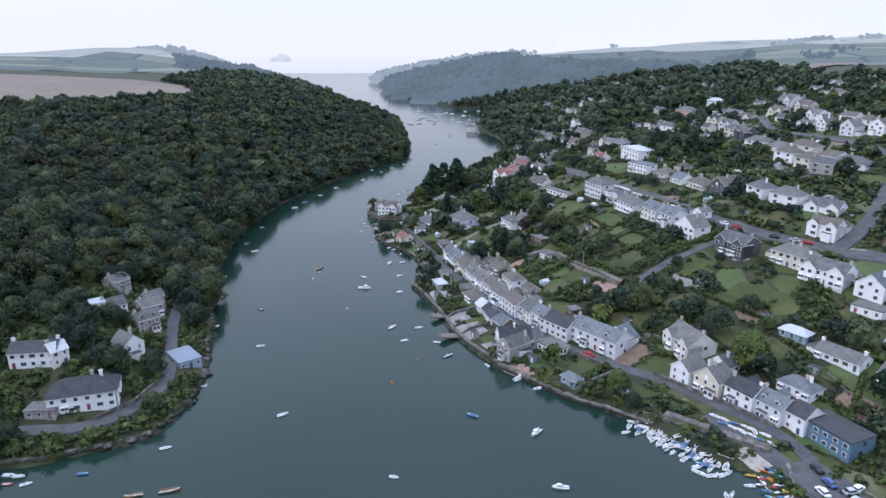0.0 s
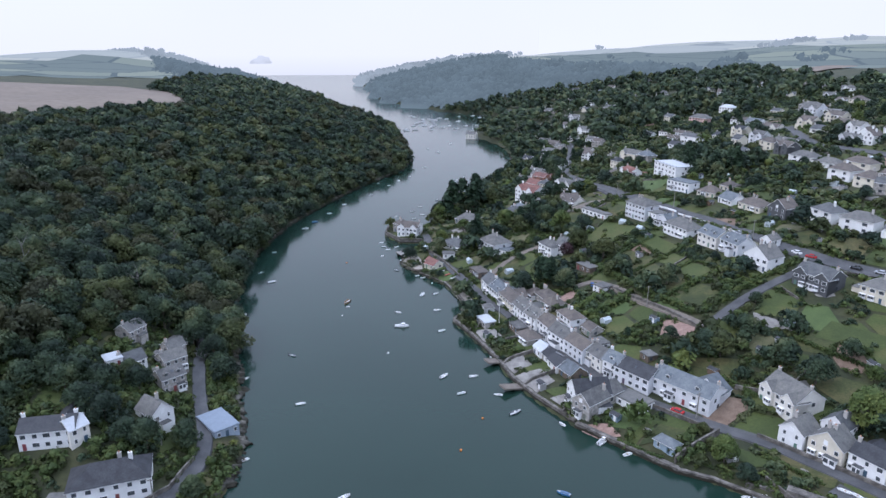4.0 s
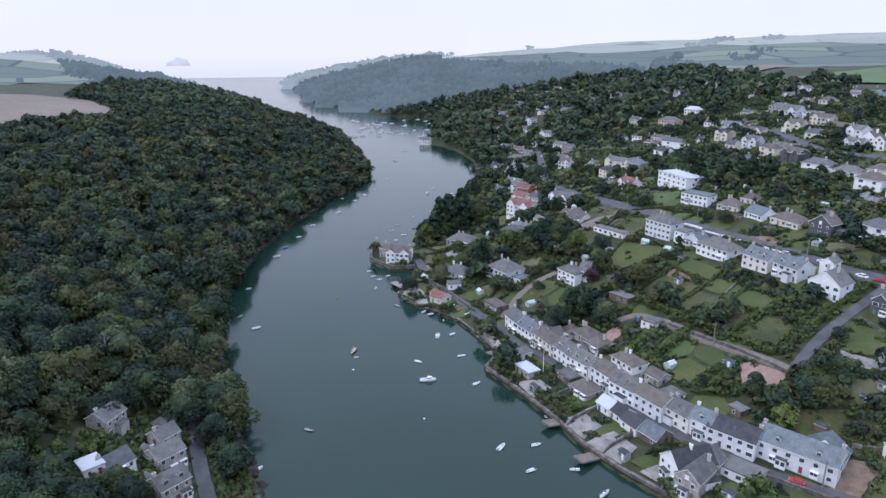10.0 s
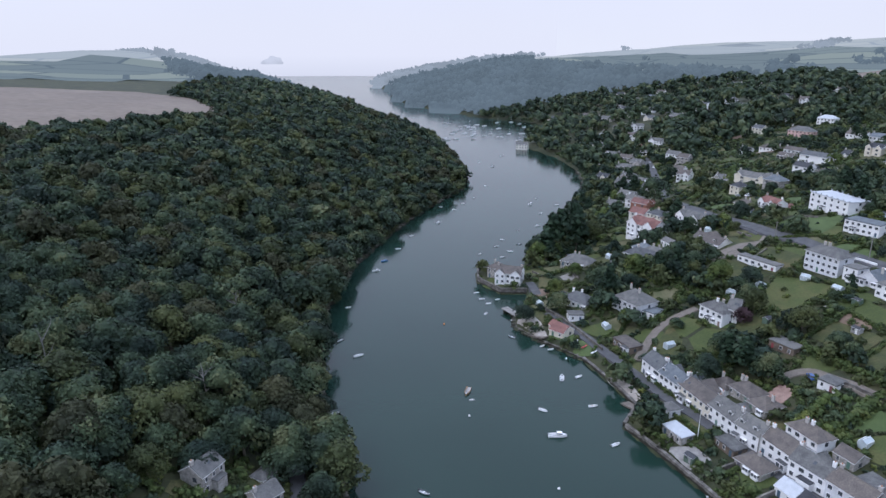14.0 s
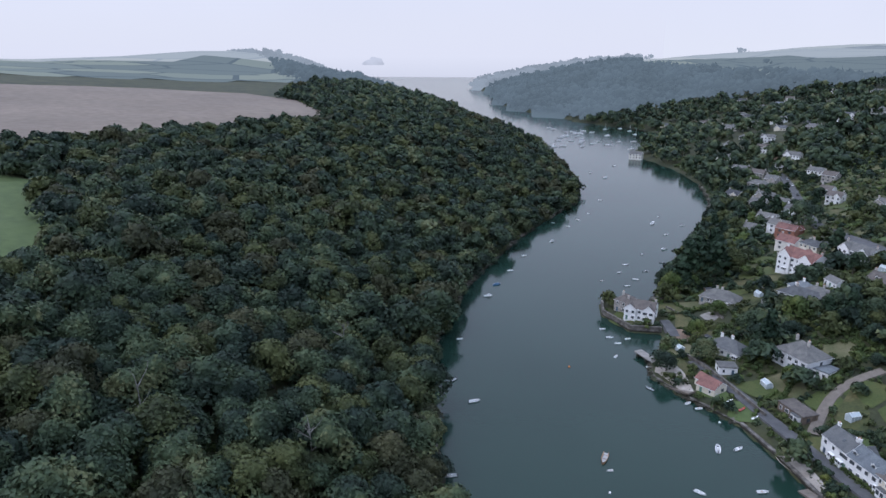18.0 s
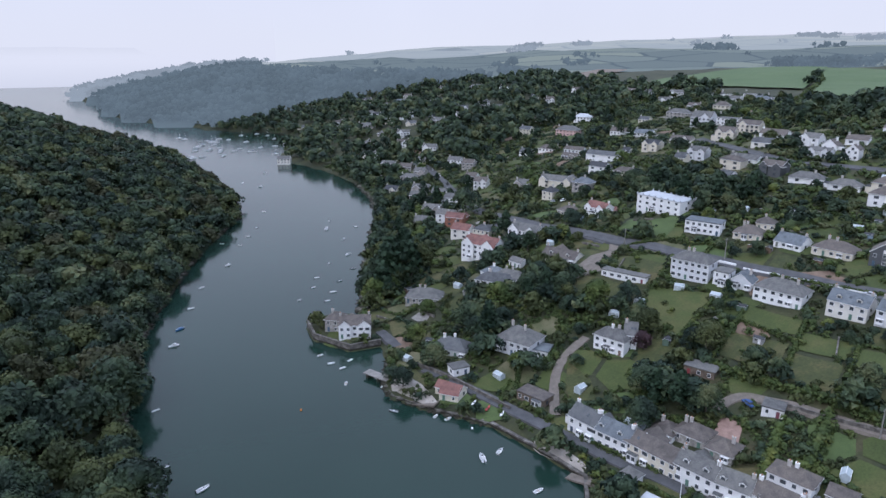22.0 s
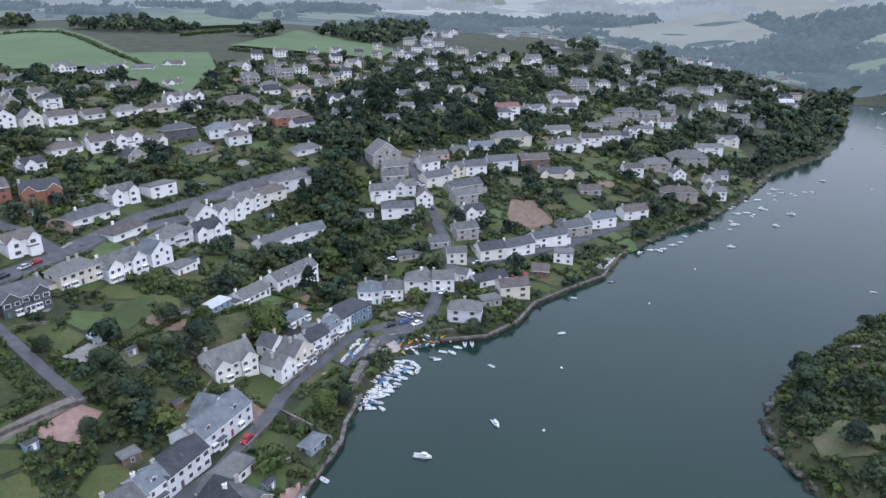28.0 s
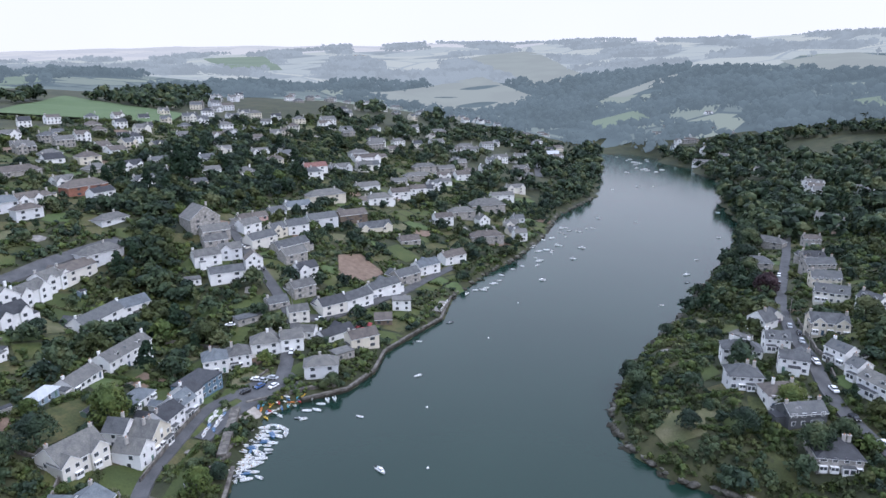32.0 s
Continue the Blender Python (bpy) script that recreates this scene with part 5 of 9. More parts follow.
# midrow
house(75.6, 318.0, -68, 13.5, 9, 3, "h", "white", "grey")
house(79.4, 308.2, -68, 5.2, 7, 2, "f", "white", "grey")
house(82.2, 302.9, -65, 8.6, 8, 1, "g", "white", "blue")
house(83.7, 289.1, -73, 15.0, 10, 2, "h", "white", "grey")
house(88.6, 270.2, -75, 12.8, 9, 2, "g", "white", "blue")
house(91.6, 257.9, -78, 12.1, 9, 2, "g", "white", "blue")
house(93.8, 243.1, -64, 11.8, 10, 2, "x", "white", "grey")
house(104.7, 227.2, -64, 14.4, 10, 2, "x", "dark", "slate")
house(118.1, 213.8, -59, 13.1, 9, 2, "h", "cream", "grey")
house(123.2, 202.1, -55, 16.4, 10, 2, "x", "white", "grey")
house(131.3, 190.8, -55, 10.0, 9, 2, "x", "white", "blue")
house(144.2, 183.5, -53, 13.2, 9, 2, "h", "white", "grey")
house(149.2, 171.6, -68, 13.0, 9, 2, "g", "white", "dark")
house(126.4, 183.8, -52, 8.8, 7, 1, "f", "white", "grey")
house(160.5, 170.2, -71, 10.9, 9, 2, "x", "white", "grey")
house(166.2, 161.2, -57, 15.9, 9, 2, "x", "white", "grey")
house(174.8, 151.0, -60, 13.1, 9, 2, "x", "white", "grey")
house(179.0, 141.0, -65, 15.6, 9, 2, "g", "white", "brown")
house(186.3, 128.3, -74, 17.1, 9, 2, "h", "white", "grey")
house(149.0, 197.8, -50, 15.1, 8, 1, "h", "white", "brown")
house(101.0, 253.1, -59, 5.1, 7, 2, "x", "white", "grey")
# upper
house(107.0, 366.2, -81, 22.4, 12, 3, "f", "white", "white")
house(93.3, 392.2, -78, 12.7, 8, 2, "x", "white", "red")
house(115.9, 457.3, -61, 22.7, 8, 2, "x", "cream", "grey")
house(115.5, 433.6, -63, 9.8, 9, 2, "h", "stone", "blue")
house(102.1, 339.4, -62, 13.5, 9, 2, "f", "white", "blue")
house(109.8, 325.2, -62, 10.2, 9, 1, "h", "cream", "brown")
house(118.1, 325.1, -56, 6.8, 7, 1, "h", "cream", "brown")
house(112.3, 308.9, -81, 11.6, 9, 1, "g", "white", "blue")
house(116.3, 295.5, -76, 13.2, 9, 1, "h", "cream", "brown")
house(119.9, 281.2, -66, 9.7, 9, 2, "x", "dark", "brown")
house(130.2, 267.5, -80, 10.7, 9, 2, "h", "white", "slate")
house(135.0, 255.7, -59, 12.2, 9, 2, "h", "white", "grey")
house(144.1, 245.1, -51, 14.6, 9, 1, "g", "white", "slate")
house(176.3, 235.0, -70, 11.3, 10, 2, "g", "brick", "brown")
house(175.1, 220.7, -80, 14.9, 10, 2, "x", "brick", "dark")
house(160.3, 206.6, -57, 18.3, 8, 1, "h", "white", "slate")
house(173.7, 196.0, -58, 13.3, 8, 2, "g", "white", "grey")
house(181.0, 181.7, -61, 11.9, 8, 2, "f", "white", "grey")
# row240
house(171.6, 517.8, -61, 19.8, 7, 1, "g", "white", "brown")
house(163.0, 477.7, -64, 24.0, 8, 2, "g", "white", "slate")
house(144.0, 433.8, -67, 14.3, 7, 1, "h", "cream", "brown")
house(176.8, 417.3, -72, 11.4, 8, 2, "x", "white", "grey")
house(176.4, 387.2, -76, 17.1, 8, 1, "g", "white", "grey")
house(161.4, 358.7, -82, 12.0, 8, 2, "x", "dark", "brown")
house(162.1, 342.9, -63, 13.7, 8, 1, "h", "white", "grey")
house(165.6, 328.2, -67, 12.0, 8, 1, "h", "white", "grey")
house(170.0, 312.8, -69, 12.9, 8, 2, "h", "cream", "brown")
house(173.4, 294.7, -78, 11.4, 8, 1, "g", "white", "brown")
house(174.2, 282.2, -58, 14.4, 9, 1, "h", "white", "slate")
house(190.4, 253.8, -67, 12.0, 8, 2, "x", "white", "brown")
house(199.8, 243.1, -57, 14.2, 8, 2, "g", "cream", "brown")
house(221.4, 211.7, -61, 13.4, 8, 1, "h", "white", "brown")
house(223.3, 198.0, -70, 11.7, 8, 2, "g", "white", "brown")
house(227.6, 187.6, -68, 14.0, 8, 2, "x", "white", "brown")
house(229.6, 176.5, -74, 11.9, 8, 1, "g", "white", "brown")
house(238.3, 164.6, -71, 15.7, 8, 2, "h", "dark", "slate")
house(239.1, 144.7, -86, 13.7, 9, 2, "h", "white", "blue")
house(240.3, 135.4, -76, 10.8, 8, 2, "x", "white", "brown")
house(247.9, 126.0, -78, 7.2, 7, 1, "h", "cream", "brown")
house(251.9, 107.5, -80, 19.9, 10, 2, "h", "brick", "brown")
house(169.2, 544.3, -59, 14.9, 8, 1, "h", "white", "brown")
# row190
house(205.7, 573.2, -60, 24.0, 10, 2, "h", "pink", "grey")
house(241.0, 602.5, -61, 15.3, 8, 2, "h", "white", "white")
house(217.4, 528.1, -65, 17.2, 8, 1, "g", "white", "brown")
house(216.1, 503.0, -67, 14.0, 8, 1, "g", "white", "blue")
house(205.7, 458.5, -70, 18.1, 8, 1, "g", "white", "brown")
house(270.2, 528.3, -69, 20.4, 9, 2, "h", "stone", "grey")
house(243.8, 479.9, -71, 23.2, 12, 3, "x", "white", "grey")
house(251.0, 465.2, -73, 16.1, 10, 2, "f", "white", "grey")
house(230.7, 432.4, -75, 15.9, 8, 2, "x", "cream", "brown")
house(221.2, 407.7, -77, 17.3, 8, 1, "g", "white", "brown")
house(208.0, 376.2, -80, 10.4, 8, 2, "g", "white", "grey")
house(205.9, 364.5, -74, 8.1, 8, 1, "g", "white", "brown")
house(216.5, 358.8, -71, 11.3, 8, 1, "g", "white", "brown")
house(210.9, 333.8, -77, 9.1, 8, 2, "h", "white", "brown")
house(218.7, 324.4, -61, 11.9, 8, 2, "g", "white", "red")
house(222.3, 310.4, -59, 12.0, 8, 1, "g", "brick", "brown")
house(223.8, 296.8, -61, 11.9, 8, 2, "h", "white", "brown")
house(226.5, 281.8, -73, 11.6, 8, 2, "g", "white", "grey")
house(230.6, 269.4, -57, 12.4, 8, 2, "g", "white", "brown")
house(243.1, 256.6, -63, 8.1, 8, 2, "x", "white", "blue")
house(246.1, 244.9, -62, 9.8, 8, 1, "g", "white", "brown")
house(251.2, 232.4, -69, 9.3, 8, 2, "x", "white", "slate")
house(252.0, 222.7, -62, 9.8, 8, 2, "x", "white", "slate")
house(257.2, 211.0, -68, 14.8, 8, 2, "g", "white", "brown")
house(268.1, 197.6, -70, 11.2, 8, 1, "g", "white", "brown")
house(278.0, 167.3, -71, 11.9, 8, 1, "h", "cream", "brown")
house(277.3, 155.2, -78, 13.5, 8, 1, "g", "white", "grey")
house(301.1, 146.9, -73, 11.1, 8, 1, "x", "white", "brown")
house(272.3, 182.7, -68, 12.0, 8, 1, "h", "white", "grey")
house(286.6, 125.2, -77, 22.3, 9, 1, "h", "stone", "brown")
house(269.6, 110.4, -79, 10.4, 8, 1, "x", "white", "grey")
house(213.7, 112.0, -72, 14.7, 8, 1, "h", "white", "grey")
# row150
house(273.8, 323.9, -51, 9.3, 8, 2, "x", "white", "brown")
house(271.8, 310.9, -50, 10.8, 8, 1, "x", "white", "dark")
house(272.2, 296.7, -62, 10.1, 8, 1, "g", "white", "grey")
house(275.2, 282.1, -67, 7.0, 8, 2, "x", "white", "grey")
house(278.1, 273.7, -55, 10.7, 8, 2, "x", "white", "brown")
house(285.5, 260.0, -57, 15.9, 9, 2, "g", "cream", "brown")
house(298.0, 244.0, -60, 12.6, 8, 1, "g", "stone", "brown")
house(302.9, 229.1, -62, 11.2, 8, 1, "x", "white", "grey")
house(313.1, 201.6, -66, 15.2, 8, 1, "g", "stone", "grey")
house(326.5, 183.6, -68, 9.8, 8, 1, "x", "white", "grey")
house(329.3, 170.6, -70, 15.8, 8, 1, "g", "stone", "brown")
house(331.3, 151.7, -72, 10.7, 8, 1, "x", "white", "brown")
house(379.6, 101.0, -92, 18.8, 9, 2, "x", "white", "grey")
house(324.4, 97.0, -80, 12.7, 8, 1, "h", "white", "grey")
house(244.5, 357.9, -81, 13.8, 8, 1, "g", "white", "brown")
# row120
house(365.8, 670.2, -66, 17.2, 8, 1, "x", "white", "grey")
house(359.6, 625.6, -41, 24.0, 8, 2, "g", "white", "grey")
house(383.5, 602.0, -71, 15.2, 8, 1, "h", "white", "grey")
house(356.2, 557.9, -73, 22.1, 8, 1, "g", "white", "grey")
house(353.1, 529.6, -75, 18.2, 8, 1, "h", "white", "blue")
house(292.7, 402.7, -83, 10.3, 8, 1, "g", "stone", "brown")
house(291.9, 389.3, -83, 11.7, 8, 1, "g", "stone", "brown")
house(279.6, 369.7, -52, 10.3, 8, 1, "g", "white", "blue")
house(292.7, 360.4, -88, 10.2, 8, 1, "g", "stone", "grey")
house(292.8, 350.2, -45, 10.2, 8, 1, "g", "stone", "brown")
house(302.5, 342.2, -47, 8.7, 8, 1, "g", "white", "brown")
house(322.0, 336.8, -70, 9.5, 8, 1, "g", "white", "grey")
house(312.3, 320.9, -52, 9.4, 8, 2, "x", "white", "grey")
house(321.1, 312.8, -51, 8.9, 8, 1, "x", "white", "grey")
house(339.9, 309.5, -52, 8.4, 8, 1, "g", "white", "grey")
house(321.7, 295.8, -53, 8.8, 8, 1, "g", "white", "grey")
house(332.1, 286.9, -55, 9.8, 8, 1, "x", "white", "grey")
house(334.6, 276.1, -59, 9.6, 8, 1, "g", "white", "grey")
house(332.4, 265.6, -58, 9.7, 8, 2, "x", "white", "grey")
house(353.0, 259.4, -59, 9.3, 8, 1, "g", "white", "grey")
house(346.6, 239.4, -61, 14.0, 8, 1, "g", "cream", "brown")
house(351.9, 227.2, -63, 10.8, 8, 1, "g", "white", "grey")
house(382.7, 205.3, -66, 13.7, 8, 2, "x", "white", "grey")
house(387.1, 187.4, -68, 13.8, 8, 1, "g", "white", "grey")
house(394.2, 174.7, -75, 13.1, 8, 1, "g", "cream", "grey")
house(389.8, 159.8, -102, 14.8, 8, 1, "g", "white", "grey")
house(403.3, 139.1, -117, 16.7, 8, 1, "x", "white", "brown")
house(380.0, 557.4, -77, 18.9, 8, 1, "f", "white", "grey")
house(360.2, 520.5, -78, 16.6, 8, 1, "f", "white", "grey")
house(377.4, 580.1, -57, 16.7, 8, 1, "f", "white", "grey")
# west
house(39.1, 401.1, -63, 16.8, 11, 3, "x", "white", "red")
house(47.5, 437.8, -55, 9.9, 8, 2, "g", "white", "red")
house(60.0, 399.6, -68, 14.7, 9, 2, "x", "white", "grey")
house(53.8, 364.0, -64, 14.7, 9, 1, "g", "white", "brown")
house(27.6, 368.2, -52, 17.3, 9, 1, "h", "white", "slate")
house(2.3, 381.6, -36, 14.3, 10, 1, "h", "stone", "grey")
house(-7.1, 337.5, -53, 12.5, 9, 1, "h", "white", "slate")
house(-30.2, 370.0, -21, 11.4, 9, 2, "x", "white", "brown")
house(-35.2, 377.4, -39, 5.6, 8, 2, "h", "stone", "brown")
house(-11.7, 324.8, -1, 5.7, 5, 1, "f", "white", "grey")
house(-19.6, 314.0, -46, 6.1, 5, 1, "g", "cream", "red")
# street
house(94.8, 706.6, -41, 12.8, 8, 2, "g", "white", "grey")
house(94.0, 658.2, -43, 13.8, 8, 2, "g", "stone", "grey")
house(98.0, 632.9, -44, 12.3, 8, 2, "g", "stone", "brown")
house(87.3, 599.5, -44, 14.1, 8, 2, "h", "stone", "grey")
house(79.0, 558.8, -45, 13.8, 8, 2, "g", "stone", "grey")
house(78.9, 530.0, -47, 11.4, 8, 2, "g", "white", "grey")
house(75.3, 504.9, -48, 10.8, 8, 2, "g", "white", "grey")
house(69.5, 543.5, -45, 10.9, 8, 2, "g", "stone", "grey")
house(58.9, 498.1, -46, 10.5, 8, 2, "x", "stone", "grey")
house(56.7, 474.7, -48, 10.5, 8, 2, "g", "white", "grey")
house(55.8, 461.7, -48, 10.2, 8, 2, "g", "brick", "red")
house(49.0, 488.6, -45, 10.1, 8, 1, "g", "stone", "grey")
house(124.0, 599.2, -48, 11.3, 8, 2, "g", "white", "grey")
house(123.3, 575.9, -50, 10.0, 8, 2, "g", "stone", "brown")
house(105.4, 537.8, -50, 8.7, 8, 2, "x", "white", "brown")
house(100.8, 516.3, -45, 9.5, 8, 2, "x", "white", "brown")
house(132.0, 661.8, -46, 13.7, 8, 2, "g", "white", "grey")
house(97.2, 602.5, -45, 9.8, 8, 2, "g", "stone", "grey")
# far
house(101.7, 933.3, -5, 15.1, 9, 2, "x", "stone", "grey")
house(127.4, 807.7, -41, 20.1, 9, 2, "h", "stone", "grey")
house(129.4, 761.5, -42, 14.1, 8, 1, "h", "stone", "grey")
house(138.0, 734.8, -25, 12.7, 8, 2, "x", "white", "grey")
house(172.3, 808.5, -44, 18.0, 8, 2, "g", "white", "grey")
house(227.3, 960.2, -43, 22.0, 9, 2, "h", "stone", "blue")
house(177.0, 742.2, -44, 15.0, 9, 2, "h", "stone", "grey")
house(251.9, 885.1, -47, 23.5, 9, 2, "x", "white", "grey")
house(199.5, 735.8, -13, 13.6, 8, 2, "g", "white", "grey")
house(243.3, 772.7, -29, 13.6, 8, 2, "h", "white", "grey")
house(316.5, 925.8, -50, 17.5, 8, 2, "h", "white", "grey")
house(324.0, 862.3, -53, 22.4, 9, 2, "f", "white", "white")
house(32.3, 761.3, -26, 13.0, 7, 2, "g", "white", "grey")
# creek
house(195.5, 80.2, -94, 14.3, 14, 3, "x", "stone", "grey")
house(184.8, 79.4, -101, 12.4, 8, 2, "g", "stone", "grey")
house(177.3, 83.9, -104, 10.4, 8, 2, "g", "stone", "grey")
house(168.1, 93.3, -104, 11.2, 8, 2, "g", "white", "grey")
house(167.8, 82.4, -111, 9.5, 8, 2, "x", "white", "grey")
house(153.7, 92.7, -111, 14.2, 8, 2, "g", "white", "slate")
house(156.1, 78.7, -112, 7.3, 7, 2, "x", "white", "brown")
house(159.4, 104.5, -113, 6.2, 6, 1, "f", "white", "grey")
house(199.8, 55.1, -96, 7.3, 7, 1, "g", "stone", "brown")
house(203.2, 44.7, -98, 7.5, 7, 1, "g", "pink", "brown")
house(208.5, 30.8, -99, 9.0, 8, 1, "g", "white", "slate")
house(213.7, 13.9, -101, 14.7, 8, 1, "g", "white", "blue")
house(173.5, 63.6, -83, 15.0, 8, 2, "g", "white", "slate")
house(188.0, 60.5, -81, 11.0, 8, 2, "g", "white", "grey")
house(183.7, 48.2, -83, 9.0, 8, 2, "x", "cream", "slate")
house(184.6, 36.2, -101, 11.4, 9, 2, "g", "white", "slate")
house(189.0, 17.0, -103, 16.3, 9, 2, "g", "white", "slate")
house(218.6, -9.4, -104, 22.6, 10, 2, "h", "cream", "grey")
house(189.8, -3.9, -106, 16.3, 9, 2, "g", "timber", "brown")
house(177.9, -9.2, -108, 19.0, 9, 1, "x", "cream", "slate")
house(210.0, -30.1, -107, 9.2, 8, 1, "h", "white", "brown")
house(206.4, -39.5, -108, 16.4, 9, 2, "h", "white", "grey")
house(213.3, -63.3, -110, 12.8, 8, 2, "g", "white", "brown")
house(216.7, -81.9, -112, 12.5, 8, 2, "g", "white", "brown")
house(243.5, -110.4, -112, 19.5, 8, 2, "h", "stone", "grey")
house(265.1, -37.8, -103, 16.2, 8, 2, "g", "white", "red")
house(265.3, -59.2, -105, 14.7, 8, 2, "x", "white", "grey")
house(285.7, -100.4, -108, 20.5, 8, 2, "x", "white", "brown")
house(297.8, -103.4, -107, 14.6, 8, 2, "h", "white", "grey")
house(320.3, -141.3, -109, 14.8, 8, 2, "g", "stone", "grey")
house(229.5, -50.7, -108, 15.9, 8, 1, "g", "white", "grey")
house(264.6, -139.8, -113, 18.3, 8, 2, "h", "stone", "grey")
house(257.5, -156.2, -115, 13.9, 8, 2, "g", "stone", "grey")
house(235.3, -126.4, -114, 15.5, 8, 1, "g", "white", "grey")
house(310.7, -241.2, -117, 17.6, 8, 2, "h", "stone", "grey")
house(154.6, 59.9, -91, 11.6, 8, 2, "g", "stone", "grey")
house(140.2, 64.1, -97, 9.5, 8, 2, "x", "white", "dark")
house(164.6, 54.1, -88, 18.0, 8, 2, "g", "stone", "slate")
house(112.6, 72.8, -98, 11.3, 8, 2, "g", "white", "dark")
house(112.4, 60.6, -89, 14.2, 8, 2, "g", "white", "slate")
house(115.8, 42.7, -92, 16.1, 8, 2, "g", "white", "slate")
house(123.3, 21.2, -94, 13.4, 8, 2, "g", "stone", "slate")
house(127.1, 3.7, -96, 13.4, 8, 2, "g", "white", "blue")
house(130.5, -19.3, -99, 14.1, 8, 2, "g", "white", "brown")
house(105.2, 126.8, -116, 7.9, 9, 2, "h", "white", "blue")
house(103.9, 118.9, -116, 7.8, 9, 2, "h", "white", "grey")
house(103.9, 108.2, -122, 10.3, 9, 2, "h", "white", "grey")
house(98.7, 101.4, -119, 7.9, 8, 2, "g", "white", "grey")
house(105.8, 106.5, -156, 4.0, 6, 2, "x", "white", "grey")
house(114.3, 87.0, -115, 7.7, 7, 2, "g", "white", "grey")
house(102.9, 91.8, -144, 7.1, 6, 1, "x", "white", "grey")
house(127.7, 87.3, -104, 8.3, 7, 1, "g", "stone", "slate")
house(128.5, 74.9, -98, 10.0, 8, 2, "g", "stone", "grey")
house(77.5, 105.0, -129, 11.0, 8, 2, "h", "white", "grey")
house(82.6, 92.4, -98, 7.3, 6, 1, "f", "stone", "grey")
house(85.5, 80.8, -107, 11.0, 8, 2, "g", "cream", "brown")
house(97.1, 83.4, -92, 13.8, 7, 1, "g", "white", "dark")
house(95.6, 60.9, -131, 6.9, 7, 1, "g", "timber", "brown")
house(101.0, 45.6, -132, 7.7, 7, 2, "f", "white", "grey")
house(126.0, 102.2, -99, 7.9, 6, 1, "f", "stone", "slate")
# upriver
house(264.4, -179.9, -117, 12.6, 8, 2, "g", "stone", "grey")
house(299.2, -236.8, -118, 16.4, 8, 2, "g", "white", "grey")
house(325.5, -293.0, -120, 14.4, 8, 2, "g", "white", "grey")
house(276.4, -250.1, -121, 19.0, 8, 2, "g", "white", "grey")
house(285.9, -295.3, -123, 22.7, 8, 2, "g", "white", "grey")
house(244.5, -237.6, -123, 15.5, 8, 2, "x", "stone", "grey")
house(226.5, -218.8, -123, 12.9, 8, 2, "g", "stone", "grey")
house(208.6, -180.0, -122, 14.6, 8, 2, "x", "white", "grey")
house(199.2, -151.3, -121, 17.3, 8, 2, "g", "white", "grey")
house(184.2, -114.3, -120, 24.0, 13, 2, "h", "stone", "grey")
house(176.5, -80.2, -117, 16.6, 9, 2, "h", "stone", "grey")
house(171.0, -57.3, -116, 11.2, 8, 2, "g", "white", "brown")
house(142.4, -62.6, -127, 18.8, 9, 2, "h", "stone", "brown")
house(151.6, -98.3, -122, 8.9, 7, 2, "x", "white", "grey")
house(135.2, -84.4, -123, 7.7, 7, 2, "g", "white", "grey")
house(302.6, -375.5, -125, 24.0, 10, 2, "g", "stone", "white")
house(322.7, -217.1, -115, 18.6, 8, 2, "g", "white", "grey")
house(367.1, -266.9, -115, 18.2, 8, 2, "h", "stone", "grey")
house(376.7, -240.2, -113, 21.4, 8, 2, "g", "white", "grey")
house(398.5, -155.6, -106, 17.8, 9, 2, "g", "white", "grey")
house(601.5, -438.0, -112, 19.0, 9, 2, "h", "white", "grey")
house(587.9, -376.2, -110, 20.4, 9, 2, "h", "white", "grey")
house(327.0, -149.1, -110, 15.1, 8, 2, "g", "white", "grey")
house(157.5, -15.4, -113, 11.1, 8, 1, "g", "stone", "brown")
# opposite
house(15.0, -139.6, 174, 19.5, 9, 2, "h", "stone", "grey")
house(6.2, -91.4, -147, 15.9, 10, 2, "h", "stone", "slate")
house(-21.4, -10.2, 158, 9.2, 9, 2, "x", "white", "slate")
house(-22.6, -17.3, -128, 6.7, 6, 1, "x", "white", "slate")
house(-20.7, 8.6, 169, 7.2, 7, 2, "f", "white", "grey")
house(-25.1, 22.4, -153, 14.3, 9, 2, "h", "white", "slate")
house(-31.9, 11.3, -152, 9.2, 8, 2, "g", "white", "slate")
house(-32.1, 41.4, -146, 11.2, 10, 2, "h", "white", "slate")
house(-41.2, 27.6, -160, 9.8, 8, 2, "g", "white", "slate")
house(-43.2, 43.3, -139, 13.1, 10, 2, "h", "white", "brown")
house(-49.3, 48.3, -131, 13.2, 8, 2, "g", "dark", "slate")
house(-59.4, 58.7, -147, 12.8, 12, 2, "h", "stone", "dark")
house(-34.8, -43.8, -165, 14.2, 9, 2, "g", "white", "slate")
house(-42.0, -5.3, -152, 14.1, 10, 2, "x", "cream", "slate")
house(-51.1, 18.0, 152, 8.5, 8, 2, "g", "white", "slate")
house(-56.5, 22.2, 151, 5.1, 8, 2, "g", "white", "slate")
house(-62.8, 27.3, 149, 11.7, 9, 2, "g", "white", "grey")
house(-27.4, -66.5, -154, 13.7, 9, 2, "g", "cream", "slate")
house(-19.2, -90.0, -134, 16.7, 8, 2, "g", "stone", "slate")
house(-49.4, -34.0, 150, 10.9, 8, 2, "g", "white", "slate")
house(-3.5, -143.7, -149, 10.2, 8, 2, "g", "stone", "brown")
house(25.2, -282.6, -155, 14.4, 9, 2, "g", "white", "grey")
house(37.0, -310.9, 171, 17.0, 9, 2, "x", "white", "grey")
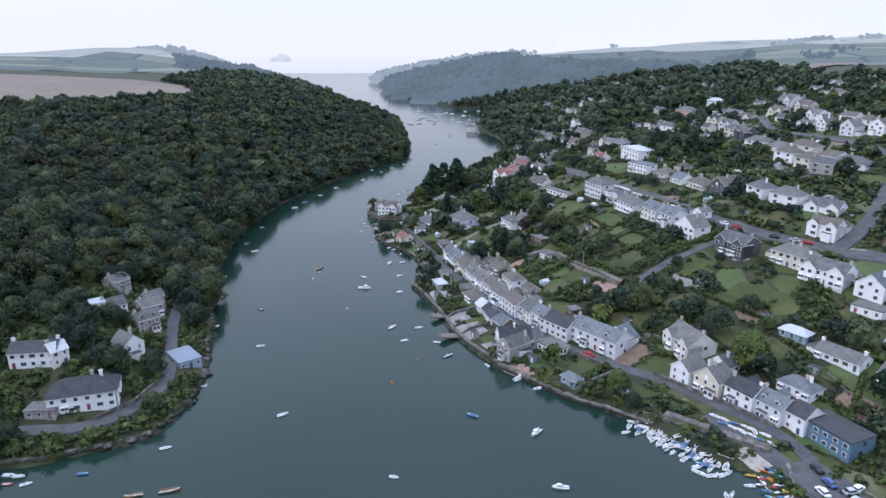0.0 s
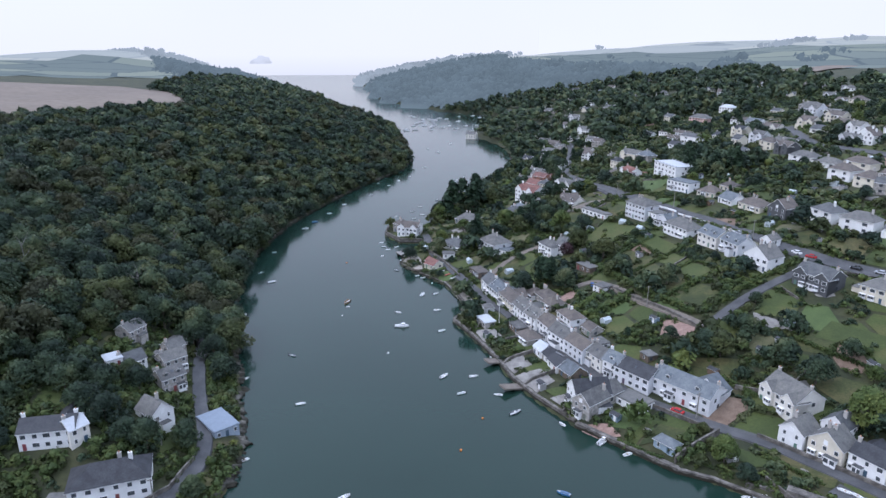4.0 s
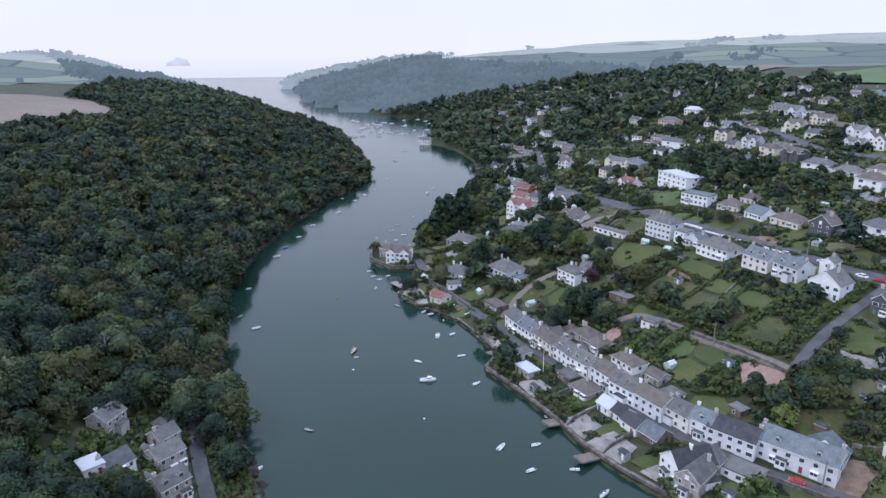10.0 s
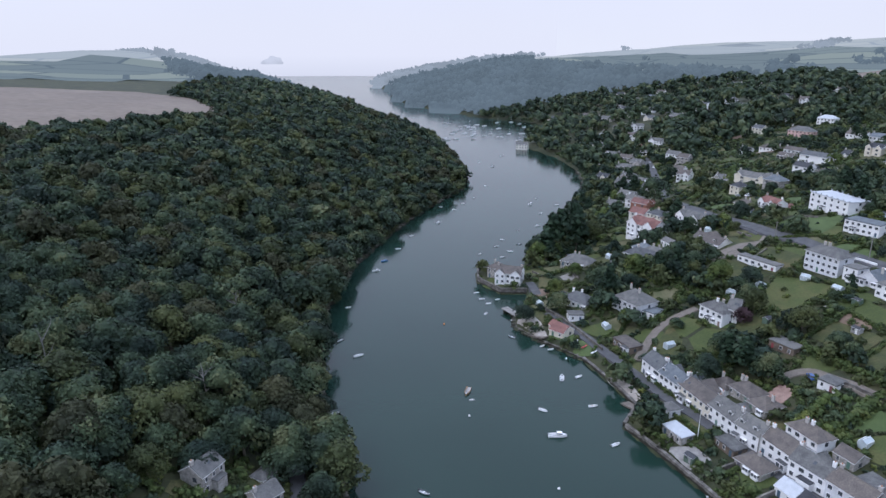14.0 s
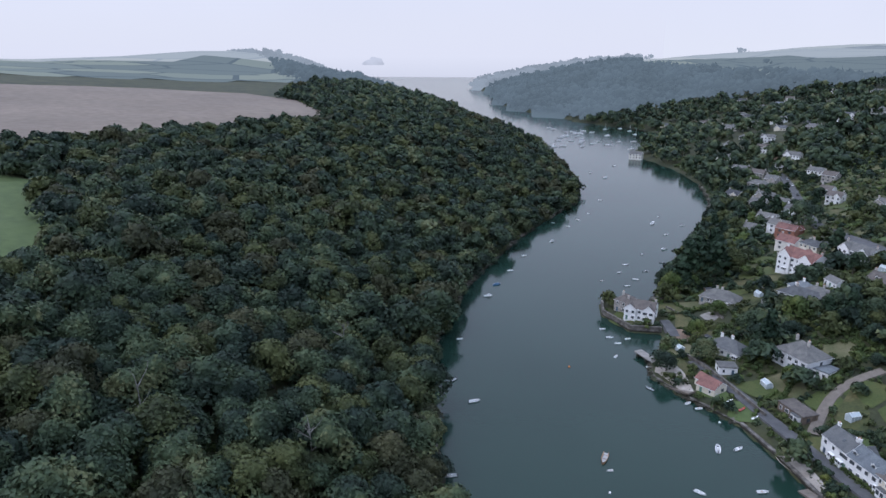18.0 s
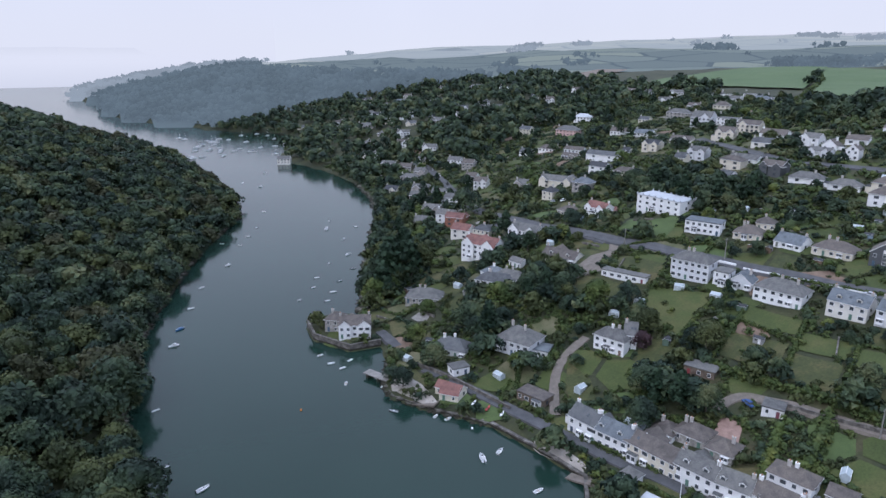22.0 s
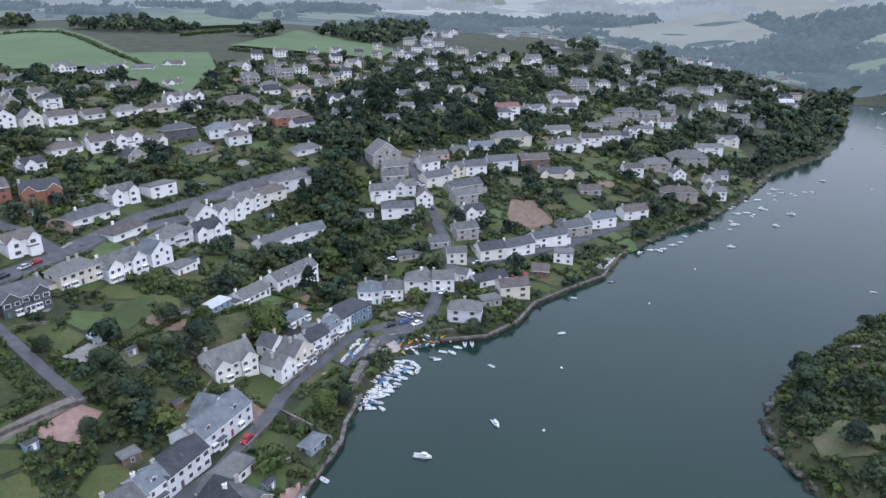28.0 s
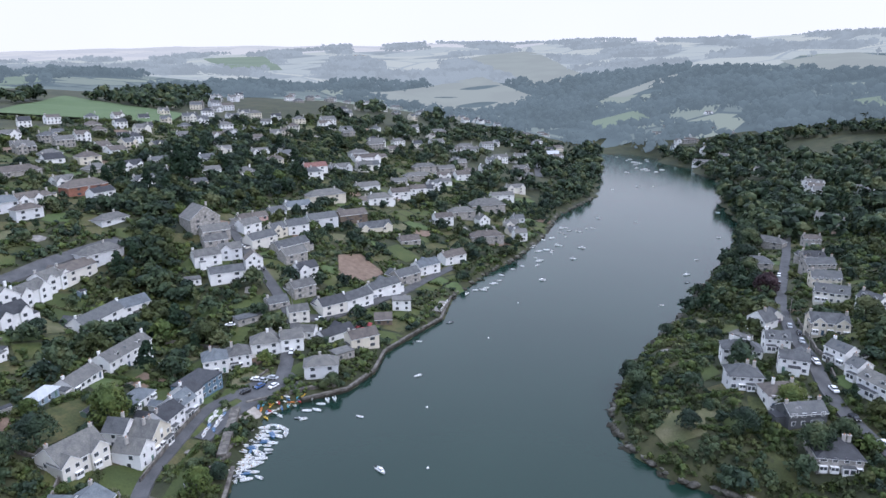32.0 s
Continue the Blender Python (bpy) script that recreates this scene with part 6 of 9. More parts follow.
house(2.1, -280.4, 174, 18.9, 9, 2, "x", "white", "grey")
house(2.6, -203.7, -176, 16.4, 9, 2, "g", "white", "grey")
house(97.2, -393.1, -142, 16.4, 8, 2, "g", "white", "grey")
house(181.0, -467.1, 179, 14.9, 9, 2, "g", "white", "grey")
house(196.1, -579.1, 177, 18.6, 9, 2, "h", "stone", "grey")
house(166.3, -450.8, 179, 13.1, 8, 2, "h", "stone", "grey")
house(293.4, -607.1, -134, 18.3, 8, 1, "g", "stone", "grey")
house(230.0, -560.6, 180, 19.3, 8, 2, "h", "stone", "brown")
# hamlet
house(-110.3, 165.3, 9, 15.4, 9, 2, "g", "white", "dark")
house(-105.2, 165.2, 51, 5.6, 7, 2, "g", "white", "white")
house(-93.6, 155.7, 18, 20.4, 12, 2, "h", "white", "dark")
house(-92.6, 179.2, 51, 7.6, 10, 2, "x", "white", "grey")
house(-96.1, 199.5, 43, 8.8, 8, 2, "g", "stone", "grey")
house(-99.5, 210.9, 43, 8.7, 8, 2, "g", "stone", "grey")
house(-101.7, 218.7, 48, 7.2, 7, 2, "g", "stone", "grey")
house(-104.2, 229.0, 62, 6.0, 5, 1, "h", "white", "grey")
house(-112.4, 201.9, 37, 5.4, 7, 1, "f", "white", "white")
house(-108.8, 204.6, 48, 8.8, 8, 1, "g", "white", "slate")
house(-115.0, 221.2, 65, 8.4, 8, 2, "g", "stone", "grey")
house(-78.9, 184.6, 41, 8.4, 14, 1, "f", "bluegrey", "sheet")
house(-101.3, 149.9, 2, 9.4, 6, 1, "f", "stone", "grey")

# infill between the rows
house(338.1, 105.0, -85, 11.6, 8, 2, "x", "stone", "grey")
house(312.2, 100.0, -88, 10.5, 9, 1, "g", "white", "dark")
house(342.1, 62.3, -71, 10.7, 9, 1, "g", "white", "brown")
house(326.3, 60.8, -78, 12.3, 9, 1, "g", "white", "brown")
house(331.3, 31.8, -75, 12.2, 8, 2, "x", "cream", "dark")
house(289.3, 86.9, -75, 12.4, 9, 1, "h", "stone", "grey")
house(288.5, 68.6, -84, 11.9, 8, 2, "x", "white", "dark")
house(238.9, 105.0, -73, 11.9, 7, 2, "g", "white", "dark")
house(228.2, 139.5, -82, 11.2, 7, 2, "h", "white", "brown")
house(407.1, -40.5, -113, 9.1, 9, 2, "x", "white", "slate")
house(408.8, -60.3, -101, 9.4, 7, 1, "x", "stone", "dark")
house(375.2, -61.3, -103, 11.2, 8, 1, "h", "cream", "slate")
house(354.8, -32.5, -112, 10.8, 7, 2, "x", "white", "grey")
house(477.2, -92.6, -110, 11.9, 8, 1, "x", "white", "grey")
house(512.3, -93.3, -108, 12.3, 9, 2, "g", "stone", "brown")
house(487.2, -109.6, -104, 12.4, 8, 2, "g", "white", "brown")
house(435.6, -105.3, -98, 11.4, 8, 2, "h", "cream", "grey")
house(545.9, -75.3, -115, 11.4, 8, 2, "x", "white", "grey")
house(401.5, -126.8, -104, 10.7, 8, 2, "h", "cream", "grey")
house(318.1, -46.4, -101, 11.1, 9, 1, "g", "white", "dark")
house(460.5, -224.6, -105, 11.1, 9, 2, "h", "white", "dark")
house(351.4, -139.7, -116, 11.0, 8, 2, "x", "stone", "grey")
house(338.5, -155.6, -117, 11.7, 8, 1, "h", "white", "dark")
house(254.1, -28.2, -108, 11.0, 9, 2, "h", "white", "slate")
house(294.1, -120.9, -99, 11.9, 8, 1, "g", "cream", "brown")
house(274.9, -95.2, -111, 11.8, 9, 1, "g", "white", "slate")
house(361.2, -220.8, -112, 11.0, 8, 2, "g", "white", "grey")
house(323.4, -169.9, -104, 11.3, 8, 2, "h", "white", "grey")
house(315.3, -184.8, -116, 9.2, 8, 2, "g", "white", "dark")
house(306.0, -146.8, -101, 10.9, 7, 2, "x", "cream", "brown")
house(239.7, -88.5, -111, 11.3, 7, 1, "g", "stone", "grey")
house(223.0, -95.5, -120, 12.3, 8, 1, "g", "white", "dark")
house(249.1, -143.5, -115, 10.9, 8, 1, "x", "white", "brown")
house(226.6, -110.2, -111, 10.0, 7, 2, "x", "white", "slate")
house(277.5, -188.3, -117, 11.3, 8, 1, "x", "white", "slate")
house(251.7, -178.9, -110, 9.7, 8, 1, "g", "white", "brown")
house(241.4, -156.8, -115, 11.7, 9, 2, "g", "white", "brown")
house(250.2, -198.0, -121, 11.6, 9, 2, "g", "white", "grey")
house(309.2, -259.2, -111, 12.1, 7, 1, "x", "white", "slate")
house(342.7, -356.0, -125, 11.5, 8, 2, "x", "white", "slate")
house(266.9, -226.4, -120, 11.7, 8, 2, "x", "white", "slate")
house(278.1, -269.3, -128, 11.7, 9, 1, "g", "white", "dark")
house(162.4, -83.3, -115, 7.3, 9, 2, "x", "white", "grey")
house(144.1, -89.8, -118, 7.5, 9, 1, "g", "cream", "slate")
house(157.2, -113.3, -121, 6.9, 7, 2, "g", "white", "slate")
house(329.7, -428.2, -118, 12.4, 8, 2, "g", "cream", "brown")
house(290.2, -367.2, -126, 10.9, 9, 2, "x", "white", "brown")
house(475.2, -623.2, -133, 12.1, 7, 1, "x", "cream", "slate")
house(519.9, -665.7, -142, 10.8, 7, 1, "h", "white", "slate")
house(224.4, -609.7, 183, 10.9, 7, 2, "h", "cream", "brown")
house(293.5, -636.3, -133, 11.5, 7, 2, "g", "stone", "dark")
house(160.1, -474.8, 172, 12.0, 7, 2, "g", "cream", "grey")
house(261.0, -689.5, -128, 11.1, 8, 2, "x", "white", "grey")
house(100.1, -433.0, -146, 8.2, 8, 1, "x", "cream", "grey")
house(50.8, -334.6, 171, 12.4, 9, 2, "x", "white", "grey")
house(31.8, -296.6, 176, 11.9, 9, 2, "g", "white", "brown")
house(-4.6, -186.5, -182, 11.6, 9, 2, "g", "cream", "grey")
house(-13.7, -103.4, -141, 12.0, 8, 2, "g", "stone", "dark")
house(262.8, 356.4, -78, 9.9, 8, 1, "h", "white", "grey")
house(261.0, 345.3, -81, 9.1, 8, 1, "h", "stone", "grey")
house(256.4, 329.4, -51, 9.5, 9, 2, "g", "cream", "brown")
house(246.8, 313.7, -60, 10.6, 7, 1, "x", "cream", "brown")
house(250.2, 291.5, -63, 9.6, 8, 2, "g", "white", "slate")
house(257.2, 279.9, -60, 10.6, 8, 2, "g", "white", "dark")
house(262.6, 268.7, -48, 9.8, 7, 2, "g", "white", "slate")
house(262.0, 254.7, -58, 9.5, 7, 2, "g", "white", "brown")
house(279.1, 242.3, -60, 9.2, 8, 2, "h", "white", "slate")
house(274.1, 230.1, -70, 8.9, 8, 2, "x", "stone", "brown")
house(295.3, 219.0, -69, 9.1, 8, 2, "g", "white", "brown")
house(284.3, 214.1, -71, 9.1, 8, 2, "h", "white", "dark")
house(290.5, 158.5, -75, 9.4, 7, 2, "x", "white", "brown")
house(198.5, 327.2, -73, 9.3, 8, 2, "x", "white", "grey")
house(207.5, 319.4, -68, 9.8, 8, 2, "x", "white", "brown")
house(209.0, 306.4, -60, 8.8, 8, 2, "g", "cream", "grey")
house(212.1, 290.0, -57, 8.5, 8, 2, "x", "cream", "dark")
house(214.1, 278.7, -76, 8.6, 9, 1, "g", "white", "brown")
house(203.7, 223.4, -57, 10.5, 8, 1, "g", "white", "dark")
house(213.5, 186.6, -65, 9.8, 8, 1, "x", "stone", "dark")
house(221.4, 158.9, -66, 10.4, 8, 1, "h", "stone", "slate")
house(160.0, 307.8, -71, 11.2, 9, 2, "h", "white", "brown")
house(161.4, 292.7, -77, 10.2, 9, 2, "h", "cream", "brown")
house(160.6, 279.4, -51, 11.9, 7, 2, "g", "stone", "slate")
house(135.4, 227.5, -56, 12.1, 8, 2, "x", "white", "brown")
house(354.6, 102.1, -99, 11.2, 8, 1, "x", "white", "grey")
house(337.6, 48.2, -72, 10.7, 8, 2, "x", "cream", "slate")
house(347.5, -20.0, -112, 11.3, 8, 2, "g", "white", "brown")
house(730.0, -209.6, -118, 12.2, 7, 2, "g", "white", "brown")
house(568.3, -165.1, -98, 12.2, 9, 2, "g", "white", "grey")
house(828.8, -354.9, -105, 11.4, 8, 2, "x", "white", "grey")
house(572.7, -239.9, -106, 11.6, 9, 2, "h", "white", "brown")
house(499.8, -85.0, -115, 11.5, 9, 2, "g", "cream", "slate")
house(531.0, -76.6, -102, 11.3, 8, 2, "x", "cream", "dark")
house(385.4, -141.6, -108, 12.4, 8, 2, "g", "white", "brown")
house(370.7, -153.0, -100, 11.6, 8, 1, "x", "white", "slate")
house(428.6, -203.7, -108, 10.9, 7, 2, "g", "white", "slate")
house(487.7, -270.1, -114, 11.0, 7, 2, "x", "white", "grey")
house(493.3, -310.4, -118, 12.0, 8, 2, "x", "white", "slate")
house(265.4, -80.4, -110, 11.4, 8, 2, "g", "white", "grey")
house(292.4, 973.2, -53, 10.9, 7, 2, "h", "white", "grey")
house(303.4, 908.0, -50, 11.7, 7, 2, "h", "white", "brown")
house(211.7, 696.6, -20, 11.9, 7, 1, "g", "stone", "dark")
house(197.2, 617.7, -68, 10.8, 8, 2, "g", "cream", "slate")
house(226.4, 643.8, -67, 10.3, 8, 2, "h", "white", "brown")
house(238.4, 735.0, -24, 11.3, 7, 2, "x", "white", "grey")
house(282.5, 738.2, -36, 8.7, 9, 2, "x", "white", "dark")
house(282.0, 710.6, -32, 8.9, 9, 2, "x", "white", "brown")
house(328.0, 730.2, -60, 11.7, 8, 2, "x", "white", "brown")
house(327.0, 699.8, -71, 12.1, 9, 1, "x", "white", "grey")
house(314.4, 642.1, -37, 11.8, 9, 1, "g", "cream", "slate")
house(349.4, 672.7, -62, 10.7, 9, 2, "g", "white", "brown")
house(160.5, 507.2, -64, 11.8, 7, 1, "x", "stone", "brown")
house(159.1, 557.4, -60, 9.2, 8, 1, "g", "white", "slate")
house(141.9, 454.7, -69, 12.4, 7, 2, "g", "white", "dark")
house(177.1, 473.4, -69, 5.6, 8, 1, "g", "white", "dark")
house(187.1, 462.8, -75, 12.1, 8, 2, "x", "cream", "dark")
house(163.7, 415.8, -67, 6.8, 8, 2, "g", "cream", "slate")
house(144.5, 368.6, -90, 7.8, 7, 2, "g", "white", "slate")
house(166.4, 385.4, -83, 11.4, 7, 2, "h", "cream", "brown")
house(196.2, 362.6, -75, 12.0, 7, 1, "x", "white", "grey")
house(196.7, 347.0, -72, 6.4, 8, 2, "g", "white", "brown")
house(332.7, 610.6, -39, 11.0, 8, 1, "x", "white", "grey")
house(309.3, 552.5, -70, 11.1, 8, 1, "g", "white", "brown")
house(296.3, 513.9, -62, 12.5, 9, 2, "h", "cream", "brown")
house(215.4, 435.0, -67, 12.3, 9, 2, "x", "cream", "brown")
house(202.3, 399.1, -68, 12.4, 8, 1, "g", "white", "slate")
house(253.4, 544.9, -65, 8.8, 7, 1, "g", "cream", "slate")
house(88.1, 406.2, -82, 11.4, 8, 1, "h", "cream", "brown")
house(102.3, 980.3, -11, 11.5, 9, 1, "g", "cream", "slate")
house(139.1, 944.8, -5, 12.1, 8, 2, "h", "white", "brown")
house(205.1, 1025.1, -35, 11.4, 9, 2, "g", "cream", "dark")
house(181.9, 946.5, -46, 12.2, 8, 2, "h", "white", "grey")
house(159.0, 765.3, -38, 11.2, 8, 1, "g", "cream", "slate")
house(241.5, 964.2, -41, 10.9, 7, 1, "g", "white", "slate")
house(184.7, 767.5, -35, 12.1, 8, 1, "x", "white", "dark")
house(256.0, 923.8, -53, 10.6, 9, 1, "x", "white", "brown")
house(215.7, 766.0, -28, 10.1, 8, 2, "x", "white", "slate")
house(117.9, 642.2, -45, 11.1, 7, 1, "g", "white", "grey")
house(125.8, 706.2, -34, 12.1, 8, 2, "x", "white", "brown")
house(76.6, 618.3, -39, 11.3, 8, 1, "g", "white", "slate")
house(66.4, 579.9, -54, 11.1, 9, 2, "x", "cream", "dark")
house(54.9, 512.0, -46, 11.3, 8, 1, "g", "white", "slate")
house(111.6, 484.8, -56, 11.0, 8, 1, "x", "stone", "grey")
house(99.8, 439.9, -71, 6.6, 8, 2, "h", "cream", "dark")
house(52.1, 424.4, -63, 9.5, 7, 2, "h", "cream", "slate")


# scattered houses of the upper town, the upper river and the harbour
UPPER_TOWN = [(445, 78), (472, -123), (342, -104), (254, 17), (238, 82), (233, 143)]
for outline, toward, count in (([(271, -44), (478, -317), (618, -631), (468, -605), (279, -363), (254, -217), (305, -175)], (120, -330), 30), ([(654, -164), (866, -505), (516, -299), (377, -127), (405, -59)], (150, -150), 14),
                               (UPPER_TOWN, (110, 60), 46), ([(304, -608), (200, -583), (159, -441), (214, -491)], (330, -480), 8), ([(75, 830), (191, 974), (253, 985), (174, 728), (105, 706)], (0, 800), 16)):
    xs, ys = [p[0] for p in outline], [p[1] for p in outline]
    made = tries = 0
    while made < count and tries < 3000:
        tries += 1
        x, y = HR.uniform(min(xs), max(xs)), HR.uniform(min(ys), max(ys))
        if not inside(np.array([x]), np.array([y]), outline)[0] or inside(np.array([x]), np.array([y]), WATER_EDGE)[0] or any(math.hypot(x - q[0], y - q[1]) < 17 for q in FOOT) or any(seg_distance(np.array([x]), np.array([y]), line)[0] < 8 for line, _ in ROADS):
            continue
        turn = math.degrees(math.atan2(toward[0] - x, y - toward[1])) + HR.uniform(-14, 14)
        house(round(x, 1), round(y, 1), turn, HR.uniform(8, 12.5), HR.uniform(7, 9), HR.choice((1, 2, 2)), HR.choice("gghx"), HR.choice(("white", "white", "white", "cream", "stone")), HR.choice(("slate", "slate", "grey", "dark", "brown")))
        made += 1
far_homes = tagged(new("distant_houses", mesh_from("distant_houses", FAR_VERTS, FAR_FACES)), "white and grey slate-roofed houses scattered over the upper town", "houses", kind="stuff")
for material in FAR_MATERIALS:
    far_homes.data.materials.append(material)
far_homes.data.polygons.foreach_set("material_index", FAR_INDEX)


# ---------------------------------------------------------------- what keeps planting off houses and roads
FOOT_A = np.array(FOOT)


def clear_of_houses(px, py, gap):
    ok = np.ones(px.shape, bool)
    for x, y, a, w, d in FOOT_A:
        dx, dy = px - x, py - y
        u, v_ = dx * math.cos(a) + dy * math.sin(a), -dx * math.sin(a) + dy * math.cos(a)
        ok &= ~((np.abs(u) < w / 2 + gap) & (v_ > -d / 2 - gap - 1.2) & (v_ < d / 2 + gap))
    return ok


def clear_of_roads(px, py, gap):
    ok = np.ones(px.shape, bool)
    for line, width in ROADS:
        ok &= seg_distance(px, py, line) > width / 2 + gap
    return ok


def off_lawns(px, py):
    ok = np.ones(px.shape, bool)
    for outline in LAWNS:
        ok &= ~inside(px, py, outline)
    return ok


# ---------------------------------------------------------------- quays, walls, rocks


def wall_line(name, line, height_, thick, material, words, category, base=None, kind="", cap=None):
    """A wall along a line; it follows the ground, or stands from a given level."""
    pts = resample(line, 2.2)
    bm = bmesh.new()
    rows = []
    for k, p in enumerate(pts):
        a, b = pts[max(0, k - 1)], pts[min(len(pts) - 1, k + 1)]
        d = math.dist(a, b) or 1
        nx, ny = -(b[1] - a[1]) / d * thick / 2, (b[0] - a[0]) / d * thick / 2
        lo = base if base is not None else ground_z(*p) - 0.6
        hi = (lo if base is not None else ground_z(*p)) + height_ + HR.uniform(-0.06, 0.06)
        rows.append([bm.verts.new((p[0] + nx * s, p[1] + ny * s, z)) for s, z in ((1.15, lo), (-1.15, lo), (-1, hi), (1, hi))])
    for a, b in zip(rows[:-1], rows[1:]):
        for i in range(4):
            bm.faces.new((a[i], a[(i + 1) % 4], b[(i + 1) % 4], b[i]))
    bm.faces.new(rows[0])
    bm.faces.new(rows[-1][::-1])
    bmesh.ops.recalc_face_normals(bm, faces=bm.faces[:])
    me = bpy.data.meshes.new(name)
    bm.to_mesh(me)
    bm.free()
    me.materials.append(material)
    return tagged(new(name, me), words, category, kind=kind)


QUAY_WORDS = "weathered grey stone quay wall at the water's edge"
wall_line("quay_wall", [(36.5, 164), (44, 160), (54, 151.5)], 2.5, 1.0, M_QUAY, QUAY_WORDS, "quay wall", base=-1.2, kind="structure")
wall_line("quay_wall", [(37, 164), (17, 185)], 2.7, 1.4, M_QUAY, QUAY_WORDS, "quay wall", base=-1.2, kind="structure")
wall_line("quay_wall", [(17, 186), (8.5, 200), (3.5, 211), (0.5, 223), (-3.5, 235), (-8.5, 248), (-12.5, 257)], 2.9, 1.0, M_QUAY, QUAY_WORDS, "quay wall", base=-1.2, kind="structure")
wall_line("quay_wall", [(-12.5, 258.5), (-6, 268), (-9.5, 283), (-14.5, 299)], 2.5, 1.0, M_QUAY, QUAY_WORDS, "quay wall", base=-1.2, kind="structure")
wall_line("quay_wall", [(-14.5, 299), (-26, 313.5), (-33, 325), (-32, 336)], 2.1, 1.0, M_QUAY, QUAY_WORDS, "quay wall", base=-1.2, kind="structure")
wall_line("quay_wall", [(-24, 361), (-35, 361.5), (-43.5, 376), (-42.5, 389.5), (-25, 388)], 3.6, 0.9, M_QUAY, "dark stone sea wall round the promontory", "sea wall", base=-1.0, kind="structure")
wall_line("quay_wall", [(50, 156.5), (57.5, 152.5)], 3.4, 0.8, M_QUAY, QUAY_WORDS, "quay wall", base=-1.0, kind="structure")
wall_line("quay_wall", [(71, 118), (66, 104), (70, 89), (79, 76), (84, 51), (86, 38), (101, 15)], 2.5, 1.0, M_QUAY, QUAY_WORDS, "quay wall", base=-1.0, kind="structure")
wall_line("quay_wall", [(-83, 142), (-96, 136), (-130, 131.5)], 2.5, 1.0, M_QUAY, "dark stone retaining wall above the creek shore", "quay wall", base=-1.0, kind="structure")
wall_line("quay_wall", [(57.5, 152.5), (66, 145.5), (77, 136.5)], 4.4, 2.4, M_QUAY, "sloping grey stone jetty wall beside the slip", "quay wall", base=-0.6, kind="structure")
wall_line("quay_wall", [(79, 132), (75, 120), (73, 113.5), (69, 106)], 3.3, 0.9, M_QUAY, "stone quay wall of the car park by the creek", "quay wall", base=-0.3, kind="structure")
wall_line("garden_wall", [(51, 174), (37, 166)], 2.0, 0.5, M_QUAY, "tall grey stone wall beside the quay garden", "garden wall")
for seg in ([(84, 323), (89, 312)], [(89, 309), (93, 298)], [(93, 295), (96, 287)], [(96, 284), (98, 270)]):
    wall_line("garden_wall", seg, 1.2, 0.35, M_WALL["white"], "white-painted garden wall with piers along the road", "garden wall")
for seg in ([(108, 236), (118, 227), (126, 219)], [(64, 212), (52, 240), (44, 257)], [(-22, 337), (-14, 318), (-8, 300)], [(30, 196), (40, 186), (50, 175)], [(60, 172), (72, 158), (82, 145)], [(160, 168), (178, 143), (187, 122)],
            [(6, 206), (14, 209.5), (21, 212)], [(1, 220), (8, 223), (15, 225.5)], [(-3, 232), (4, 234), (10, 236)], [(-8, 246), (0, 249)], [(14, 190), (20, 195), (26, 199)], [(128, 150), (134, 139), (131, 126), (118, 118)], [(84, 192), (72, 184), (62, 190)], [(-88, 149), (-82, 157), (-80, 168)], [(-30, -20), (-44, 14), (-52, 27)]):
    wall_line("garden_wall", seg, 1.3, 0.45, M_QUAY, "low grey stone garden wall", "garden wall")

ROCKS = []
for _ in range(4):
    v, f = icosphere(2)
    ROCKS.append((v * np.array([noise.noise(Vector(p) * 1.3 + Vector((_ * 7, 0, 0))) * 0.5 + 0.9 for p in v])[:, None] * [1.5, 1.0, 0.6], f))


def rocks_along(line, words, spread=2.2, size=(0.5, 1.5), gap=1.1):
    places = []
    for p in resample(line, gap):
        for _ in range(2):
            x, y = p[0] + RNG.normal() * spread * 0.6, p[1] + RNG.normal() * spread * 0.6
            places.append((x, y, min(ground_z(x, y), 0.6) - 0.1, RNG.uniform(*size)))
    v, f = scatter(ROCKS, places, RNG)
    tagged(new("shore_rocks", tri_mesh("shore_rocks", v, f, M_ROCK)), words, "rocks", kind="stuff")


rocks_along(WOOD_SHORE[4:22], "dark wet rocks along the wooded shore")
rocks_along(OPP_SHORE[10:23], "dark weed-covered rocks along the garden shore", 2.6)
rocks_along([(101, 14), (112, -22), (118, -57), (132, -101), (162, -167), (179, -250)], "dark rocks along the upper shore", 2.4, (0.6, 1.6), 1.8)
rocks_along([(-22, 393), (-3, 440), (12, 478), (39, 539), (53, 586), (61, 643)], "pale rocks below the wooded town bank", 2.4, (0.6, 1.8), 1.8)
rocks_along([(-16, 300), (-27, 314), (-34, 325), (-33, 336), (-26, 350)], "pale foreshore rocks beneath the river road", 1.6, (0.4, 1.0), 1.0)

# jetty and slips
jetty = tagged(new("jetty"), "pale concrete jetty on stone piers in the river", "jetty")
jetty.matrix_world = pose(-33, 337, 0, 0, 0, 118)
part("deck", box_mesh("deck", M_PAVE, (0, 0, 1.5, 12, 3.2, 0.35), bevel=0.05), None, jetty)
for u in (-4.5, 0, 4.5):
    part("pier", box_mesh("pier", M_QUAY, (u, 0, 0.2, 0.8, 2.8, 2.4)), None, jetty)
for x, y, r in ((3, 224, -68), (6, 207, -65), (-4, 268, 20), (-24, 318, 35)):
    slip = tagged(new("slipway", box_mesh("slipway", M_GRAVEL, (0, 0, 0, 9, 3.4, 0.5))), "sloping pale concrete slipway into the river", "slipway")
    slip.matrix_world = pose(x - 3, y - 1, 0.9, 0, 0, r + 90) @ pose(0, 0, 0, 0, 12, 0)

